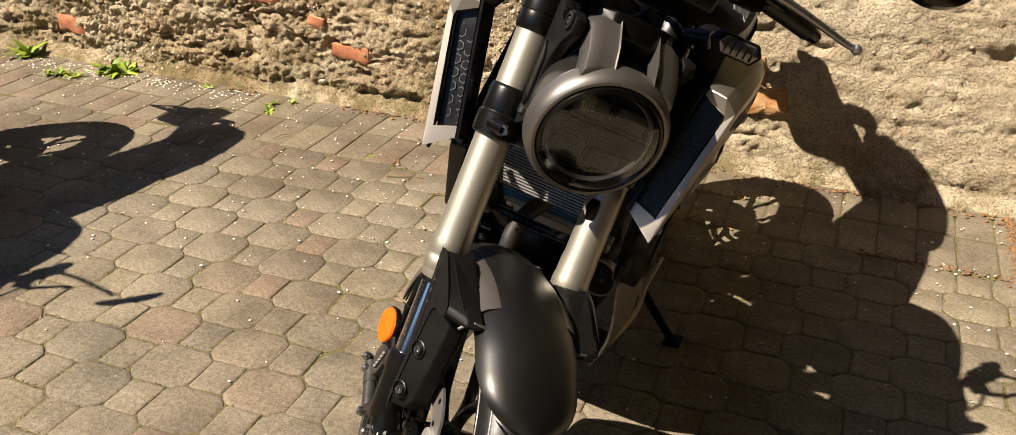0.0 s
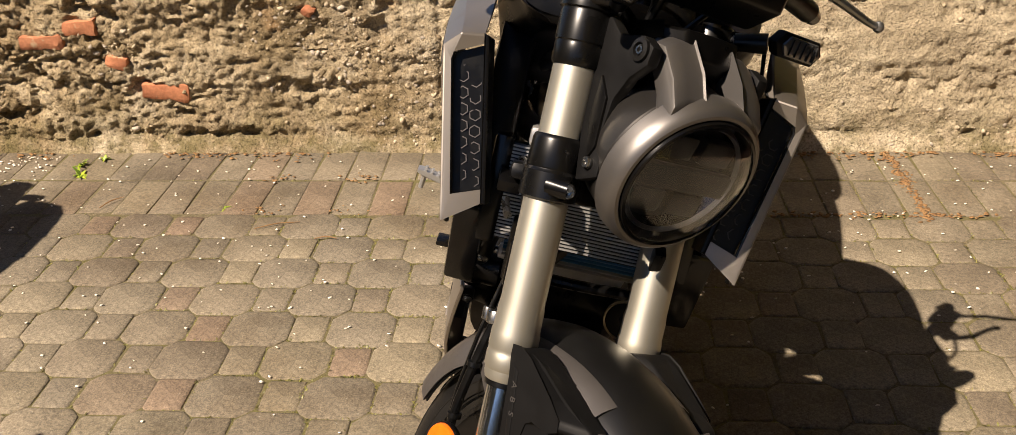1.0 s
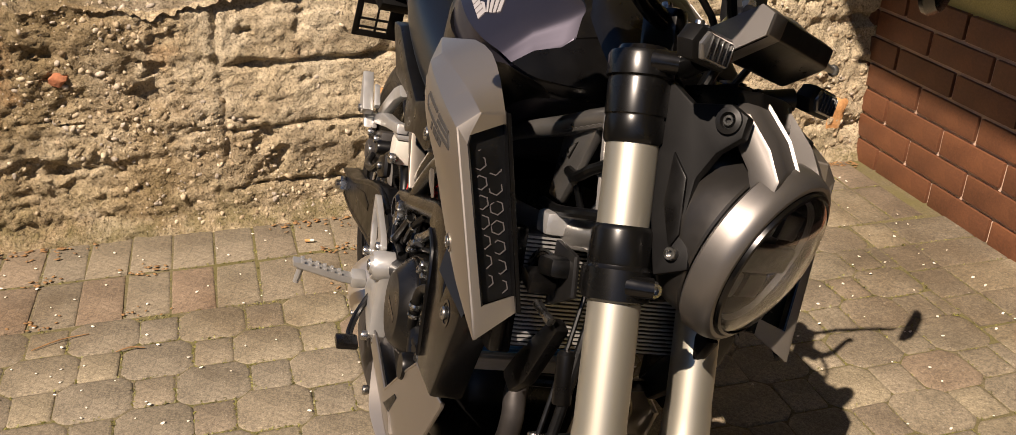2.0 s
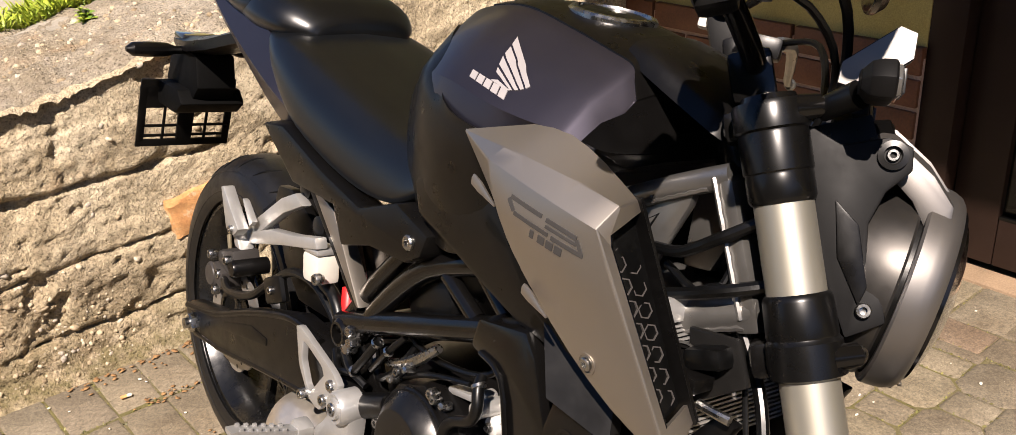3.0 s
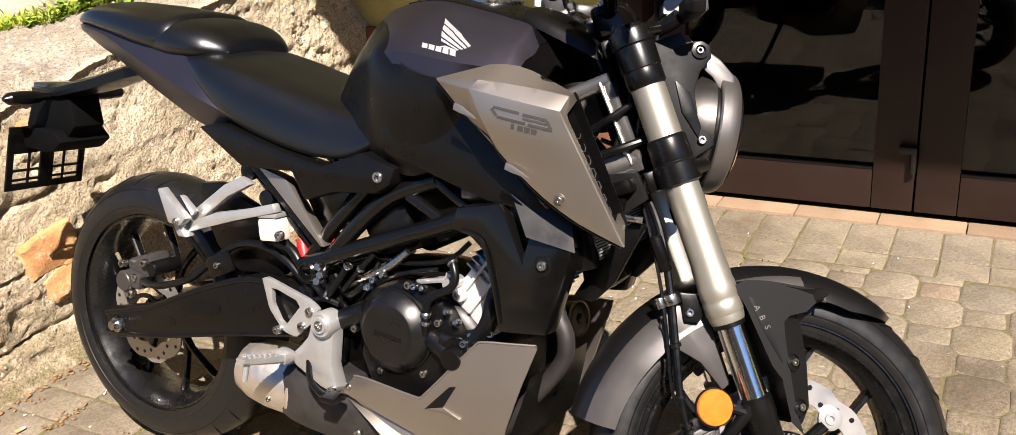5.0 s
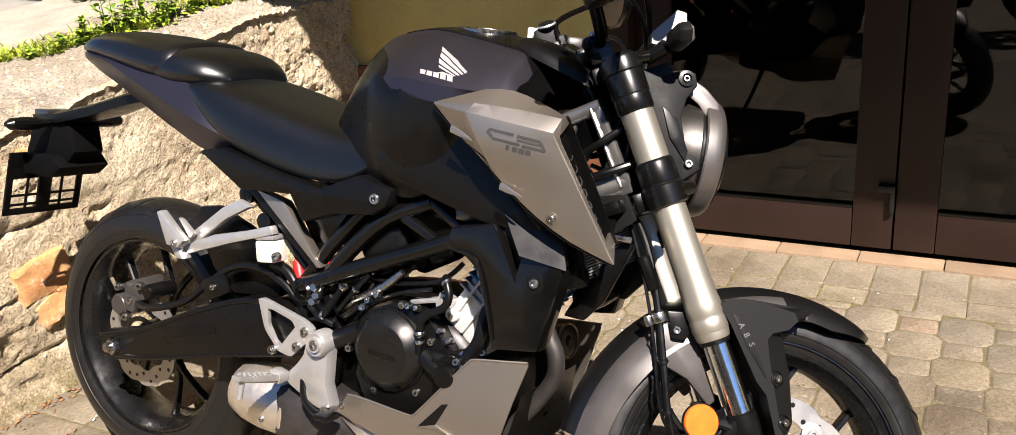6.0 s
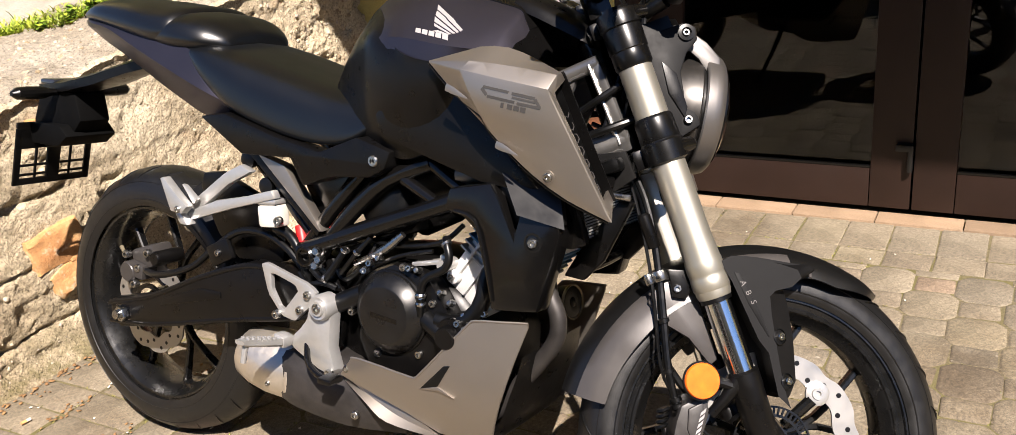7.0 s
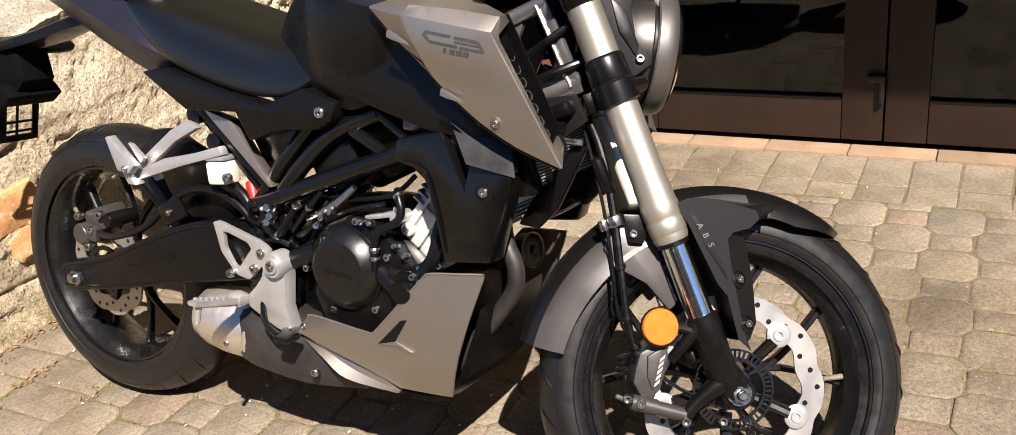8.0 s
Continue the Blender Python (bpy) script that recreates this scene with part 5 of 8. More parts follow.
def build_bars(b):
    hb = thing_part("handlebar", b)
    bar = lambda h, f, y: hf(h, f, y)
    part("bar", steered(tube([bar(1.105, -0.055, -0.36), bar(1.115, -0.012, -0.24), bar(1.108, 0.006, -0.15), bar(1.066, 0.018, -0.075), bar(1.062, 0.018, 0), bar(1.066, 0.018, 0.075), bar(1.108, 0.006, 0.15), bar(1.115, -0.012, 0.24), bar(1.105, -0.055, 0.36)], 0.011, 14, 4)), GLOSS, hb, "black tapered handlebar")
    for s in (-1, 1):
        part("bar_clamp", steered(turned(box((0.042, 0.028, 0.05), None, 0.007), Matrix.Translation(hf(1.052, 0.014, 0.04 * s)) @ pose(0, 0, 0, 0, -24.2))), GLOSS, hb)
        part("grip", steered(tube([bar(1.113, -0.022, 0.245 * s), bar(1.105, -0.055, 0.36 * s)], [0.017, 0.0165], 18, 1)), RUBBER, hb, "ribbed rubber grip")
        part("bar_end", steered(tube([bar(1.105, -0.055, 0.36 * s), bar(1.102, -0.064, 0.385 * s)], [0.016, 0.012], 16, 1)), GLOSS, hb)
        part("switch_box", steered(turned(box((0.036, 0.05, 0.05), None, 0.008), Matrix.Translation(hf(1.110, -0.002, 0.205 * s)) @ pose(0, 0, 0, 0, -24.2))), PLASTIC, hb)
        part("lever_perch", steered(turned(box((0.04, 0.034, 0.026), None, 0.006), Matrix.Translation(hf(1.112, 0.028, 0.17 * s)))), PLASTIC, hb)
        part("lever", steered(merge(tube([bar(1.112, 0.045, 0.165 * s), bar(1.112, 0.058, 0.20 * s), bar(1.104, 0.056, 0.28 * s), bar(1.094, 0.050, 0.36 * s), bar(1.092, 0.053, 0.378 * s)], [0.009, 0.008, 0.0065, 0.0055, 0.005], 10, 4), lathe([(0.0005, -0.009), (0.006, -0.006), (0.0085, 0), (0.006, 0.006), (0.0005, 0.009)], bar(1.092, 0.053, 0.384 * s), UPFORK, 16))), (LEVER if s > 0 else GLOSS), hb, "grey lever with a ball end" if s > 0 else "black lever with a ball end")
        mi = thing_part("mirror", b)
        part("mirror_stalk", steered(tube([bar(1.118, 0.010, 0.175 * s), bar(1.17, 0.012, 0.20 * s), bar(1.20, 0.10, 0.27 * s), bar(1.21, 0.16, 0.31 * s)], 0.0055, 10, 4)), GLOSS, mi)
        m = Matrix.Translation(bar(1.215, 0.180, 0.36 * s)) @ pose(0, 0, 0, 0, -14, 6 * s)
        shell = lathe([(0.0005, 0.022), (0.03, 0.020), (0.048, 0.012), (0.055, 0.0), (0.054, -0.006), (0.0005, -0.006)], (0, 0, 0), (1, 0, 0), 36)
        bmesh.ops.scale(shell, vec=(1, 1.6, 0.98), verts=shell.verts)
        part("mirror_shell", steered(turned(shell, m)), GLOSS, mi, "black oval mirror housing")
        face = lathe([(0.051, -0.0065), (0.051, -0.0075), (0.0005, -0.0075)], (0, 0, 0), (1, 0, 0), 36)
        bmesh.ops.scale(face, vec=(1, 1.57, 0.95), verts=face.verts)
        part("mirror_glass", steered(turned(face, m)), CHROME, mi)
    part("reservoir", steered(turned(box((0.05, 0.045, 0.032), None, 0.006), Matrix.Translation(bar(1.145, 0.030, -0.19)))), PLASTIC, hb, "black brake fluid reservoir")
    part("clutch_cable", steered(tube([bar(1.112, 0.05, 0.16), bar(1.09, 0.085, 0.10), bar(1.02, 0.075, 0.03), bar(0.93, 0.03, -0.03), bar(0.85, -0.03, -0.05)], 0.004, 8, 5)), RUBBER_AND_SHADE, hb)
    part("throttle_cable", steered(tube([bar(1.115, 0.01, -0.19), bar(1.09, 0.07, -0.13), bar(1.03, 0.085, -0.06), bar(0.94, 0.02, -0.035), bar(0.86, -0.04, -0.05)], 0.0038, 8, 5)), RUBBER_AND_SHADE, hb)
    part("brake_line", steered(tube([bar(1.125, 0.03, -0.18), bar(1.11, 0.095, -0.12), bar(1.04, 0.095, -0.055), bar(0.93, 0.035, -0.055), bar(0.82, -0.03, -0.045)], 0.005, 8, 5)), RUBBER_AND_SHADE, hb)
    ds = thing_part("instrument", b)
    side = lambda y, k: [hf(1.040 + (h - 1.040) * k, 0.118 + (f - 0.118) * k, y) for h, f in ((1.026, 0.086), (1.042, 0.092), (1.064, 0.145), (1.056, 0.156), (1.036, 0.150), (1.016, 0.104))]
    part("instrument_case", steered(bevelled(skin([side(-0.094, 0.90), side(-0.088, 1.0), side(0.072, 1.0), side(0.080, 0.86)]), 0.003)), PLASTIC, ds, "black instrument housing")
    part("end_panel", steered(bevelled(skin([side(-0.098, 0.94), side(-0.094, 1.02), side(-0.066, 1.03)]), 0.0015)), BEZEL, ds, "silver grey end panel")
    part("display", steered(bevelled(skin([[hf(h, f, y) for h, f in ((1.0445, 0.0965), (1.0640, 0.1430), (1.0625, 0.1440), (1.0430, 0.0975))] for y in (-0.060, 0.062)]), 0.0005)), DARKGLASS, ds)
    part("switch_button", steered(turned(box((0.020, 0.022, 0.024), None, 0.004), Matrix.Translation(hf(1.168, -0.034, 0.222)))), RESERVOIR, hb, "white switch button")
    part("switch_pod", steered(merge(turned(box((0.046, 0.050, 0.055), None, 0.010), Matrix.Translation(hf(1.142, -0.012, 0.212)) @ pose(0, 0, 0, 0, -24.2)), lathe([(0.016, 0.0), (0.016, 0.008), (0.010, 0.011), (0.0005, 0.011)], hf(1.166, -0.008, 0.190), (-0.4, -0.4, 0.8), 20))), SATIN, hb, "black switch pod")
    part("switch_ring", steered(lathe([(0.0165, 0.002), (0.0185, 0.004), (0.0165, 0.007)], hf(1.166, -0.008, 0.190), (-0.4, -0.4, 0.8), 24, True)), ALU, hb, "silver switch ring")
    part("stalk_nut", steered(lathe([(0.0085, 0.0), (0.0095, 0.003), (0.0095, 0.016), (0.007, 0.019)], hf(1.122, 0.010, 0.178), UPFORK, 6)), STEEL, hb, "bright mirror stalk nut")
    part("stalk_nut", steered(lathe([(0.0085, 0.0), (0.0095, 0.003), (0.0095, 0.016), (0.007, 0.019)], hf(1.122, 0.010, -0.178), UPFORK, 6)), STEEL, hb)
    for s in (-1, 1):
        part("clamp_bolt", steered(bolt(hf(1.078, 0.014, 0.04 * s), UPFORK, 0.006, 0.006)), STEEL, hb)
    nose = []
    for y, s in ((-0.062, 0.7), (-0.04, 1.0), (0, 1.08), (0.04, 1.0), (0.062, 0.7)):
        nose.append([hf(0.99, 0.06, y), hf(0.992, 0.06 + 0.070 * s, y), hf(0.962, 0.06 + 0.074 * s, y), hf(0.93, 0.055 + 0.05 * s, y), hf(0.93, 0.06, y)])
    part("cowl_plate", steered(bevelled(skin(nose), 0.004)), PLASTIC, ds, "black plate over the headlight")
    for s in (-1, 1):
        ind = thing_part("front_indicator", b)
        part("indicator_stalk", steered(tube([hf(1.005, 0.070, 0.095 * s), hf(1.010, 0.100, 0.120 * s)], [0.011, 0.013], 12, 1)), RUBBER_AND_SHADE, ind)
        m = Matrix.Translation(hf(1.014, 0.112, 0.150 * s)) @ pose(0, 0, 0, 0, -10, 0)
        hexa = lambda k, x: [m @ Vector((x, q * k, r * k)) for q, r in ((-0.042, 0), (-0.031, 0.0155), (0.031, 0.0155), (0.042, 0), (0.031, -0.0155), (-0.031, -0.0155))]
        part("indicator_case", steered(bevelled(skin([hexa(0.50, -0.013), hexa(0.90, -0.006), hexa(1.0, 0.002), hexa(1.0, 0.012), hexa(0.86, 0.014)]), 0.002)), SATIN, ind, "black indicator case")
        for k in range(5):
            part("lens_rib", steered(turned(box((0.003, 0.0016, 0.020), None, 0.0008), m @ Matrix.Translation((0.0190, -0.022 + 0.011 * k, 0)))), BRACKET, ind)
        part("indicator_lens", steered(bevelled(skin([hexa(0.80, 0.010), hexa(0.80, 0.017), hexa(0.70, 0.0185)]), 0.001)), INDLENS, ind, "silvery grey indicator lens")


LAMPBOWL = surf("dark_lamp_bowl", (0.10, 0.105, 0.12), 0.18, 1.0, 0.2, 20, 0, 300, dust=0)
BUCKET = surf("satin_grey_bucket", (0.060, 0.056, 0.052), 0.36, 0.8, 0.04, 8, 0.02, 900, dust=0.0)
SIDEGREY = surf("warm_grey_plastic", (0.058, 0.053, 0.050), 0.42, 0.2, 0.12, 10, 0.05, 700, dust=0.01)
LEVER = surf("grey_lever_metal", (0.30, 0.30, 0.29), 0.34, 0.9, 0.08, 20, 0, 300, dust=0)
INDLENS = surf("silvery_lens", (0.20, 0.20, 0.20), 0.15, 0.7, 0.1, 60, 0.1, 200, dust=0)
COLLAR = surf("satin_black_collar", (0.0030, 0.0029, 0.0028), 0.28, 0, 0.05, 9, 0.0, 500, spec=0.38, dust=0.0, smudge=0.02)


def build_tank(b):
    tk = thing_part("fuel_tank", b)
    # x, top of the middle, outer and inner edge of the ridge, foot of the flank, widest point, bottom
    rows = [
        (0.550, 0.872, (0.040, 0.864), (0.047, 0.858), (0.075, 0.832), (0.085, 0.79), (0.070, 0.74)),
        (0.585, 0.930, (0.053, 0.920), (0.062, 0.911), (0.098, 0.870), (0.107, 0.81), (0.095, 0.735)),
        (0.640, 0.980, (0.072, 0.968), (0.083, 0.958), (0.132, 0.898), (0.139, 0.83), (0.120, 0.73)),
        (0.690, 0.997, (0.079, 0.988), (0.092, 0.980), (0.160, 0.910), (0.166, 0.84), (0.140, 0.72)),
        (0.757, 1.003, (0.081, 0.996), (0.0965, 0.989), (0.176, 0.914), (0.181, 0.84), (0.148, 0.71)),
        (0.834, 0.997, (0.081, 0.984), (0.0960, 0.974), (0.180, 0.905), (0.182, 0.84), (0.146, 0.75)),
        (0.890, 0.986, (0.079, 0.972), (0.0930, 0.962), (0.173, 0.900), (0.168, 0.862), (0.130, 0.820)),
        (0.924, 0.978, (0.075, 0.962), (0.0885, 0.953), (0.162, 0.898), (0.150, 0.874), (0.115, 0.848)),
        (0.936, 0.960, (0.081, 0.948), (0.0930, 0.938), (0.157, 0.896), (0.140, 0.876), (0.105, 0.854)),
        (0.948, 0.942, (0.086, 0.930), (0.0980, 0.919), (0.151, 0.893), (0.130, 0.877), (0.095, 0.860)),
        (0.956, 0.920, (0.076, 0.912), (0.0860, 0.902), (0.125, 0.882), (0.110, 0.874), (0.085, 0.864)),
    ]
    sec = []
    for x, zt, c1, c2, f, s, low in rows:
        mid = ((c2[0] + f[0]) / 2 + 0.004, (c2[1] + f[1]) / 2 + 0.004)
        turn = (s[0] - 0.001, f[1] - 0.25 * (f[1] - s[1]))
        sec.append((x, [(0, zt), (c1[0] * 0.55, zt - 0.35 * (zt - c1[1])), c1, c2, mid, f, turn, s, ((s[0] + low[0]) / 2 + 0.006, (s[1] + low[1]) / 2), low]))
    part("tank_shell", half_loft(sec[:10], 4, 1), PAINT, tk, "dark grey metallic fuel tank", 24)
    nose = [(x + 0.0012, [(w * (1.0 if x < 0.95 else 0.97), z + 0.0006) for w, z in line]) for x, line in sec[9:]]
    nose.append((0.966, [(w * 0.55, 0.88 + 0.55 * (z - 0.88)) for w, z in sec[10][1]]))
    part("tank_nose", half_loft(nose, 4, 1), PLASTIC, tk, "black nose of the tank", 24)
    # black side covers: they reach up to the ridge behind, and to the flank's foot ahead
    share = {0.550: 0.0, 0.585: 0.0, 0.640: 0.02, 0.690: 0.55}
    below = {0.757: 0.30, 0.834: 0.45, 0.890: 0.6, 0.924: 0.6}
    for side in (-1, 1):
        strip = []
        for (x, zt, c1, c2, f, s, low), (_, line) in zip(rows, sec):
            g = share.get(x, 1.0)
            edge = (c2[0] + (f[0] - c2[0]) * g, c2[1] + (f[1] - c2[1]) * g + 0.004 * math.sin(math.pi * g))
            knee = (edge[0] + (f[0] - edge[0]) * 0.6 + 0.002, edge[1] + (f[1] - edge[1]) * 0.6)
            high = (edge, knee, f, line[6])
            if x > 0.70:
                h = below.get(x, 0.5)
                high = [(f[0] + (s[0] - f[0]) * k + 0.002, f[1] + (s[1] - f[1]) * k) for k in (h, h + 0.10, h + 0.20, h + 0.30)]
            strip.append([Vector((x, side * (w + 0.0032), z + 0.0010)) for w, z in (*high, s, line[8], low)])
        cols = [spline(col, 4) for col in zip(*strip)]
        inward = Vector((0, -0.006 * side, -0.002))
        part("tank_side", skin([list(ring) + [q + inward for q in reversed(ring)] for ring in zip(*cols)]), PLASTIC, tk, "black side cover of the tank", 28)
    top = [(x, [(0, zt + 0.003), (c1[0] * 0.55, zt - 0.35 * (zt - c1[1]) + 0.003), (c1[0] - 0.0025, c1[1] + 0.0025), (c1[0] - 0.0015, c1[1] - 0.004), (0, zt - 0.012)]) for x, zt, c1, *_ in rows[3:10]]
    part("top_cover", half_loft(top, 4, 1), PLASTIC, tk, "black cover along the tank's top", 30)
    cap = Vector((0.812, 0, 0.9955))
    ax = Vector((0.075, 0, 1))
    part("cap_ring", lathe([(0.052, 0.0), (0.052, 0.005), (0.049, 0.008), (0.044, 0.0085), (0.042, 0.004), (0.042, 0.0)], cap, ax, 48, True), STEEL, tk, "polished filler ring")
    part("filler_cap", lathe([(0.043, 0.0), (0.043, 0.004), (0.036, 0.0065), (0.0005, 0.007)], cap, ax, 40), PLASTIC, tk)
    lid = half_loft([(0.905, [(0, 0.992), (0.05, 0.986), (0.066, 0.968)]), (0.95, [(0, 0.978), (0.055, 0.973), (0.070, 0.952)]), (1.02, [(0, 0.948), (0.05, 0.943), (0.065, 0.923)]), (1.04, [(0, 0.932), (0.04, 0.929), (0.055, 0.912)])], 4, 3)
    part("tank_front_cover", lid, PLASTIC, tk, "matt black cover ahead of the filler")
    for side in (-1, 1):
        y = side
        # edge panel between tank flank and shroud
        pts = [(0.690, 0.785), (0.760, 0.850), (0.840, 0.862), (0.895, 0.815), (0.985, 0.728), (1.030, 0.686), (0.985, 0.680), (0.918, 0.686), (0.834, 0.709), (0.765, 0.730), (0.705, 0.746)]
        part("knee_panel", slab(pts, 0.170 * y, 0.12 * y, 0.008, 0.05), PLASTIC, tk, "black knee panel between tank and shroud")
    return tk


def on_tank(tree, p, lift=0.0012):
    hit, normal, _, _ = tree.find_nearest(Vector(p))
    if normal.dot(hit - Vector((hit.x, 0, 0.85))) < 0:
        normal = -normal
    return hit + normal * lift, normal


def build_emblems(b, tk):
    """A plain wing of five stripes and a row of blocks on each flank of the tank; no letters."""
    from mathutils.bvhtree import BVHTree
    shell = [o for o in tk.children if o.name.startswith("tank_shell")][0].data
    tree = BVHTree.FromPolygons([v.co.copy() for v in shell.vertices], [tuple(p.vertices) for p in shell.polygons])
    wing = [[(0.7934, 0.9702), (0.8619, 0.920), (0.8595, 0.9175), (0.798, 0.9603)], [(0.7991, 0.9577), (0.8577, 0.9171), (0.8548, 0.9158), (0.8019, 0.949)],
            [(0.803, 0.9464), (0.853, 0.9154), (0.8495, 0.9147), (0.8069, 0.9381)], [(0.808, 0.9355), (0.8478, 0.9143), (0.8443, 0.9143), (0.8114, 0.9306)],
            [(0.8129, 0.9227), (0.8212, 0.923), (0.8454, 0.9138), (0.8414, 0.9136)]]
    for side in (1, -1):
        em = thing_part("tank_emblem", b)

        def place(x, z, lift):
            q, _ = on_tank(tree, (x, 0.42 * x + 1.03 * z - 1.453, z), lift)
            return Vector((q.x, q.y * side, q.z))

        def patch(name, quad, label, n=8):
            strip = []
            for i in range(n + 1):
                f = i / n
                a = [quad[0][k] + (quad[1][k] - quad[0][k]) * f for k in (0, 1)]
                c = [quad[3][k] + (quad[2][k] - quad[3][k]) * f for k in (0, 1)]
                strip.append([place(*a, 0.0012), place(*c, 0.0012), place(*c, -0.002), place(*a, -0.002)])
            part(name, skin(strip), SILVER, em, label)

        for quad in wing:
            patch("feather", quad, "silver wing stripe")
        a0, a1, c0, c1 = (0.7797, 0.9319), (0.8448, 0.9130), (0.7826, 0.9248), (0.8495, 0.9040)
        for i in range(5):
            t0, t1 = i / 5 + 0.012, (i + 0.86) / 5
            quad = [tuple(p[k] + (q[k] - p[k]) * t for k in (0, 1)) for p, q, t in ((a0, a1, t0), (a0, a1, t1), (c0, c1, t1), (c0, c1, t0))]
            patch("mark_block", quad, "silver block of the maker's mark", 3)


def build_seats(b):
    st = thing_part("rider_seat", b)
    sec = [
        (0.205, [(0, 0.898), (0.065, 0.894), (0.105, 0.886), (0.118, 0.872), (0.112, 0.862)], SWAY(0.205)),
        (0.250, [(0, 0.895), (0.092, 0.887), (0.127, 0.868), (0.136, 0.838), (0.128, 0.820)], SWAY(0.25)),
        (0.330, [(0, 0.878), (0.104, 0.868), (0.142, 0.838), (0.148, 0.785), (0.138, 0.768)], SWAY(0.33)),
        (0.430, [(0, 0.850), (0.106, 0.841), (0.144, 0.806), (0.150, 0.748), (0.140, 0.735)], SWAY(0.43)),
        (0.530, [(0, 0.828), (0.098, 0.818), (0.138, 0.786), (0.146, 0.728), (0.136, 0.718)], SWAY(0.53)),
        (0.610, [(0, 0.820), (0.088, 0.809), (0.130, 0.784), (0.142, 0.733), (0.132, 0.722)], 0),
        (0.665, [(0, 0.822), (0.066, 0.815), (0.114, 0.795), (0.138, 0.762), (0.132, 0.750)], 0),
        (0.685, [(0, 0.812), (0.060, 0.806), (0.106, 0.790), (0.130, 0.768), (0.126, 0.758)], 0),
    ]
    part("seat_pad", half_loft(sec, 4, 4), SEAT, st, "black vinyl rider seat", 60)
    pl = thing_part("pillion_seat", b)
    sec = [
        (-0.135, [(0, 0.955), (0.045, 0.952), (0.070, 0.945), (0.076, 0.934), (0.070, 0.928)], SWAY(-0.135)),
        (-0.080, [(0, 0.974), (0.060, 0.968), (0.092, 0.955), (0.100, 0.935), (0.092, 0.925)], SWAY(-0.08)),
        (0.030, [(0, 0.972), (0.072, 0.966), (0.112, 0.948), (0.122, 0.920), (0.112, 0.905)], SWAY(0.03)),
        (0.110, [(0, 0.964), (0.076, 0.958), (0.118, 0.938), (0.129, 0.908), (0.118, 0.890)], SWAY(0.11)),
        (0.150, [(0, 0.960), (0.074, 0.954), (0.114, 0.936), (0.126, 0.909), (0.116, 0.892)], SWAY(0.15)),
        (0.163, [(0, 0.950), (0.070, 0.945), (0.108, 0.929), (0.119, 0.906), (0.110, 0.892)], SWAY(0.163)),
    ]
    part("pillion_pad", half_loft(sec, 4, 4), SEAT, pl, "black vinyl pillion pad", 60)
    lobe = [
        (0.120, [(0, 0.944), (0.070, 0.940), (0.112, 0.925), (0.124, 0.902), (0.116, 0.886)], SWAY(0.12)),
        (0.170, [(0, 0.950), (0.078, 0.944), (0.118, 0.926), (0.130, 0.898), (0.120, 0.880)], SWAY(0.17)),
        (0.230, [(0, 0.940), (0.074, 0.934), (0.110, 0.917), (0.122, 0.892), (0.112, 0.878)], SWAY(0.23)),
        (0.268, [(0, 0.918), (0.056, 0.913), (0.086, 0.902), (0.094, 0.888), (0.086, 0.878)], SWAY(0.268)),
        (0.278, [(0, 0.905), (0.045, 0.901), (0.070, 0.892), (0.076, 0.883), (0.068, 0.876)], SWAY(0.278)),
    ]
    part("pillion_front", half_loft(lobe, 4, 4), SEAT, pl, "lower front lobe of the pillion pad", 60)
    tc = thing_part("tail_cowl", b)
    sec = []
    for x, zt, zm, zb, w in ((-0.155, 0.936, 0.922, 0.912, 0.055), (-0.12, 0.940, 0.918, 0.892, 0.084), (-0.03, 0.935, 0.905, 0.862, 0.108), (0.06, 0.918, 0.872, 0.825, 0.124), (0.15, 0.895, 0.838, 0.785, 0.134), (0.25, 0.862, 0.800, 0.745, 0.140), (0.33, 0.800, 0.775, 0.745, 0.142), (0.395, 0.770, 0.765, 0.750, 0.142)):
        sec.append((x, [(0, zt), (w - 0.02, zt - 0.003), (w, zm + 0.004), (w - 0.003, zm - 0.006), (w - 0.030, zb), (0, zb)], SWAY(x)))
    part("cowl_shell", half_loft(sec, 4, 1), PAINT, tc, "dark grey tail cowl", 25)
    for side in (-1, 1):
        pts = [(0.262, 0.752), (0.33, 0.762), (0.46, 0.728), (0.571, 0.708), (0.660, 0.742), (0.735, 0.722), (0.722, 0.690), (0.690, 0.672), (0.60, 0.664), (0.53, 0.640), (0.50, 0.690), (0.374, 0.686), (0.330, 0.712)]
        y = side
        part("side_cover", slab(pts, 0.152 * y - 0.012, 0.11 * y - 0.012, 0.006, 0.03), PLASTIC, tc, "black side cover under the seat")
        part("side_bolt", bolt((0.694, 0.150 * y - 0.012, 0.703), (0, y, 0), 0.010, 0.007), STEEL, tc)
        part("accent_wing", slab([(0.372, 0.684), (0.396, 0.690), (0.548, 0.556), (0.541, 0.545)], 0.138 * y, 0.112 * y, 0.003), PLASTIC, tc)
        part("accent_plate", slab([(0.398, 0.688), (0.467, 0.671), (0.557, 0.557), (0.549, 0.556)], 0.143 * y, 0.118 * y, 0.003), SHROUD, tc, "silver grey triangular accent")
        part("accent_back", slab([(0.46, 0.684), (0.60, 0.668), (0.545, 0.60), (0.52, 0.575)], 0.108 * y, 0.090 * y, 0.003), GLOSS, tc)


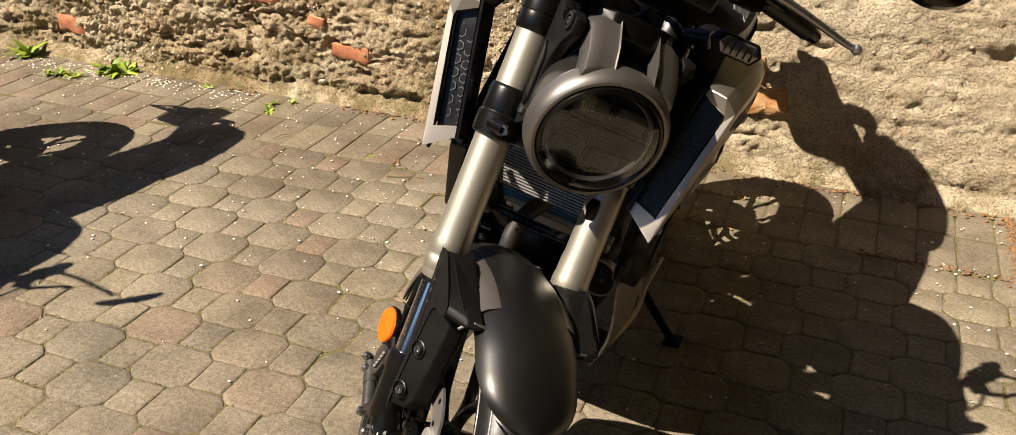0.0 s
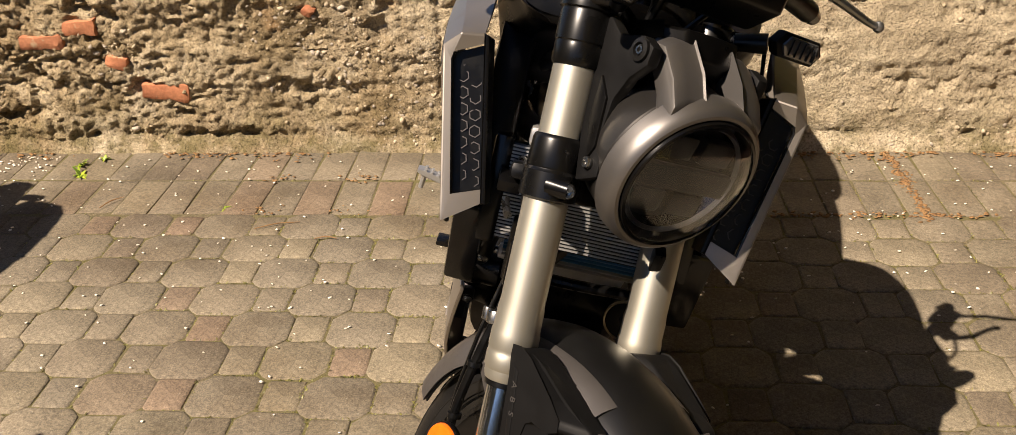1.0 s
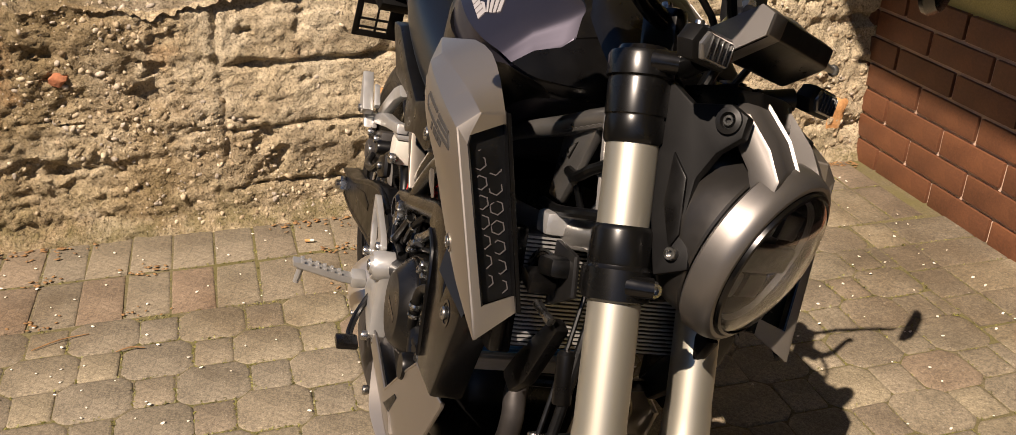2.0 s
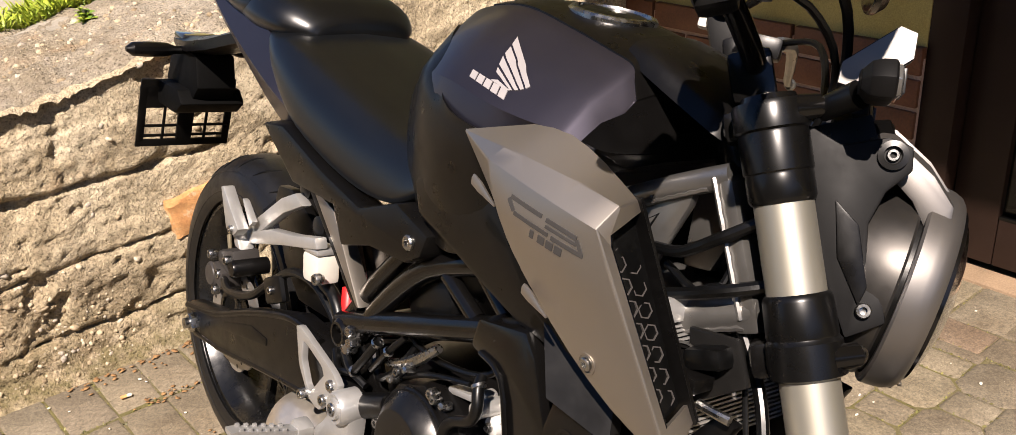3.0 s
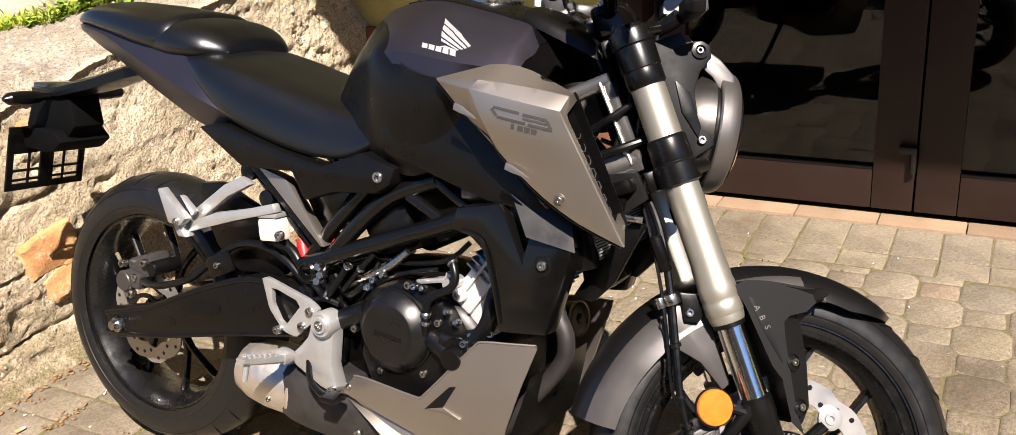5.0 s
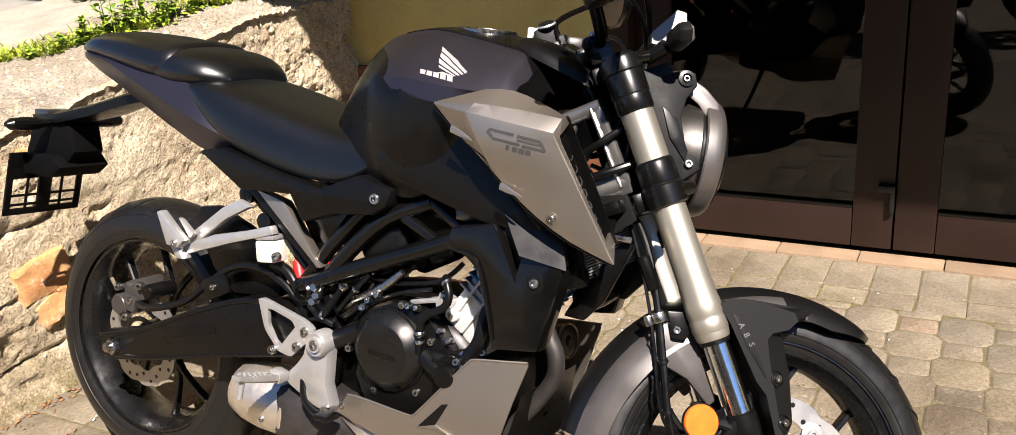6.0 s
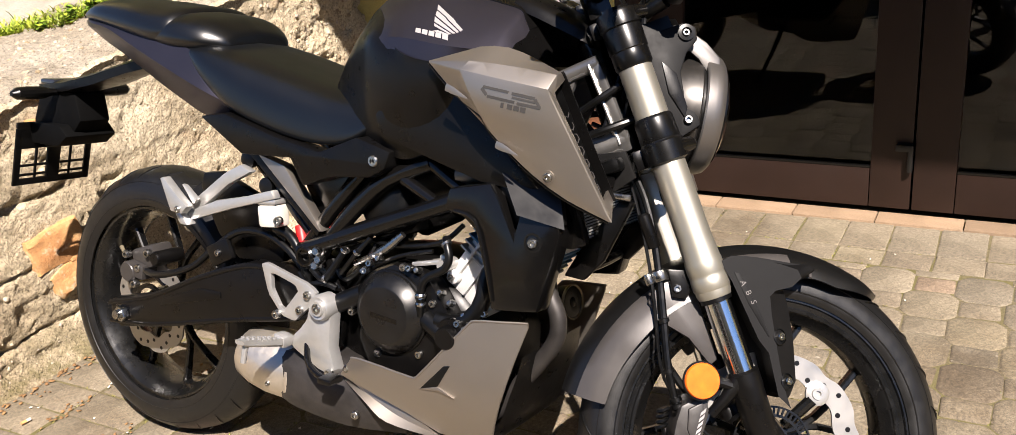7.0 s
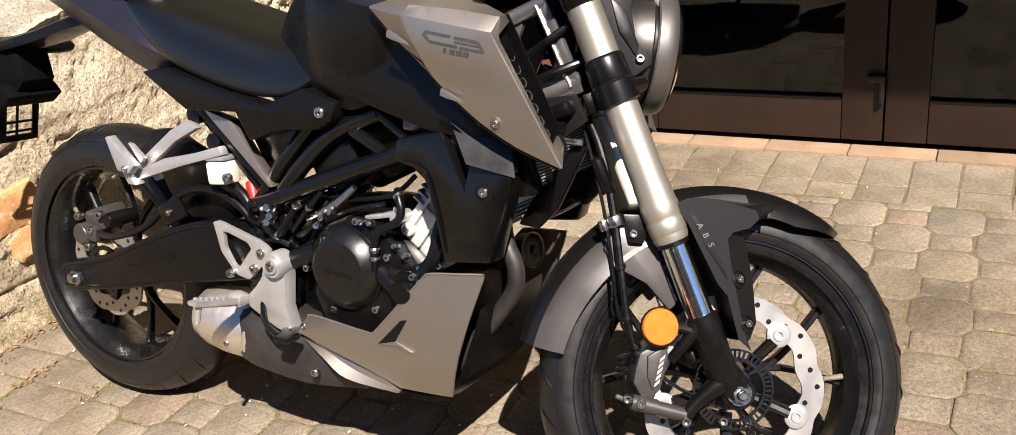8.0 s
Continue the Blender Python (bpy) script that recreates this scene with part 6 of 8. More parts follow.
def build_tail_tidy(b):
    tl = thing_part("plate_carrier", b)
    s = -0.040
    part("tail_arm", skin([[(x, s + w * q[0], z + h * q[1]) for q in ((-1, -0.6), (-1, 0.5), (-0.5, 1), (0.5, 1), (1, 0.5), (1, -0.6), (0, -1))] for x, z, w, h in ((0.06, 0.850, 0.030, 0.018), (-0.05, 0.826, 0.040, 0.018), (-0.15, 0.797, 0.050, 0.018), (-0.25, 0.776, 0.052, 0.018), (-0.33, 0.770, 0.040, 0.014), (-0.36, 0.772, 0.034, 0.008))]), PLASTIC, tl, "black tail arm")
    part("tail_lamp", turned(box((0.05, 0.075, 0.016), None, 0.005), pose(-0.325, s, 0.782)), DARKGLASS, tl)
    for sd in (-1, 1):
        part("rear_indicator", skin([[(x0, s + sd * y, z0 + r * 0) for x0, z0 in ((-0.285 + r * math.cos(a), 0.762 + r * 0.85 * math.sin(a)) for a in (2 * math.pi * i / 12 for i in range(12)))] for y, r in ((0.035, 0.009), (0.06, 0.010), (0.075, 0.016), (0.11, 0.018), (0.14, 0.016), (0.152, 0.006))]), PLASTIC, tl, "black stalk indicator")
    drop = [(-0.300, 0.770), (-0.225, 0.762), (-0.210, 0.700), (-0.265, 0.640), (-0.345, 0.630), (-0.380, 0.690), (-0.350, 0.760)]
    part("drop_bracket", slab(drop, s - 0.040, s + 0.040, 0.006), SHADE_BLACK, tl, "black drop bracket")
    part("bracket_wing", slab([(-0.36, 0.690), (-0.25, 0.690), (-0.225, 0.665), (-0.26, 0.640), (-0.355, 0.642)], s - 0.066, s + 0.066, 0.006), SHADE_BLACK, tl)
    m = pose(-0.373, s, 0.608, 0, 14, 0)
    bars = [((0.006, 0.20, 0.014), (0, 0, 0.078)), ((0.006, 0.034, 0.030), (0, 0.080, 0.060)), ((0.006, 0.034, 0.030), (0, -0.080, 0.060)), ((0.006, 0.20, 0.016), (0, 0, -0.062)), ((0.006, 0.016, 0.14), (0, 0.092, 0)), ((0.006, 0.016, 0.14), (0, -0.092, 0)), ((0.006, 0.20, 0.05), (0, 0, 0.045)), ((0.005, 0.18, 0.006), (0, 0, -0.022)), ((0.005, 0.006, 0.09), (0, 0.045, -0.02)), ((0.005, 0.006, 0.09), (0, -0.045, -0.02)), ((0.007, 0.034, 0.09), (0, 0.0, -0.02)), ((0.005, 0.18, 0.006), (0, 0, -0.045))]
    part("plate_frame", turned(merge(*[turned(box(sz, None, 0.002), Matrix.Translation(at)) for sz, at in bars]), m), PLASTIC, tl, "empty black plate frame with a grid")


def build_shrouds(b):
    for side in (1, -1):
        sh = thing_part("radiator_shroud", b)
        y = side
        P = dict(A=(0.8364, -0.2080, 0.8793), H=(0.972, -0.180, 0.904), C=(1.059, -0.180, 0.870), E=(1.155, -0.1865, 0.657), I=(1.135, -0.142, 0.682),
                 B=(0.914, -0.2337, 0.870), B2=(0.924, -0.2250, 0.8835), D=(1.062, -0.2280, 0.8480), D2=(1.066, -0.2080, 0.8690), N=(0.8811, -0.2060, 0.8361), M=(0.962, -0.2185, 0.777))
        p = {k: Vector((q[0], q[1] * y, q[2])) for k, q in P.items()}
        down, across = p["E"] - p["D"], p["C"] - p["D"]
        p["U"] = p["C"] + down * 0.050
        p["V"] = p["D"] + across * 0.26 + down * 0.055
        p["W"] = p["D"] + across * 0.20 + down * 0.095
        p["X"] = p["E"].lerp(p["I"], 0.24) - down * 0.13
        p["Y"] = p["I"] - down * 0.08
        # the flank bulges a little between its two edges; the facet behind it turns to the rear
        mirror_y = lambda pts: [Vector((q[0], q[1] * y, q[2])) for q in pts]
        left = spline(mirror_y([P["B"], (0.931, -0.2365, 0.838), (0.949, -0.2290, 0.803), P["M"], (0.989, -0.2125, 0.751), (1.030, -0.2045, 0.7165), (1.085, -0.1965, 0.6835), (1.150, -0.1870, 0.6575)]), 2)
        rows_n, cols_n = len(left), 7
        right = [p["D"].lerp(p["E"], i / (rows_n - 1)) for i in range(rows_n)]
        bm = bmesh.new()
        grid = []
        for i, (a, c) in enumerate(zip(left, right)):
            t = i / (rows_n - 1)
            line = []
            for k in range(cols_n):
                u = k / (cols_n - 1)
                q = a.lerp(c, u)
                q.y += y * -0.0075 * 4 * u * (1 - u) * (1 - t) ** 0.7 * min(1, 0.35 + 3 * t)
                line.append(bm.verts.new(q))
            grid.append(line)
        for a, c in zip(grid, grid[1:]):
            for k in range(cols_n - 1):
                bm.faces.new((a[k], a[k + 1], c[k + 1], c[k]))
        v = {k: bm.verts.new(p[k]) for k in ("A", "H", "C", "B2", "D2", "N", "I", "U", "V", "W", "X", "Y")}
        top = grid[0]
        upper = [v["B2"]] + [bm.verts.new(p["B2"].lerp(p["D2"], k / (cols_n - 1)) + Vector((0, 0.002 * y, 0.0015)) * 4 * (k / (cols_n - 1)) * (1 - k / (cols_n - 1))) for k in range(1, cols_n - 1)] + [v["D2"]]
        for k in range(cols_n - 1):
            bm.faces.new((top[k], top[k + 1], upper[k + 1], upper[k]))
        ridge = spline([p["A"], p["A"].lerp(p["H"], 0.45) + Vector((0, 0, 0.010)), p["H"], p["C"]], 3)
        low = [v["A"]] + upper
        span = lambda q: (q.co.x - p["A"].x) / (p["D2"].x - p["A"].x)
        at = lambda t: ridge[0].lerp(ridge[-1], t) if t in (0, 1) else next(a.lerp(c, ((p["C"].x - p["A"].x) * t + p["A"].x - a.x) / max(1e-6, c.x - a.x)) for a, c in zip(ridge, ridge[1:]) if c.x >= p["A"].x + (p["C"].x - p["A"].x) * t - 1e-9)
        crest = [v["A"]] + [bm.verts.new(at(span(q))) for q in low[1:-1]] + [v["C"]]
        bm.faces.new((crest[0], crest[1], low[1]))
        for i in range(1, len(low) - 1):
            bm.faces.new((crest[i], crest[i + 1], low[i + 1], low[i]))
        bm.faces.new((v["A"], v["B2"], top[0]))
        side_edge = [row[0] for row in grid[:7]]
        bm.faces.new((v["A"], side_edge[0], side_edge[1], side_edge[2], v["N"]))
        bm.faces.new((v["N"], side_edge[2], side_edge[3], side_edge[4], side_edge[5], side_edge[6]))
        D, E = grid[0][-1], grid[-1][-1]
        for keys in ((v["C"], v["U"], v["V"], v["D2"]), (v["D2"], v["V"], v["W"], D), (D, v["W"], v["X"], E, *[row[-1] for row in reversed(grid[1:-1])]), (E, v["X"], v["Y"], v["I"])):
            bm.faces.new(keys)
        bmesh.ops.recalc_face_normals(bm, faces=bm.faces)
        bm.normal_update()
        outer = grid[3][3].link_faces[0]
        if outer.normal.y * y > 0:
            bmesh.ops.reverse_faces(bm, faces=bm.faces)
        front = [e for e in bm.edges if len(e.link_faces) == 2 and e.calc_face_angle(0) > 0.42]
        bmesh.ops.bevel(bm, geom=front, offset=0.0022, segments=2, affect="EDGES", profile=0.6)
        bmesh.ops.solidify(bm, geom=bm.faces[:], thickness=0.004)
        part("shroud_panel", bm, SHROUD, sh, "grey metallic radiator shroud", 14)
        # black duct sunk behind the rim, with a comb of hexagons on its floor
        n = down.cross(across).normalized()
        n = n if n.x > 0 else -n
        loop = [p[k] for k in ("U", "V", "W", "X", "Y")]
        part("vent_duct", skin([[q + n * d for q in loop] for d in (-0.012, -0.022, -0.026)]), RUBBER_AND_SHADE, sh, "black honeycomb vent")
        part("vent_lip", tube([p["V"] - n * 0.002, p["W"] - n * 0.002, p["X"] - n * 0.002], 0.0022, 8, 1), GLOSS, sh)
        for i in range(8):
            for k in range(2):
                t = (i + 0.5 + 0.5 * k) / 8.6
                c = p["V"].lerp(p["X"], t).lerp(p["U"].lerp(p["Y"], t), 0.26 + 0.42 * k) - n * 0.001
                part("vent_cell", lathe([(0.0082, -0.002), (0.0082, 0.002), (0.0068, 0.002), (0.0068, -0.002)], c - n * 0.014, n, 6, True), SIDEGREY, sh)
        wall = [p["C"] + n * 0.003, p["I"] + n * 0.003, p["I"] - n * 0.036, p["C"] - n * 0.040]
        inward = Vector((0, 0.006 * y, 0))
        part("inner_duct", bevelled(skin([wall, [q + inward for q in wall]]), 0.0015), PLASTIC, sh, "black inner duct wall")
        # dark printed marks: outlined model figures as plain shapes
        flank = (p["D"] - p["B"]).cross(p["E"] - p["B"]).normalized()
        flank = flank if flank.y * y < 0 else -flank
        lines = [[left[i].lerp(right[i], k / 6) + Vector((0, y * -0.0075 * 4 * (k / 6) * (1 - k / 6) * (1 - i / (rows_n - 1)) ** 0.7 * min(1, 0.35 + 3 * i / (rows_n - 1)), 0)) for k in range(7)] for i in range(rows_n)]
        from mathutils.bvhtree import BVHTree
        flat = [q for line in lines for q in line]
        tree = BVHTree.FromPolygons(flat, [(i * 7 + k, i * 7 + k + 1, i * 7 + k + 8, i * 7 + k + 7) for i in range(rows_n - 1) for k in range(6)])

        def onto(x, z, lift):
            hit, _, _, _ = tree.ray_cast(Vector((x, -0.5 * y, z)), Vector((0, y, 0)))
            if hit is None:
                hit = tree.find_nearest(Vector((x, -0.2 * y, z)))[0]
            return hit + flank * lift

        part("shroud_bolt", bolt(onto(1.056, 0.717, 0.001), flank, 0.0068, 0.003), STEEL, sh)
        part("bolt_cup", lathe([(0.0110, -0.001), (0.0110, 0.0012), (0.0090, 0.0012), (0.0090, -0.001)], onto(1.056, 0.717, 0.0), flank, 24, True), SHROUD, sh)
        for at_x, at_y, at_z, r, w in ((0.904, -0.2285, 0.8350, 18, 0.022), (0.993, -0.2235, 0.7545, 16, 0.021)):
            wedge = skin([[Vector((u * w, 0.004 * q, k * 0.0058)) for q, k in ((-0.3, 0.2), (0, 1), (1, 0.6), (1, -0.8), (0, -1))] for u in (-1, -0.4)] + [[Vector((w, 0.002 + 0.002 * q, -0.002 + k * 0.001)) for q, k in ((-0.3, 0.2), (0, 1), (1, 0.6), (1, -0.8), (0, -1))]])
            wedge = turned(wedge, pose(at_x, at_y, at_z, 0, r, -6))
            part("edge_clip", wedge if y > 0 else turned(wedge, Matrix.Diagonal((1, -1, 1, 1))), SHROUD, sh, "bright edge clip")
        # a black tube stands for the shade in the gap along the rear edge
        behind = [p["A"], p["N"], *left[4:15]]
        part("edge_gap_shade", tube([q + Vector((-0.0035, 0.008 * y, -0.0025)) for q in behind], 0.0030, 8, 2), RUBBER_AND_SHADE, sh, "black tube drawn as the shade behind the shroud's edge")
        # strokes of (start, end, offset of both ends across, width), along the mark's own slant
        def stroke(a0, c0, a1, c1, w):
            ax0 = (0.954 + 0.092 * a0 + 0.010 * c0, 0.8475 - 0.0135 * a0 - 0.028 * c0)
            ax1 = (0.954 + 0.092 * a1 + 0.010 * c1, 0.8475 - 0.0135 * a1 - 0.028 * c1)
            d = Vector((ax1[0] - ax0[0], ax1[1] - ax0[1])).normalized()
            nrm = Vector((-d.y, d.x)) * w / 2
            rings = []
            for f in (0, 0.5, 1):
                cx, cz = ax0[0] + (ax1[0] - ax0[0]) * f, ax0[1] + (ax1[1] - ax0[1]) * f
                rings.append([onto(cx + nrm.x, cz + nrm.y, 0.0008), onto(cx - nrm.x, cz - nrm.y, 0.0008), onto(cx - nrm.x, cz - nrm.y, -0.002), onto(cx + nrm.x, cz + nrm.y, -0.002)])
            part("mark_stroke", skin(rings), DECAL, sh, "dark printed stroke")

        for q in ((0.04, 0.0, 0.50, 0.0, 0.004), (0.0, 0.10, 0.06, 0.42, 0.005), (0.06, 0.48, 0.56, 0.48, 0.004), (0.56, 0.02, 0.96, 0.02, 0.004), (0.54, 0.24, 0.94, 0.24, 0.003), (0.60, 0.50, 1.0, 0.50, 0.004), (0.96, 0.06, 0.99, 0.46, 0.004)):
            stroke(*q)
        for k, w in enumerate((0.05, 0.09, 0.09, 0.09)):
            stroke(0.28 + 0.115 * k, 0.80, 0.28 + 0.115 * k + w, 0.80, 0.0075)


def build_radiator(b):
    rd = thing_part("radiator", b)
    m = pose(1.055, 0, 0.668, 0, -16, 0)
    part("core", turned(box((0.022, 0.235, 0.13), None, 0.002), m), BRACKET, rd)
    for i in range(27):
        part("fin", turned(box((0.026, 0.236, 0.0022), None, 0), m @ Matrix.Translation((0.001, 0, -0.061 + 0.0047 * i))), ALU, rd)
    for s in (-1, 1):
        part("side_tank", turned(box((0.034, 0.026, 0.145), None, 0.006), m @ Matrix.Translation((0, 0.13 * s, 0))), GLOSS, rd)
    part("header_tank", turned(box((0.036, 0.20, 0.026), None, 0.006), m @ Matrix.Translation((0, 0, 0.078))), ALU, rd, "bare alloy header tank")
    part("cap_plate", slab([(1.072, 0.742), (1.130, 0.752), (1.150, 0.712), (1.090, 0.668)], -0.094, -0.086, 0.004), BRACKET, rd, "folded grey bracket")
    part("filler_neck", lathe([(0.014, -0.02), (0.020, -0.018), (0.020, 0.006), (0.015, 0.008), (0.014, 0.004), (0.0005, 0.004)], (1.078, -0.098, 0.706), (0.25, -1, 0.35), 24), GLOSS, rd)
    part("neck_ring", lathe([(0.019, 0.006), (0.0215, 0.007), (0.0215, 0.010), (0.019, 0.010)], (1.078, -0.098, 0.706), (0.25, -1, 0.35), 24, True), STEEL, rd)
    part("sensor_box", turned(box((0.034, 0.03, 0.016), None, 0.003), pose(1.100, -0.112, 0.704, 0, 2, 0)), PLASTIC, rd, "black sensor box")
    part("sensor_plug", tube([(1.114, -0.112, 0.684), (1.130, -0.110, 0.683), (1.148, -0.106, 0.682)], [0.0055, 0.0048, 0.0055], 10, 2), STEEL, rd, "bright cable plug")
    part("rubber_block", turned(box((0.045, 0.03, 0.022), None, 0.008), pose(1.108, -0.100, 0.726, 0, -22, 0)), RUBBER_AND_SHADE, rd)
    for s in (-1, 1):
        part("lower_guard", slab([(1.125, 0.674), (1.150, 0.673), (1.103, 0.573), (1.069, 0.536), (1.033, 0.539), (1.059, 0.584)], 0.098 * s, 0.082 * s, 0.005), PLASTIC, rd)
    part("guard_bar", tube([(1.052, -0.09, 0.545), (1.062, 0.0, 0.548), (1.052, 0.09, 0.545)], 0.008, 10, 3), PLASTIC, rd)


def build_frame(b):
    fr = thing_part("frame", b)
    for side in (-1, 1):
        y = side
        part("head_plate", slab([(1.044, 0.888), (1.066, 0.882), (1.130, 0.752), (1.104, 0.741)], 0.064 * y, 0.040 * y, 0.005), FRAMEMET, fr, "gloss graphite head plate")
        part("upper_spar", tube([(1.058, 0.052 * y, 0.884), (0.998, 0.060 * y, 0.856), (0.941, 0.068 * y, 0.826), (0.86, 0.095 * y, 0.785), (0.79, 0.115 * y, 0.735)], 0.0125, 14, 3), FRAMEMET, fr, "round graphite frame tube")
        part("gusset", slab([(0.935, 0.826), (1.024, 0.862), (1.020, 0.842), (0.975, 0.742), (0.935, 0.736)], 0.062 * y, 0.050 * y, 0.004), FRAMEMET, fr, "pressed graphite gusset plate")
        # recess and hole are black pieces on the plate, their shade drawn in
        part("gusset_recess_shade", slab([(0.950, 0.799), (0.986, 0.826), (0.972, 0.797)], 0.0632 * y, 0.055 * y, 0.002), RUBBER_AND_SHADE, fr)
        part("gusset_face", slab([(0.954, 0.801), (0.982, 0.821), (0.970, 0.799)], 0.0642 * y, 0.056 * y, 0.001), FRAMEMET, fr)
        part("gusset_hole_shade", lathe([(0.0032, -0.001), (0.0032, 0.0012), (0.0005, 0.0012)], (0.968, 0.0640 * y, 0.806), (0, y, 0), 12), RUBBER_AND_SHADE, fr)
        part("spar_tube", tube([(1.118, 0.045 * y, 0.768), (1.05, 0.060 * y, 0.740), (0.985, 0.075 * y, 0.712), (0.90, 0.105 * y, 0.695), (0.84, 0.120 * y, 0.69)], 0.0185, 18, 3), FRAMEMET, fr, "round graphite frame tube")
        for a, c in (((0.995, 0.079 * y, 0.700), (1.112, 0.062 * y, 0.750)), ((1.046, 0.0655 * y, 0.879), (1.108, 0.0655 * y, 0.758)), ((0.944, 0.073 * y, 0.818), (1.040, 0.063 * y, 0.866))):
            bead = [Vector(a).lerp(Vector(c), i / 16) + Vector((0, 0, 0.0012 * (i % 2))) for i in range(17)]
            part("weld", tube(bead, [0.0026 + 0.0006 * (i % 2) for i in range(17)], 6, 1), FRAMEMET, fr)
        part("loom_hose", tube([(0.99, 0.066 * y, 0.790), (1.03, 0.072 * y, 0.800), (1.07, 0.074 * y, 0.826), (1.10, 0.060 * y, 0.850)], 0.0062, 10, 4), RUBBER_AND_SHADE, fr)
        part("loom_hose", tube([(0.975, 0.080 * y, 0.742), (1.03, 0.084 * y, 0.757), (1.09, 0.080 * y, 0.782), (1.13, 0.055 * y, 0.80)], 0.0066, 10, 4), RUBBER_AND_SHADE, fr)
        part("loom_hose", tube([(1.00, 0.055 * y, 0.775), (1.06, 0.060 * y, 0.762), (1.10, 0.05 * y, 0.80)], 0.0042, 8, 4), RUBBER_AND_SHADE, fr)
        t1 = [(0.500, 0.512), (0.60, 0.552), (0.75, 0.610), (0.900, 0.668)]
        part("lower_rail", tube([(x, 0.132 * y, z) for x, z in t1], 0.0165, 14, 2), GLOSS, fr, "gloss black frame rail")
        part("diagonal", tube([(0.545, 0.128 * y, 0.515), (0.62, 0.130 * y, 0.600), (0.70, 0.130 * y, 0.668), (0.79, 0.125 * y, 0.705)], 0.0155, 12, 3), GLOSS, fr)
        part("diagonal", tube([(0.500, 0.120 * y, 0.515), (0.57, 0.122 * y, 0.600), (0.66, 0.122 * y, 0.690)], 0.014, 12, 3), GLOSS, fr)
        part("brace", tube([(0.735, 0.130 * y, 0.672), (0.80, 0.130 * y, 0.640)], 0.011, 12, 1), GLOSS, fr)
        part("brace", tube([(0.79, 0.126 * y, 0.704), (0.865, 0.130 * y, 0.660)], 0.012, 12, 1), GLOSS, fr)
        pl = [(0.995, 0.652), (1.064, 0.637), (1.066, 0.622), (1.030, 0.492), (0.945, 0.482), (0.932, 0.560), (0.918, 0.607), (0.886, 0.632), (0.850, 0.640), (0.858, 0.676), (0.938, 0.693), (0.958, 0.670), (0.984, 0.612)]
        part("frame_plate", slab(pl, 0.178 * y, 0.135 * y, 0.006, 0.015), GLOSS, fr, "black frame cover plate")
        # black slab behind the notch, drawn as the shade in the gap
        part("plate_gap_shade", slab([(0.930, 0.694), (0.965, 0.704), (1.000, 0.650), (0.982, 0.605), (0.95, 0.66)], 0.160 * y, 0.130 * y, 0.003), RUBBER_AND_SHADE, fr)
        part("plate_rib", tube([(0.872, 0.178 * y, 0.640), (0.912, 0.180 * y, 0.628), (0.935, 0.180 * y, 0.560), (0.948, 0.178 * y, 0.500)], 0.0035, 8, 3), GLOSS, fr)
        # same black cover: the sun's sheen on this facet is put in as grey
        part("lit_plate_facet", bevelled(skin([[Vector((x, (w - d) * y, z)) for x, w, z in ((0.962, 0.172, 0.706), (1.051, 0.159, 0.682), (1.068, 0.176, 0.637), (0.998, 0.190, 0.652))] for d in (0.0, 0.02)]), 0.003), BRACKET, fr, "black cover facet, its sun sheen put in as grey")
        part("plate_bolt", bolt((1.019, 0.178 * y, 0.606), (0, y, 0), 0.008, 0.006), STEEL, fr)
        part("bolt_cup", lathe([(0.016, 0.0), (0.016, 0.003), (0.0125, 0.003), (0.012, -0.002)], (1.019, 0.176 * y, 0.606), (0, y, 0), 24, True), GLOSS, fr)
        part("pivot_plate", slab([(0.50, 0.53), (0.56, 0.50), (0.60, 0.42), (0.575, 0.33), (0.525, 0.35), (0.49, 0.44)], 0.122 * y, 0.100 * y, 0.006), GLOSS, fr)
        part("subframe_tube", tube([(0.52, 0.110 * y, 0.53), (0.42, 0.112 * y, 0.63), (0.30, 0.10 * y, 0.72), (0.15, 0.08 * y, 0.80)], 0.013, 12, 4), GLOSS, fr)
        part("engine_mount", lathe([(0.019, -0.03), (0.022, -0.024), (0.022, 0.02), (0.018, 0.024), (0.014, 0.024), (0.013, 0.006), (0.0005, 0.005)], (0.520, 0.128 * y, 0.505), (0, y, 0), 24), GLOSS, fr)
        for q in ((0.548, 0.146 * y, 0.520), (0.553, 0.146 * y, 0.505), (0.545, 0.146 * y, 0.492)):
            part("mount_nut", lathe([(0.009, -0.01), (0.009, 0.004), (0.007, 0.007), (0.0005, 0.007)], q, (0.1, y, 0.1), 6), STEEL, fr, "bright mount nut")
    part("head_tube", tube([hf(0.79, 0), hf(1.0, 0)], 0.034, 24, 1), GLOSS, fr)


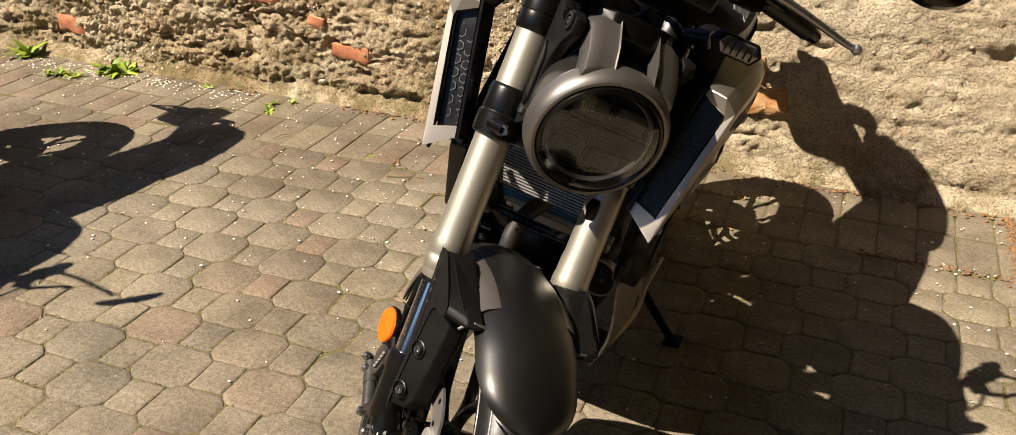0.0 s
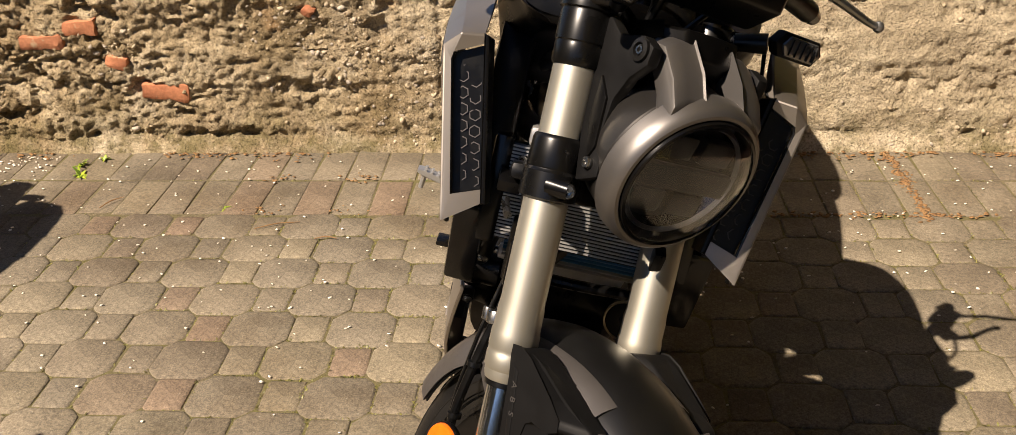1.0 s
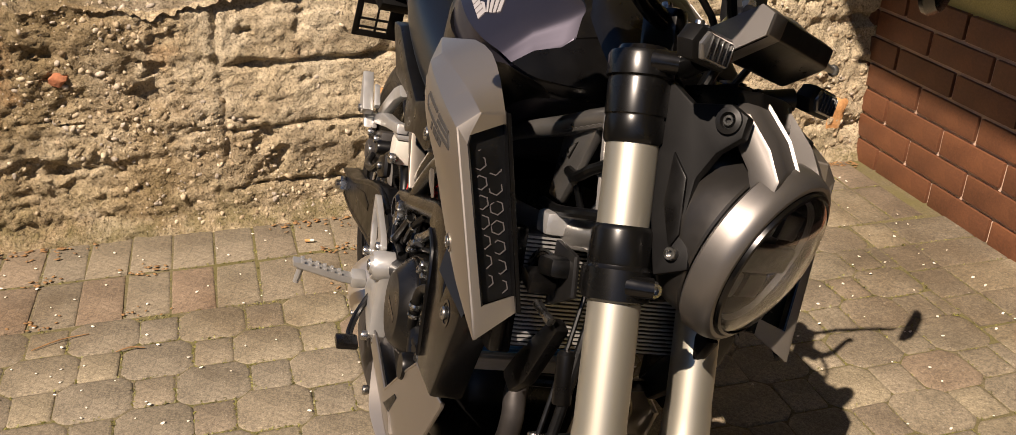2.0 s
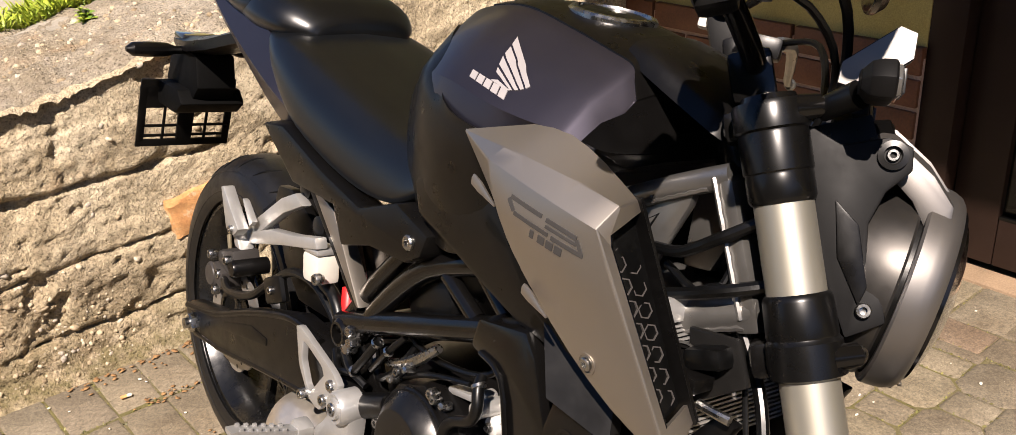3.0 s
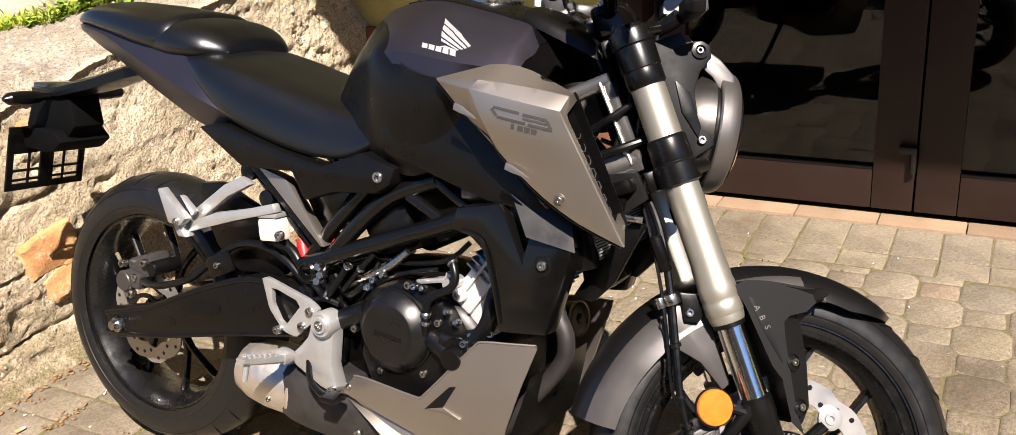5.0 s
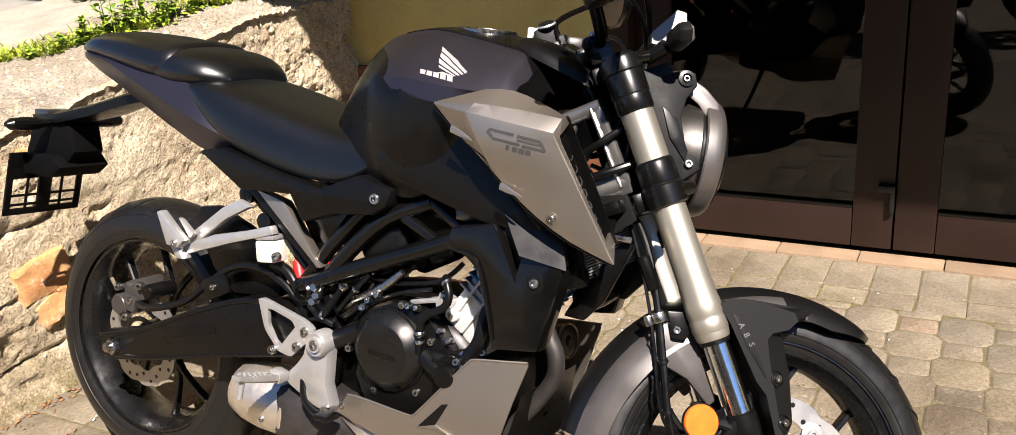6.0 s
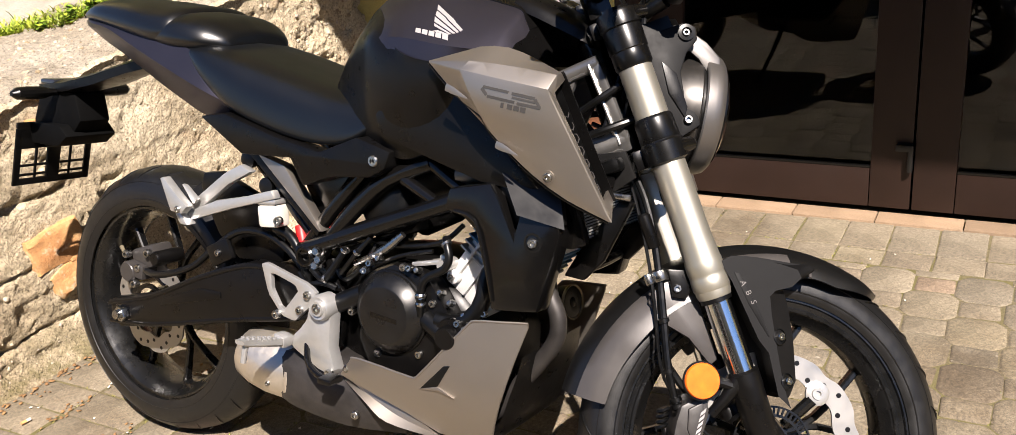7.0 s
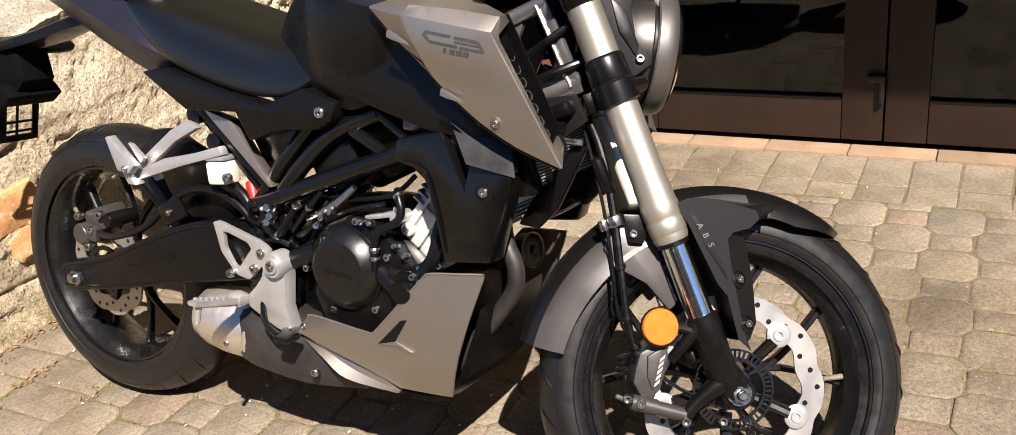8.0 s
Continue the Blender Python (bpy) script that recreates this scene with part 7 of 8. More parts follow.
def build_engine(b):
    en = thing_part("engine", b)
    case = half_loft([(0.545, [(0, 0.47), (0.05, 0.465), (0.075, 0.43), (0.075, 0.34), (0.05, 0.29), (0, 0.285)]), (0.62, [(0, 0.52), (0.07, 0.51), (0.10, 0.46), (0.10, 0.33), (0.07, 0.265), (0, 0.26)]), (0.74, [(0, 0.53), (0.08, 0.52), (0.115, 0.47), (0.115, 0.32), (0.08, 0.255), (0, 0.25)]), (0.84, [(0, 0.49), (0.08, 0.48), (0.11, 0.44), (0.11, 0.33), (0.08, 0.265), (0, 0.26)]), (0.90, [(0, 0.42), (0.06, 0.41), (0.08, 0.39), (0.08, 0.34), (0.06, 0.30), (0, 0.295)])], 3, 2)
    part("crankcase", case, PLASTIC, en, "black engine case", 40)
    part("right_cover", slab([(0.635, 0.37), (0.66, 0.50), (0.72, 0.525), (0.80, 0.505), (0.85, 0.44), (0.86, 0.37), (0.83, 0.32), (0.72, 0.30), (0.66, 0.32)], -0.140, -0.100, 0.010, 0.04), PLASTIC, en, "black engine side cover")
    c = (0.719, -0.138, 0.433)
    part("clutch_cover", lathe([(0.0735, 0.0), (0.0735, 0.010), (0.072, 0.013), (0.0530, 0.0308), (0.0515, 0.0316), (0.0495, 0.0318), (0.0005, 0.0318)], c, (0, -1, 0), 72), CLUTCH, en, "round black clutch cover")
    part("cover_mark", slab([(0.692, 0.436), (0.750, 0.430), (0.750, 0.422), (0.692, 0.428)], -0.1704, -0.168, 0.0), GLOSS, en, "black raised bar")
    part("clutch_rim", lathe([(0.0765, 0.0), (0.0765, 0.006), (0.073, 0.008), (0.073, 0.0)], c, (0, -1, 0), 64, True), PLASTIC, en)
    for a in (20, 75, 130, 190, 250, 310):
        q = Vector(c) + Vector((0.093 * math.cos(radians(a)), 0.0, 0.088 * math.sin(radians(a))))
        part("cover_bolt", bolt(q, (0, -1, 0), 0.0075, 0.008), STEEL, en)
    # leaning cylinder and head, bare alloy
    ck = Vector((0.60, 0, 0.80))
    cm = Matrix(((ck.z, 0, ck.x, 0.845), (0, 1, 0, 0), (-ck.x, 0, ck.z, 0.475), (0, 0, 0, 1)))
    part("cylinder", turned(box((0.105, 0.19, 0.13), None, 0.008), cm @ Matrix.Translation((0, 0, 0.055))), ALLOY, en, "bare cast alloy cylinder")
    part("head", turned(box((0.115, 0.20, 0.085), None, 0.010), cm @ Matrix.Translation((0, 0, 0.155))), ALLOY, en, "cast alloy cylinder head")
    for i in range(5):
        part("cooling_fin", turned(box((0.122, 0.205, 0.004), None, 0.001), cm @ Matrix.Translation((0, 0, 0.066 + 0.014 * i))), BLUE if i > 1 else ALU, en)
    for k in range(3):
        part("side_rib", turned(box((0.006, 0.012, 0.10), None, 0.002), cm @ Matrix.Translation((-0.034 + 0.030 * k, -0.098, 0.050))), ALLOY, en)
    for u, w in ((-0.036, 0.012), (0.040, 0.030), (0.036, 0.112), (-0.040, 0.118)):
        part("stud_boss", turned(lathe([(0.013, 0.0), (0.012, 0.010), (0.008, 0.012), (0.0005, 0.012)], (0, 0, 0), (0, -1, 0), 18), cm @ Matrix.Translation((u, -0.097, w))), ALLOY, en)
        part("stud_nut", turned(bolt((0, -0.012, 0), (0, -1, 0), 0.0062, 0.006), cm @ Matrix.Translation((u, -0.097, w))), STEEL, en)
    part("head_cover", turned(box((0.11, 0.17, 0.05), None, 0.012), cm @ Matrix.Translation((0, 0, 0.222))), PLASTIC, en)
    part("pump_housing", merge(lathe([(0.030, -0.155), (0.032, -0.15), (0.034, -0.10)], (0.850, 0, 0.415), (0, 1, 0), 24), lathe([(0.018, -0.172), (0.020, -0.168), (0.020, -0.15)], (0.850, 0, 0.415), (0, 1, 0), 20)), PLASTIC, en)
    part("coolant_hose", tube([(0.815, -0.140, 0.436), (0.856, -0.136, 0.436), (0.887, -0.132, 0.457), (0.902, -0.128, 0.491), (0.905, -0.120, 0.527), (0.945, -0.110, 0.57)], 0.0150, 14, 4), RUBBER_AND_SHADE, en, "thick black coolant hose")
    part("bypass_hose", tube([(0.786, -0.150, 0.440), (0.788, -0.152, 0.480), (0.793, -0.152, 0.502), (0.806, -0.15, 0.515), (0.834, -0.15, 0.530), (0.844, -0.15, 0.550), (0.836, -0.145, 0.571), (0.828, -0.135, 0.580)], 0.0072, 12, 4), RUBBER_AND_SHADE, en)
    part("pump_pipe", tube([(0.79, -0.135, 0.432), (0.835, -0.142, 0.412), (0.87, -0.140, 0.402)], 0.019, 14, 3), RUBBER_AND_SHADE, en)
    for p, ax, r in (((0.787, -0.151, 0.462), (0.1, 0, 1), 0.0090), ((0.872, -0.140, 0.402), (1, 0, 0), 0.0175), ((0.875, -0.150, 0.415), (1, 0, 0.2), 0.014), ((0.833, -0.142, 0.573), (-0.6, 0, 0.8), 0.0088)):
        part("hose_clip", lathe([(r, -0.0035), (r + 0.0012, 0), (r, 0.0035)], p, ax, 20, True), STEEL, en, "zinc hose clip")
    for q in ((0.835, -0.148, 0.345), (0.885, -0.14, 0.365), (0.79, -0.15, 0.475), (0.905, -0.13, 0.46), (0.76, -0.146, 0.52), (0.67, -0.142, 0.515), (0.66, -0.142, 0.50), (0.865, -0.150, 0.440), (0.880, -0.15, 0.432)):
        part("engine_bolt", bolt(q, (0.1, -1, 0.15), 0.0062, 0.008), STEEL, en)
    part("throttle_body", merge(lathe([(0.030, -0.045), (0.032, -0.04), (0.032, 0.04), (0.03, 0.045)], (0.74, -0.03, 0.600), (0.8, 0, 0.4), 24), turned(box((0.08, 0.10, 0.06), None, 0.01), pose(0.70, -0.02, 0.59, 0, -20, 0))), PLASTIC, en)
    part("air_box", half_loft([(0.56, [(0, 0.69), (0.08, 0.68), (0.095, 0.63), (0.07, 0.58), (0, 0.575)]), (0.70, [(0, 0.71), (0.085, 0.70), (0.10, 0.65), (0.08, 0.60), (0, 0.59)]), (0.80, [(0, 0.70), (0.07, 0.69), (0.08, 0.66), (0.06, 0.63), (0, 0.625)])], 3, 2), PLASTIC, en)
    part("starter_cover", lathe([(0.035, -0.118), (0.05, -0.112), (0.055, -0.10), (0.055, -0.06)], (0.675, 0, 0.615), (0, 1, 0), 28), RUBBER_AND_SHADE, en)
    part("cable_pipe", tube([(0.625, -0.128, 0.505), (0.66, -0.135, 0.522), (0.70, -0.135, 0.545), (0.735, -0.132, 0.575)], [0.006, 0.006, 0.0085, 0.006], 10, 3), STEEL, en, "zinc cable adjuster")
    part("upper_link", merge(turned(box((0.060, 0.02, 0.009), None, 0.003), pose(0.770, -0.105, 0.524, 0, -12, 0)), turned(box((0.014, 0.02, 0.018), None, 0.004), pose(0.803, -0.100, 0.534, 0, 10, 0)), lathe([(0.010, -0.13), (0.011, -0.126), (0.011, -0.09)], (0.815, 0, 0.528), (0, 1, 0), 16)), ALU, en, "bare alloy bracket")
    for pts, r in (([(0.56, -0.115, 0.50), (0.60, -0.125, 0.47), (0.645, -0.12, 0.51), (0.66, -0.10, 0.56)], 0.006), ([(0.55, -0.11, 0.55), (0.58, -0.12, 0.52), (0.61, -0.12, 0.53), (0.70, -0.10, 0.57)], 0.005), ([(0.60, -0.11, 0.56), (0.70, -0.12, 0.548), (0.80, -0.115, 0.565), (0.84, -0.10, 0.60)], 0.0045), ([(0.62, -0.118, 0.46), (0.66, -0.13, 0.50), (0.73, -0.13, 0.535), (0.79, -0.12, 0.55)], 0.004)):
        part("loom", tube(pts, r, 8, 4), RUBBER_AND_SHADE, en)
    for pts, r in (([(0.535, -0.145, 0.485), (0.565, -0.150, 0.470), (0.585, -0.148, 0.490), (0.612, -0.142, 0.530)], 0.0062), ([(0.600, -0.140, 0.485), (0.640, -0.142, 0.530), (0.665, -0.135, 0.560)], 0.0048), ([(0.500, -0.140, 0.470), (0.530, -0.150, 0.455), (0.560, -0.146, 0.462), (0.59, -0.14, 0.455)], 0.0055)):
        part("loom", tube(pts, r, 10, 4), RUBBER_AND_SHADE, en)
    for p, ax, r in (((0.612, -0.142, 0.530), (0.5, 0, 0.8), 0.0080), ((0.640, -0.142, 0.530), (0.6, 0, 0.7), 0.0065), ((0.572, -0.150, 0.472), (0.9, 0, 0.2), 0.0075), ((0.788, -0.152, 0.478), (0, 0, 1), 0.0090), ((0.855, -0.150, 0.440), (0.3, -1, 0.2), 0.0075)):
        part("hose_clip", lathe([(r, -0.0035), (r + 0.0014, 0), (r, 0.0035)], p, ax, 18, True), STEEL, en)
    for q in ((0.655, -0.142, 0.498), (0.690, -0.144, 0.527), (0.775, -0.144, 0.518), (0.825, -0.144, 0.486), (0.870, -0.138, 0.452), (0.842, -0.140, 0.470)):
        part("banjo_bolt", lathe([(0.0064, -0.010), (0.0064, 0.0), (0.0048, 0.003), (0.0048, 0.007), (0.0005, 0.008)], q, (0.15, -1, 0.25), 6), STEEL, en, "zinc banjo bolt")
    hr = thing_part("horn", b)
    c = Vector((0.950, 0.105, 0.434))
    ax = Vector((0.98, -0.12, 0.15))
    part("horn_body", lathe([(0.021, -0.030), (0.030, -0.02), (0.0322, 0.0), (0.0322, 0.004)], c, ax, 36), PLASTIC, hr)
    part("horn_face", lathe([(0.030, 0.002), (0.030, 0.004), (0.026, 0.0055), (0.015, 0.0045), (0.010, 0.004), (0.006, 0.007), (0.0005, 0.008)], c, ax, 36), PLASTIC, hr, "black horn disc")
    part("horn_rim", lathe([(0.0303, 0.001), (0.0335, 0.001), (0.0339, 0.004), (0.0325, 0.0065), (0.0303, 0.005)], c, ax, 40, True), BRASS, hr, "brass-coloured horn rim")


def build_exhaust(b):
    ex = thing_part("exhaust", b)
    part("header", tube([(0.945, 0.0, 0.56), (0.970, -0.035, 0.525), (0.988, -0.053, 0.488), (1.005, -0.055, 0.454), (1.003, -0.055, 0.412), (0.969, -0.055, 0.360), (0.926, -0.055, 0.306), (0.890, -0.052, 0.257), (0.84, -0.045, 0.230), (0.76, -0.04, 0.224)], 0.0150, 18, 4), HEADER, ex, "dark grey exhaust header")
    part("heat_shield", half_loft([(0.74, [(0, 0.30), (0.05, 0.295), (0.075, 0.26), (0.06, 0.20), (0, 0.195)], -0.06), (0.62, [(0, 0.315), (0.06, 0.31), (0.085, 0.265), (0.07, 0.195), (0, 0.19)], -0.075), (0.50, [(0, 0.32), (0.06, 0.315), (0.08, 0.27), (0.065, 0.205), (0, 0.20)], -0.085), (0.455, [(0, 0.315), (0.055, 0.31), (0.07, 0.27), (0.055, 0.215), (0, 0.21)], -0.09)], 3, 3), HEADER, ex, "dark grey muffler box")
    part("end_cap", lathe([(0.060, 0.0), (0.066, 0.008), (0.066, 0.060), (0.060, 0.098), (0.048, 0.128), (0.038, 0.136), (0.031, 0.132), (0.029, 0.10), (0.027, 0.06), (0.0005, 0.055)], (0.470, -0.098, 0.262), (-0.95, -0.20, 0.16), 48), ENDCAP, ex, "pale steel muffler end cap")
    part("cap_collar", lathe([(0.0675, -0.004), (0.0690, 0.0), (0.0675, 0.006)], (0.470, -0.098, 0.262), (-0.95, -0.20, 0.16), 48, True), ENDCAP, ex)
    for q in ((0.440, -0.168, 0.246), (0.446, -0.150, 0.305)):
        part("rivet", bolt(q, (0, -1, 0.1), 0.005, 0.004), STEEL, ex)
    part("shield_bolt", bolt((0.655, -0.165, 0.232), (0.1, -1, -0.1), 0.008, 0.006), STEEL, ex)
    bp = thing_part("belly_pan", b)
    for side in (-1, 1):
        y = side
        lay = 0.152 * y
        upper = [(0.621, 0.304), (0.648, 0.341), (0.669, 0.342), (0.782, 0.332), (0.796, 0.338), (0.893, 0.446), (0.907, 0.456), (1.002, 0.465)]
        lower = [(0.621, 0.302), (0.705, 0.275), (0.762, 0.257), (0.827, 0.230), (0.932, 0.235), (0.956, 0.318), (0.979, 0.394), (1.002, 0.463)]
        skin_y = lambda x, z: y * (0.166 - 0.016 * max(0.0, (x - 0.84) / 0.16) ** 2 - 0.022 * max(0.0, (0.345 - z) / 0.115) ** 2 + 0.004 * math.sin(math.pi * min(1, max(0, (z - 0.23) / 0.23))))
        xs = [0.621, 0.635, 0.648, 0.669, 0.69, 0.715, 0.74, 0.762, 0.782, 0.796, 0.81, 0.827, 0.845, 0.865, 0.88, 0.893, 0.907, 0.92, 0.932, 0.944, 0.956, 0.968, 0.979, 0.991, 1.0]
        pan = panel(upper, lower, skin_y, xs, 8, -0.005 * y)
        rim = [e for e in pan.edges if len(e.link_faces) == 2 and e.calc_face_angle(0) > 1.0]
        bmesh.ops.bevel(pan, geom=rim, offset=0.0012, segments=2, affect="EDGES")
        part("pan_side", pan, SHROUD, bp, "grey metallic belly pan side")
        part("pan_edge", tube([(x, skin_y(x, z) - 0.0005 * y, z) for x, z in ((0.648, 0.341), (0.669, 0.3425), (0.72, 0.338), (0.782, 0.3325), (0.797, 0.339), (0.845, 0.392), (0.893, 0.446), (0.907, 0.4555), (0.95, 0.460), (1.0, 0.4645))], 0.0022, 8, 2), SHROUD, bp, "rolled upper edge")
        # no opening is cut: a black insert carries the slot's shade
        part("pan_slot_shade", slab([(0.801, 0.316), (0.850, 0.367), (0.863, 0.370), (0.838, 0.327)], skin_y(0.83, 0.34) + 0.0012 * y, lay - 0.02 * y, 0.001), RUBBER_AND_SHADE, bp, "black triangle drawn as the shade in the slot")
        part("slot_lip", slab([(0.799, 0.316), (0.838, 0.328), (0.873, 0.314), (0.840, 0.320)], skin_y(0.83, 0.32) + 0.0030 * y, lay - 0.01 * y, 0.001), SHROUD, bp)
        # a turned-out lower lip that catches the sun
        crest = spline([(0.619, lay + 0.002 * y, 0.294), (0.671, lay - 0.002 * y, 0.281), (0.757, lay - 0.004 * y, 0.257), (0.826, lay - 0.006 * y, 0.228)], 4)
        foot = spline([(0.624, lay + 0.006 * y, 0.290), (0.676, lay + 0.014 * y, 0.263), (0.728, lay + 0.016 * y, 0.236), (0.828, lay + 0.002 * y, 0.225)], 4)
        part("pan_lower", skin([[a, a.lerp(c, 0.5) - Vector((0, 0.006 * y, 0.001)), c, c - Vector((0, 0.006 * y, 0.002)), a - Vector((0, 0.010 * y, 0.004))] for a, c in zip(crest, foot)]), SHROUD, bp, "bright turned-out lower lip")
        part("pan_bolt", bolt((0.634, lay + 0.013 * y, 0.316), (0, y, 0), 0.007, 0.004), STEEL, bp)
    part("pan_front", half_loft([(0.80, [(0, 0.215), (0.10, 0.212), (0.14, 0.225)]), (0.92, [(0, 0.225), (0.10, 0.225), (0.14, 0.235)]), (0.955, [(0, 0.30), (0.08, 0.305), (0.125, 0.32)]), (0.97, [(0, 0.36), (0.07, 0.37), (0.11, 0.39)])], 3, 2), PLASTIC, bp)


def build_rear(b):
    sw = thing_part("swingarm", b)
    for side in (-1, 1):
        y = side
        pts = [(-0.052, 0.330), (-0.052, 0.282), (-0.02, 0.268), (0.10, 0.290), (0.30, 0.335), (0.50, 0.375), (0.56, 0.40), (0.53, 0.45), (0.46, 0.478), (0.385, 0.478), (0.23, 0.425), (0.09, 0.364)]
        part("arm", slab(pts, 0.150 * y, 0.115 * y, 0.010, 0.03), PLASTIC, sw, "black pressed swingarm")
        part("arm_panel", slab([(0.12, 0.342), (0.30, 0.388), (0.30, 0.402), (0.24, 0.400), (0.13, 0.362)], 0.1520 * y, 0.14 * y, 0.003), PLASTIC, sw)
        part("arm_edge", tube([(-0.045, 0.1475 * y, 0.322), (0.09, 0.1475 * y, 0.358), (0.23, 0.1475 * y, 0.418), (0.34, 0.1475 * y, 0.458), (0.40, 0.1475 * y, 0.470), (0.47, 0.1475 * y, 0.470)], 0.0060, 10, 3), PLASTIC, sw, "rounded upper edge")
        part("arm_edge", tube([(-0.045, 0.1470 * y, 0.282), (0.10, 0.1470 * y, 0.298), (0.30, 0.1470 * y, 0.343), (0.50, 0.1470 * y, 0.383)], 0.0055, 10, 3), PLASTIC, sw)
        part("axle_block", turned(box((0.055, 0.02, 0.045), None, 0.004), pose(0.0, 0.140 * y, 0.306)), STEEL, sw)
    part("cross_beam", tube([(0.42, -0.12, 0.43), (0.42, 0.12, 0.43)], 0.04, 16, 1), PLASTIC, sw)
    hg = thing_part("rear_hugger", b)
    rings = []
    for i in range(15):
        a = radians(6 + 58 * i / 14)
        rr = 0.335
        pts = []
        for j in range(11):
            s = -1 + j / 5
            q = rr - 0.055 * abs(s) ** 2.4
            pts.append(Vector((q * math.cos(a), 0.086 * s, 0.306 + q * math.sin(a))))
        rings.append(pts)
    bm = bmesh.new()
    rows = [[bm.verts.new(p) for p in r] for r in rings]
    for p, q in zip(rows, rows[1:]):
        for i in range(10):
            bm.faces.new((p[i], p[i + 1], q[i + 1], q[i]))
    bmesh.ops.recalc_face_normals(bm, faces=bm.faces)
    bmesh.ops.solidify(bm, geom=bm.faces[:], thickness=0.003)
    part("hugger_shell", bm, PLASTIC, hg, "black rear tyre hugger", 50)
    part("hugger_side", slab([(0.205, 0.628), (0.252, 0.634), (0.345, 0.599), (0.43, 0.53), (0.42, 0.47), (0.30, 0.46), (0.243, 0.505), (0.215, 0.556), (0.195, 0.60)], -0.100, -0.080, 0.006), PLASTIC, hg)
    rc = thing_part("rear_calliper", b)
    part("calliper_body", merge(turned(box((0.075, 0.055, 0.05), None, 0.010), pose(0.012, -0.075, 0.420, 0, -18, 0)), turned(box((0.05, 0.07, 0.035), None, 0.008), pose(-0.005, -0.078, 0.392, 0, 10, 0)), lathe([(0.020, -0.115), (0.024, -0.110), (0.024, -0.06)], (-0.03, 0, 0.385), (0, 1, 0), 22)), CALLIPER, rc, "grey rear brake calliper")
    part("slide_pin", merge(lathe([(0.013, -0.11), (0.016, -0.105), (0.016, -0.04)], (0.055, 0, 0.425), (0, 1, 0), 18)), PLASTIC, rc)
    for p in ((-0.03, -0.108, 0.425), (0.005, -0.106, 0.398), (0.035, -0.105, 0.435), (-0.01, -0.106, 0.36)):
        part("calliper_bolt", bolt(p, (0, -1, 0), 0.009, 0.010), STEEL, rc)
    part("hose", tube([(0.03, -0.11, 0.395), (0.10, -0.13, 0.402), (0.20, -0.135, 0.435), (0.26, -0.13, 0.48), (0.33, -0.128, 0.525), (0.40, -0.125, 0.53), (0.46, -0.125, 0.505), (0.50, -0.125, 0.47)], 0.0075, 10, 4), RUBBER_AND_SHADE, rc)
    part("hose", tube([(0.43, -0.128, 0.545), (0.47, -0.130, 0.535), (0.505, -0.132, 0.49), (0.51, -0.13, 0.44), (0.48, -0.128, 0.42)], 0.010, 12, 4), RUBBER_AND_SHADE, rc)
    part("hose_guide", turned(box((0.065, 0.016, 0.045), None, 0.008), pose(0.285, -0.132, 0.478, 0, -25, 0)), PLASTIC, rc)
    part("guide_bolt", bolt((0.285, -0.140, 0.478), (0, -1, 0), 0.007, 0.006), STEEL, rc)
    rs = thing_part("brake_reservoir", b)
    part("cup", turned(box((0.048, 0.038, 0.044), None, 0.008), pose(0.432, -0.136, 0.572, 0, -6, 0)), RESERVOIR, rs, "milky brake fluid cup")
    part("lid", turned(box((0.048, 0.038, 0.010), None, 0.004), pose(0.430, -0.136, 0.599, 0, -6, 0)), ALU, rs)
    part("bolt", bolt((0.466, -0.157, 0.568), (0.1, -1, 0), 0.009, 0.008), STEEL, rs)
    ss = thing_part("shock_absorber", b)
    pts = []
    for i in range(61):
        a = i * 0.55
        t = i / 60
        pts.append((0.435 + 0.075 * t + 0.030 * math.cos(a), -0.055 + 0.030 * math.sin(a), 0.47 + 0.135 * t))
    part("spring", tube(pts, 0.006, 8, 1), RED, ss, "red coil spring")
    part("damper", tube([(0.425, -0.055, 0.45), (0.52, -0.055, 0.63)], 0.018, 16, 1), STEEL, ss)
    part("red_hose", tube([(0.478, -0.112, 0.553), (0.492, -0.120, 0.525), (0.502, -0.120, 0.495), (0.512, -0.115, 0.48)], 0.011, 12, 3), RED, ss, "red rubber sleeve")
    pg = thing_part("pillion_footrest", b)
    part("upper_arm", slab([(0.361, 0.664), (0.389, 0.652), (0.328, 0.622), (0.262, 0.574), (0.226, 0.552), (0.200, 0.556), (0.240, 0.588), (0.317, 0.643)], -0.150, -0.132, 0.004), ALU, pg, "cast alloy footrest hanger")
    part("lower_arm", slab([(0.447, 0.624), (0.455, 0.608), (0.348, 0.578), (0.248, 0.546), (0.212, 0.534), (0.198, 0.548), (0.250, 0.568), (0.300, 0.588), (0.38, 0.605)], -0.158, -0.138, 0.004), ALU, pg)
    part("knuckle", slab([(0.219, 0.558), (0.238, 0.533), (0.217, 0.533), (0.203, 0.556)], -0.176, -0.150, 0.004), ALU, pg)
    part("peg", slab([(0.176, 0.623), (0.185, 0.626), (0.222, 0.594), (0.250, 0.573), (0.233, 0.557), (0.203, 0.560)], -0.186, -0.166, 0.003), ALU, pg, "folded alloy pillion peg")
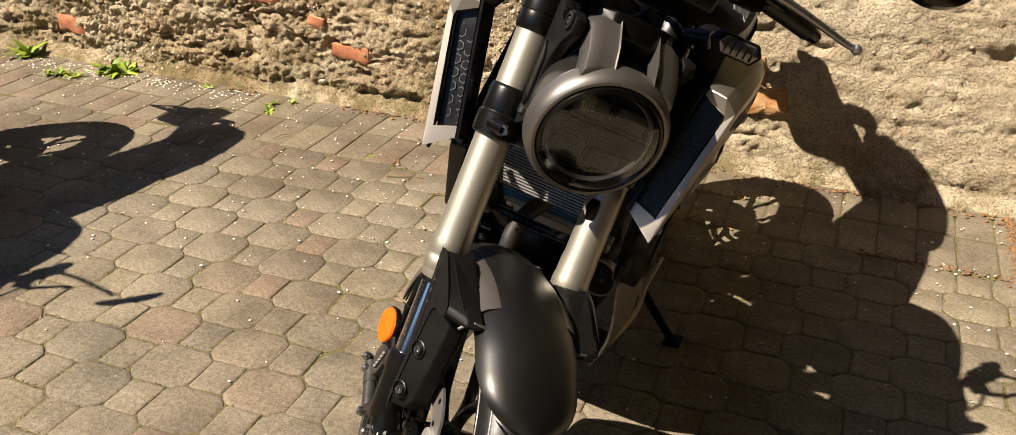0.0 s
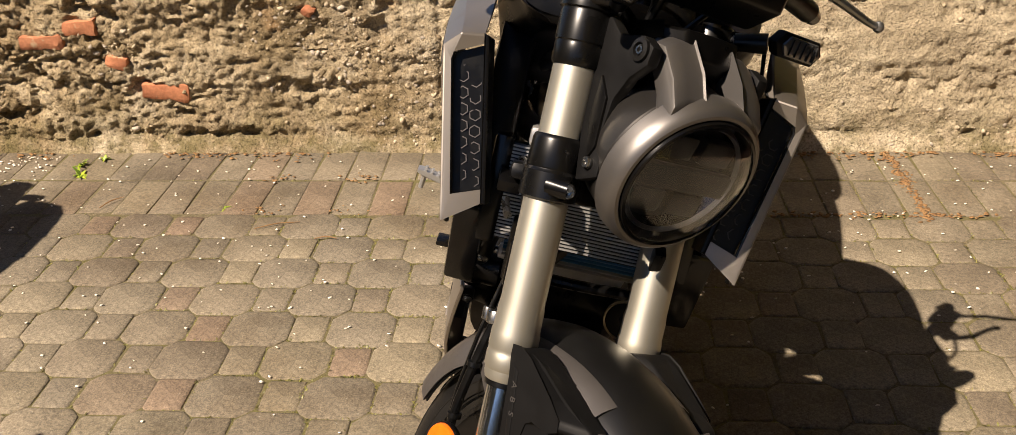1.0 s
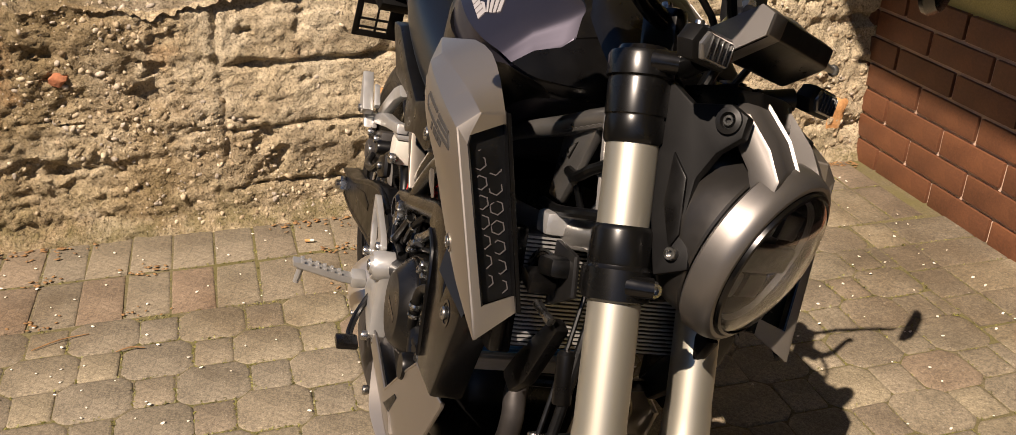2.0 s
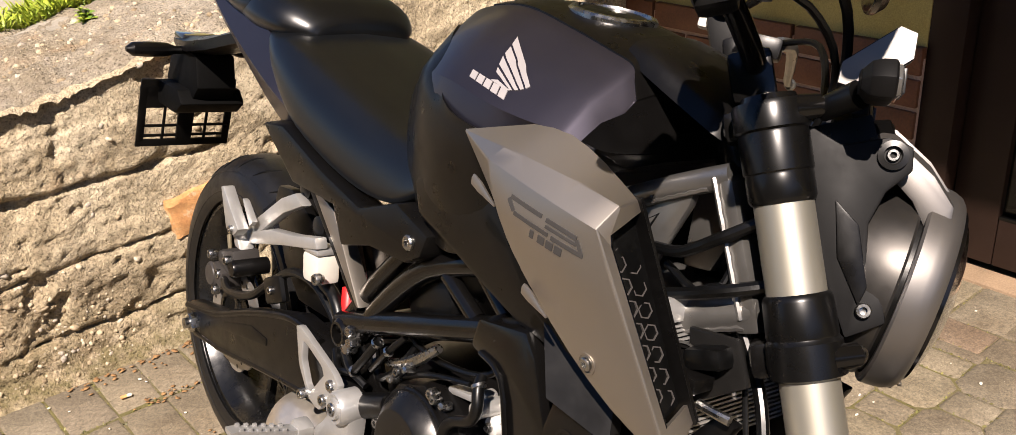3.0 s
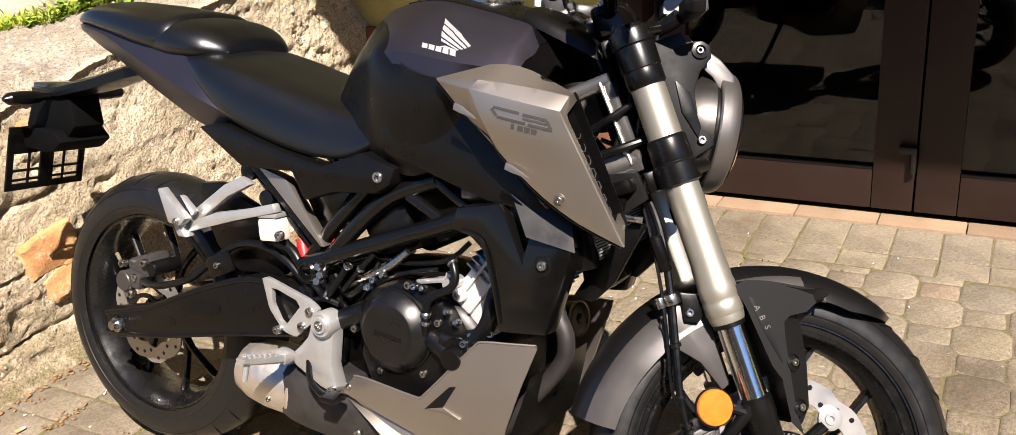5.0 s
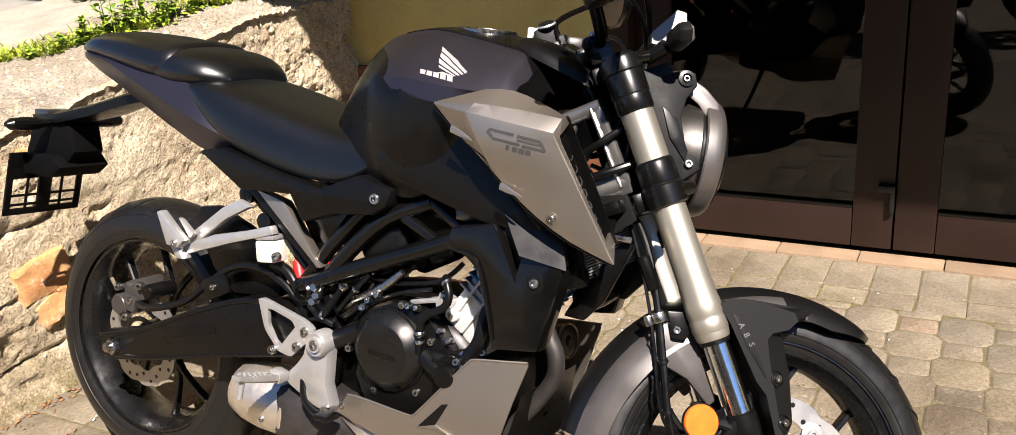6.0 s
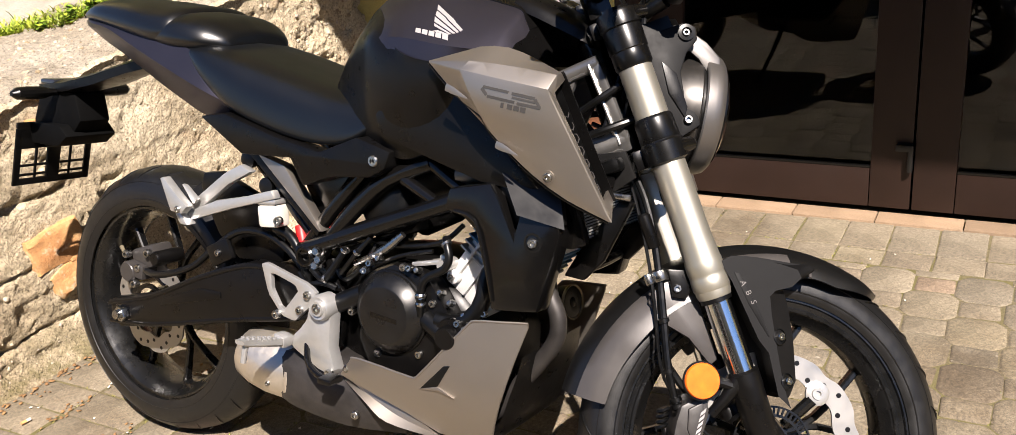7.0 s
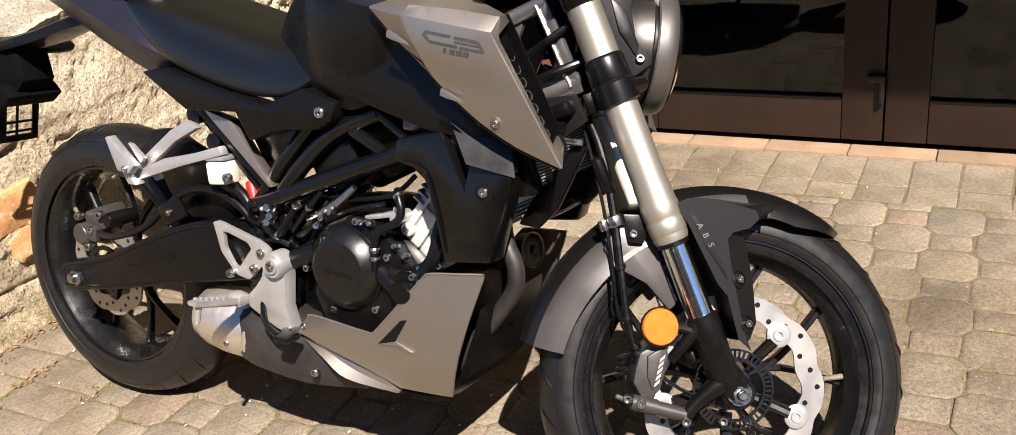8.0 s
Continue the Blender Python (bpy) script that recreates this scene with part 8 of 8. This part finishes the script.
    part("peg_tine", slab([(0.215, 0.613), (0.225, 0.611), (0.257, 0.586), (0.246, 0.575)], -0.166, -0.156, 0.002), ALU, pg)
    part("pivot_pin", bolt((0.226, -0.187, 0.566), (0, -1, 0), 0.007, 0.004), STEEL, pg)
    for p in ((0.365, -0.125, 0.672), (0.408, -0.122, 0.624)):
        part("rubber_bush", lathe([(0.012, -0.006), (0.017, -0.004), (0.017, 0.010), (0.012, 0.012)], p, (0, -1, 0), 18), RUBBER_AND_SHADE, pg)
    hp = thing_part("rider_footrest", b)
    part("heel_plate", ringplate([(0.430, 0.483), (0.441, 0.487), (0.542, 0.461), (0.564, 0.449), (0.557, 0.426), (0.511, 0.384), (0.480, 0.390), (0.446, 0.428)], [(0.453, 0.468), (0.466, 0.468), (0.513, 0.455), (0.521, 0.444), (0.486, 0.402), (0.474, 0.407), (0.455, 0.437)], -0.168, -0.158, 0.003), ALU, hp, "alloy heel plate with a cut-out")
    part("hanger", slab([(0.547, 0.425), (0.560, 0.442), (0.589, 0.444), (0.604, 0.426), (0.598, 0.347), (0.612, 0.305), (0.600, 0.290), (0.570, 0.298), (0.540, 0.312), (0.503, 0.330), (0.498, 0.352), (0.521, 0.373), (0.540, 0.396)], -0.170, -0.140, 0.008, 0.06), ALU, hp, "cast alloy footrest hanger")
    part("pivot_boss", lathe([(0.0005, 0.004), (0.009, 0.004), (0.010, 0.010), (0.014, 0.010), (0.015, 0.004), (0.021, 0.006), (0.0245, 0.0), (0.0245, -0.03)], (0.580, -0.176, 0.424), (0, -1, 0), 32), ALU, hp)
    part("pivot_bolt", bolt((0.580, -0.180, 0.424), (0, -1, 0), 0.010, 0.008), STEEL, hp)
    part("pivot_tube", tube([(0.580, -0.14, 0.420), (0.655, -0.138, 0.457)], 0.018, 16, 1), RUBBER_AND_SHADE, hp)
    for p in ((0.545, -0.166, 0.440), (0.526, -0.166, 0.408), (0.600, -0.172, 0.302), (0.470, -0.170, 0.392)):
        part("bolt", bolt(p, (0, -1, 0), 0.0085, 0.008), STEEL, hp)
    part("peg", skin([[Vector(c) + Vector((0.0105 * a, 0, w * q)) for a, q in ((-1, -0.6), (-0.7, -1), (0.7, -1), (1, -0.6), (1, 0.7), (-1, 0.7))] for c, w in (((0.497, -0.190, 0.350), 0.0080), ((0.500, -0.210, 0.354), 0.0088), ((0.502, -0.286, 0.3735), 0.0078), ((0.502, -0.297, 0.3760), 0.0045))]), ALU, hp, "serrated alloy footpeg")
    for i in range(6):
        for sx in (-0.0075, 0.0075):
            part("peg_tooth", turned(box((0.005, 0.006, 0.005), None, 0.001), pose(0.501 + sx, -0.216 - 0.013 * i, 0.3625 + 0.0033 * i)), ALU, hp)
    part("peg_knuckle", turned(box((0.030, 0.028, 0.024), None, 0.007), pose(0.496, -0.182, 0.350, 0, 10, 0)), ALU, hp)
    part("feeler", tube([(0.502, -0.282, 0.370), (0.499, -0.287, 0.335)], [0.0058, 0.0052], 10, 1), ALU, hp)
    part("brake_pedal", merge(tube([(0.540, -0.165, 0.345), (0.56, -0.185, 0.318), (0.60, -0.200, 0.305), (0.63, -0.200, 0.306)], 0.006, 10, 3), turned(box((0.032, 0.036, 0.012), None, 0.004), pose(0.632, -0.208, 0.308))), GLOSS, hp, "black brake pedal")


def build_stand(b):
    sd = thing_part("side_stand", b)
    foot = Vector((0.50, 0.245, 0.0575))
    part("stand_leg", tube([(0.60, 0.09, 0.28), (0.56, 0.165, 0.172), foot], [0.011, 0.010, 0.009], 12, 2), SHADE_BLACK, sd, "black side stand")
    part("stand_foot", turned(box((0.05, 0.04, 0.008), None, 0.002), Matrix.Translation(foot) @ pose(0, 0, 0, 12.9)), SHADE_BLACK, sd)


ALLOY = surf("raw_cast_alloy", (0.66, 0.655, 0.64), 0.45, 0.35, 0.12, 30, 0.2, 300, dust=0.0)
CLUTCH = surf("satin_black_cast", (0.040, 0.039, 0.038), 0.31, 0.9, 0.15, 12, 0.05, 500, dust=0.0)
HEADER = surf("sooty_header_steel", (0.045, 0.041, 0.039), 0.5, 0.6, 0.3, 18, 0.1, 300)
ENDCAP = surf("brushed_end_cap", (0.66, 0.60, 0.51), 0.36, 0.85, 0.1, 30, 0.05, 500)
FRAMEMET = surf("gloss_graphite_frame", (0.26, 0.252, 0.24), 0.34, 0.85, 0.12, 12, 0.03, 400, coat=0.3, dust=0.0)


def build_motorcycle():
    b = thing("motorcycle", "black and grey naked motorcycle leaning on its side stand", "motorcycle", BIKE)
    build_wheels(b)
    build_fork(b)
    build_headlight(b)
    build_front_fender(b)
    build_bars(b)
    tk = build_tank(b)
    build_emblems(b, tk)
    build_seats(b)
    build_tail_tidy(b)
    build_shrouds(b)
    build_radiator(b)
    build_frame(b)
    build_engine(b)
    build_exhaust(b)
    build_rear(b)
    build_stand(b)
    return b


# ---- plants and litter ----
def blade(bm, at, lean, length, width, bend=0.5):
    """One folded blade of grass or leaf: three quads narrowing to a tip."""
    d = Vector((math.cos(lean[0]), math.sin(lean[0]), 0))
    side = Vector((-d.y, d.x, 0))
    rows = []
    for t in (0, 0.4, 0.75, 1.0):
        out = length * math.sin(lean[1] + bend * t) * t
        up = length * math.cos(lean[1] + bend * t) * t
        c = Vector(at) + d * out + Vector((0, 0, up))
        w = width * (0.55 + 1.2 * t - 1.7 * t * t) if t < 1 else width * 0.05
        rows.append((bm.verts.new(c - side * w), bm.verts.new(c + side * w + Vector((0, 0, 0.15 * w)))))
    for a, b in zip(rows, rows[1:]):
        bm.faces.new((a[0], a[1], b[1], b[0]))


def build_grass():
    rnd = random.Random(11)
    bm = bmesh.new()
    for i in range(16000):
        x = rnd.uniform(-0.32, 1.38)
        band = 0.085 + 0.04 * fbm(x * 2, 1, 0)
        y = 3.79 - 0.17 * min(1, max(0, (x - 0.32) / 0.12)) - 0.20 * min(1, max(0, (x - 0.48) / 0.22)) + abs(rnd.gauss(0, 1.0)) * band + 0.04 * fbm(x * 3, 4, 0)
        if fbm(x * 3, y * 3, 9) < -0.25:
            continue
        blade(bm, (x, y, wall_top(x) + 0.035), (rnd.uniform(0, 6.3), rnd.uniform(0.05, 0.7)), rnd.uniform(0.014, 0.055), rnd.uniform(0.0022, 0.0050))
    g = tagged(new("grass", finish("grass", bm, GRASS, 180)), "bright green grass along the wall's top", "grass", kind="stuff")
    g.matrix_world = SITE


def weed(name, x, y, z, size, leaves, seed, tall=False):
    rnd = random.Random(seed)
    w = thing(name, "leafy green weed growing from a crack" if not tall else "tall leafy green weed on the wall's top", "weed", SITE @ pose(x, y, z), group="weeds")
    stalks = []
    lv = bmesh.new()
    for i in range(leaves):
        a = rnd.uniform(0, 6.3)
        if tall:
            r = rnd.uniform(0, 0.5) * size * 0.5
            base_at = (r * math.cos(a), r * math.sin(a), 0)
            top = rnd.uniform(0.5, 1.0) * size
            for k in range(7):
                zz = top * (0.25 + 0.75 * k / 6)
                blade(lv, (base_at[0] + rnd.uniform(-1, 1) * 0.008, base_at[1] + rnd.uniform(-1, 1) * 0.008, zz), (a + 2.4 * k, rnd.uniform(0.6, 1.15)), rnd.uniform(0.35, 0.6) * size * 0.66, rnd.uniform(0.008, 0.014), 0.6)
            stalks.append(tube([base_at, (base_at[0] * 1.1, base_at[1] * 1.1, top)], [0.0024, 0.0012], 6, 1))
        else:
            blade(lv, (rnd.uniform(-0.2, 0.2) * size, rnd.uniform(-0.2, 0.2) * size, 0), (a, rnd.uniform(0.3, 1.25)), rnd.uniform(0.4, 1.0) * size, 0.16 * size, 0.5)
    for s in stalks:
        part("stem", s, LEAF, w)
    part("leaves", lv, LEAF, w, angle=180)
    return w


def flake(bm, x, y, z, r, rnd):
    n = 5
    a0 = rnd.uniform(0, 6.3)
    tip = Vector((rnd.uniform(-0.4, 0.4), rnd.uniform(-0.4, 0.4), 1)).normalized()
    pts = []
    for i in range(n):
        a = a0 + 2 * math.pi * i / n
        q = r * rnd.uniform(0.6, 1.2)
        dx, dy = q * math.cos(a), 0.65 * q * math.sin(a)
        pts.append(Vector((x + dx, y + dy, z - dx * tip.x - dy * tip.y)))
    top = [bm.verts.new(p + Vector((0, 0, 0.0016))) for p in pts]
    low = [bm.verts.new(p) for p in pts]
    bm.faces.new(top)
    for i in range(n):
        bm.faces.new((low[i], low[(i + 1) % n], top[(i + 1) % n], top[i]))


def build_litter():
    rnd = random.Random(3)
    bm = bmesh.new()
    for i in range(620):
        x, y = rnd.uniform(-3.2, 1.3), 3.2 - abs(rnd.gauss(0, 0.9))
        flake(bm, x, y, 0.003, rnd.uniform(0.002, 0.0052), rnd)
    for i in range(300):
        x, y = rnd.uniform(-2.9, -1.75), 3.21 - abs(rnd.gauss(0, 0.06))
        flake(bm, x, y, 0.003, rnd.uniform(0.002, 0.0062), rnd)
    p = tagged(new("petals", finish("petals", bm, PETAL, 180)), "scattered pale petals and grit on the pavement", "petals", kind="stuff")
    p.matrix_world = SITE
    bm = bmesh.new()
    for i in range(520):
        x = rnd.uniform(-1.9, 1.42)
        y = WALL_Y - 0.035 - abs(rnd.gauss(0, 0.022))
        if fbm(x * 2.2, 0, 5) > -0.1:
            flake(bm, x, y, 0.004, rnd.uniform(0.003, 0.009), rnd)
    for i in range(420):
        k = rnd.choice((0, 0, 1, 2))
        if k == 0:
            x, y = 0.80 + rnd.gauss(0, 0.009), rnd.uniform(2.8, 3.24)
        elif k == 1:
            x, y = rnd.uniform(0.35, 0.98), 2.84 + rnd.gauss(0, 0.009)
        else:
            x, y = rnd.uniform(1.05, 1.40), 3.22 + rnd.gauss(0, 0.012)
        flake(bm, x, y, 0.002, rnd.uniform(0.003, 0.008), rnd)
    for i in range(160):
        x, y = rnd.choice((-0.28, -0.05, 0.05, -0.75, -1.0)) + rnd.gauss(0, 0.03), rnd.choice((3.06, 2.85, 3.05)) + rnd.gauss(0, 0.015)
        flake(bm, x, y, 0.003, rnd.uniform(0.003, 0.007), rnd)
    p = tagged(new("leaf_litter", finish("leaf_litter", bm, LITTER, 180)), "dry brown leaf crumbs along joints and wall foot", "leaf litter", kind="stuff")
    p.matrix_world = SITE
    for n, (x, y, a, l) in enumerate(((-0.93, 2.77, 20, 0.06), (-0.78, 2.70, 5, 0.03), (-1.45, 2.90, 60, 0.04))):
        t = thing("twig", "thin dry brown twig lying on the pavement", "twig", SITE @ pose(x, y, 0.004, 0, 0, a), group="twigs")
        part("stem", tube([(-l, 0, 0), (0, 0.004, 0.003), (l, -0.003, 0)], [0.0012, 0.0018, 0.001], 6, 3), LITTER, t)
    b = thing("cigarette_end", "yellow and white cigarette end on the pavement", "cigarette end", SITE @ pose(-0.35, 3.11, 0.006, 0, 0, -10))
    part("filter", tube([(-0.012, 0, 0), (0.002, 0, 0)], 0.004, 10, 1), ORANGE_BRICK, b, "yellow filter")
    part("paper", tube([(0.002, 0, 0), (0.012, 0, 0)], 0.0038, 10, 1), PETAL, b)


motorcycle = build_motorcycle()
build_ground()
rubble = build_rubble_wall()
build_upper_ground()
build_facade()
build_door()
build_canopy()
build_enclosure()
for x, z, l, h, tilt, mat, name in ((-1.395, 0.194, 0.15, 0.055, 2, RED_BRICK, "brick"), (-1.53, 0.29, 0.07, 0.045, 12, RED_BRICK, "brick"), (-2.66, 0.14, 0.13, 0.07, 3, RED_BRICK, "brick"), (-0.913, 0.442, 0.045, 0.04, 25, RED_BRICK, "brick"), (-1.62, 0.40, 0.11, 0.045, -4, RED_BRICK, "brick"), (-1.75, 0.355, 0.15, 0.04, -3, RED_BRICK, "brick"),
                               (-0.035, 0.315, 0.17, 0.105, -6, ORANGE_BRICK, "brick"), (0.0, 0.225, 0.16, 0.08, -14, ORANGE_BRICK, "brick"), (0.06, 0.24, 0.14, 0.09, -8, ORANGE_BRICK, "brick"), (1.176, 0.355, 0.09, 0.045, -20, ORANGE_BRICK, "brick"), (1.338, 0.16, 0.06, 0.11, 10, ORANGE_BRICK, "brick"), (0.03, 0.62, 0.12, 0.05, 10, ORANGE_BRICK, "brick")):
    old_brick(name, mat, rubble, x, z, l, h, tilt, 0.005, x)
build_paving()
build_moss()
neighbour = copy_thing(motorcycle, Matrix.Translation((-2.23, -0.10, 0)) @ BIKE)
tagged(neighbour, "second black motorcycle parked with its tail to the wall", "motorcycle")
build_grass()
for n, (x, y, z, size, leaves, tall) in enumerate(((0.45, 3.64, 0.785, 0.07, 8, True), (0.50, 3.58, 0.79, 0.11, 8, True), (0.56, 3.55, 0.80, 0.16, 7, True), (0.61, 3.50, 0.81, 0.13, 7, True), (0.66, 3.56, 0.82, 0.19, 6, True), (0.70, 3.46, 0.82, 0.12, 7, True), (0.76, 3.50, 0.83, 0.16, 6, True), (0.82, 3.44, 0.84, 0.09, 7, True), (0.88, 3.46, 0.845, 0.15, 5, True), (0.95, 3.42, 0.85, 0.05, 7, True), (1.00, 3.44, 0.85, 0.04, 7, True), (0.39, 3.70, 0.78, 0.05, 8, True), (-0.10, 3.62, 0.72, 0.05, 8, True), (-2.40, 3.19, 0, 0.10, 34, False), (-2.36, 3.20, 0, 0.085, 26, False), (-2.44, 3.17, 0, 0.07, 22, False), (-2.57, 3.08, 0, 0.055, 30, False), (-2.62, 3.07, 0, 0.04, 18, False), (-2.50, 3.09, 0, 0.04, 16, False), (-2.85, 3.21, 0, 0.11, 26, False), (-1.98, 3.20, 0, 0.032, 14, False), (-1.66, 3.15, 0, 0.036, 12, False), (-1.63, 3.08, 0, 0.04, 12, False), (-1.60, 3.19, 0, 0.03, 12, False), (-1.11, 2.87, 0, 0.022, 9, False), (-0.55, 3.45, 0.655, 0.03, 12, False))):
    weed("weed", x, y, z, size, leaves, n, tall)
build_litter()


def build_dark_clump():
    """A low dark leafy clump, added to fill the dark area behind the weeds."""
    rnd = random.Random(5)
    sh = thing("shrub", "low dark leafy clump added behind the retaining wall", "shrub", SITE @ pose(1.36, 3.98, 0.82))
    stems = [tube([(0, 0, -0.03), (0.12 * math.cos(a), 0.12 * math.sin(a), 0.16), (0.2 * math.cos(a), 0.2 * math.sin(a), 0.30)], [0.008, 0.006, 0.003], 6, 2) for a in (0.3, 1.4, 2.6, 3.9, 5.2)]
    for s in stems:
        part("stem", s, LITTER, sh)
    lv = bmesh.new()
    for i in range(2600):
        a, q = rnd.uniform(0, 6.3), rnd.random() ** 0.5
        h = rnd.random()
        r = 0.36 * q * (1.0 - 0.5 * h * h) * (1 + 0.3 * math.sin(3 * a + 1))
        blade(lv, (r * math.cos(a), r * math.sin(a), 0.02 + 0.34 * h * (1 - 0.3 * q)), (rnd.uniform(0, 6.3), rnd.uniform(0.4, 1.4)), rnd.uniform(0.03, 0.06), rnd.uniform(0.008, 0.014), 0.4)
    part("leaves", lv, DARKLEAF, sh, angle=180)


build_dark_clump()
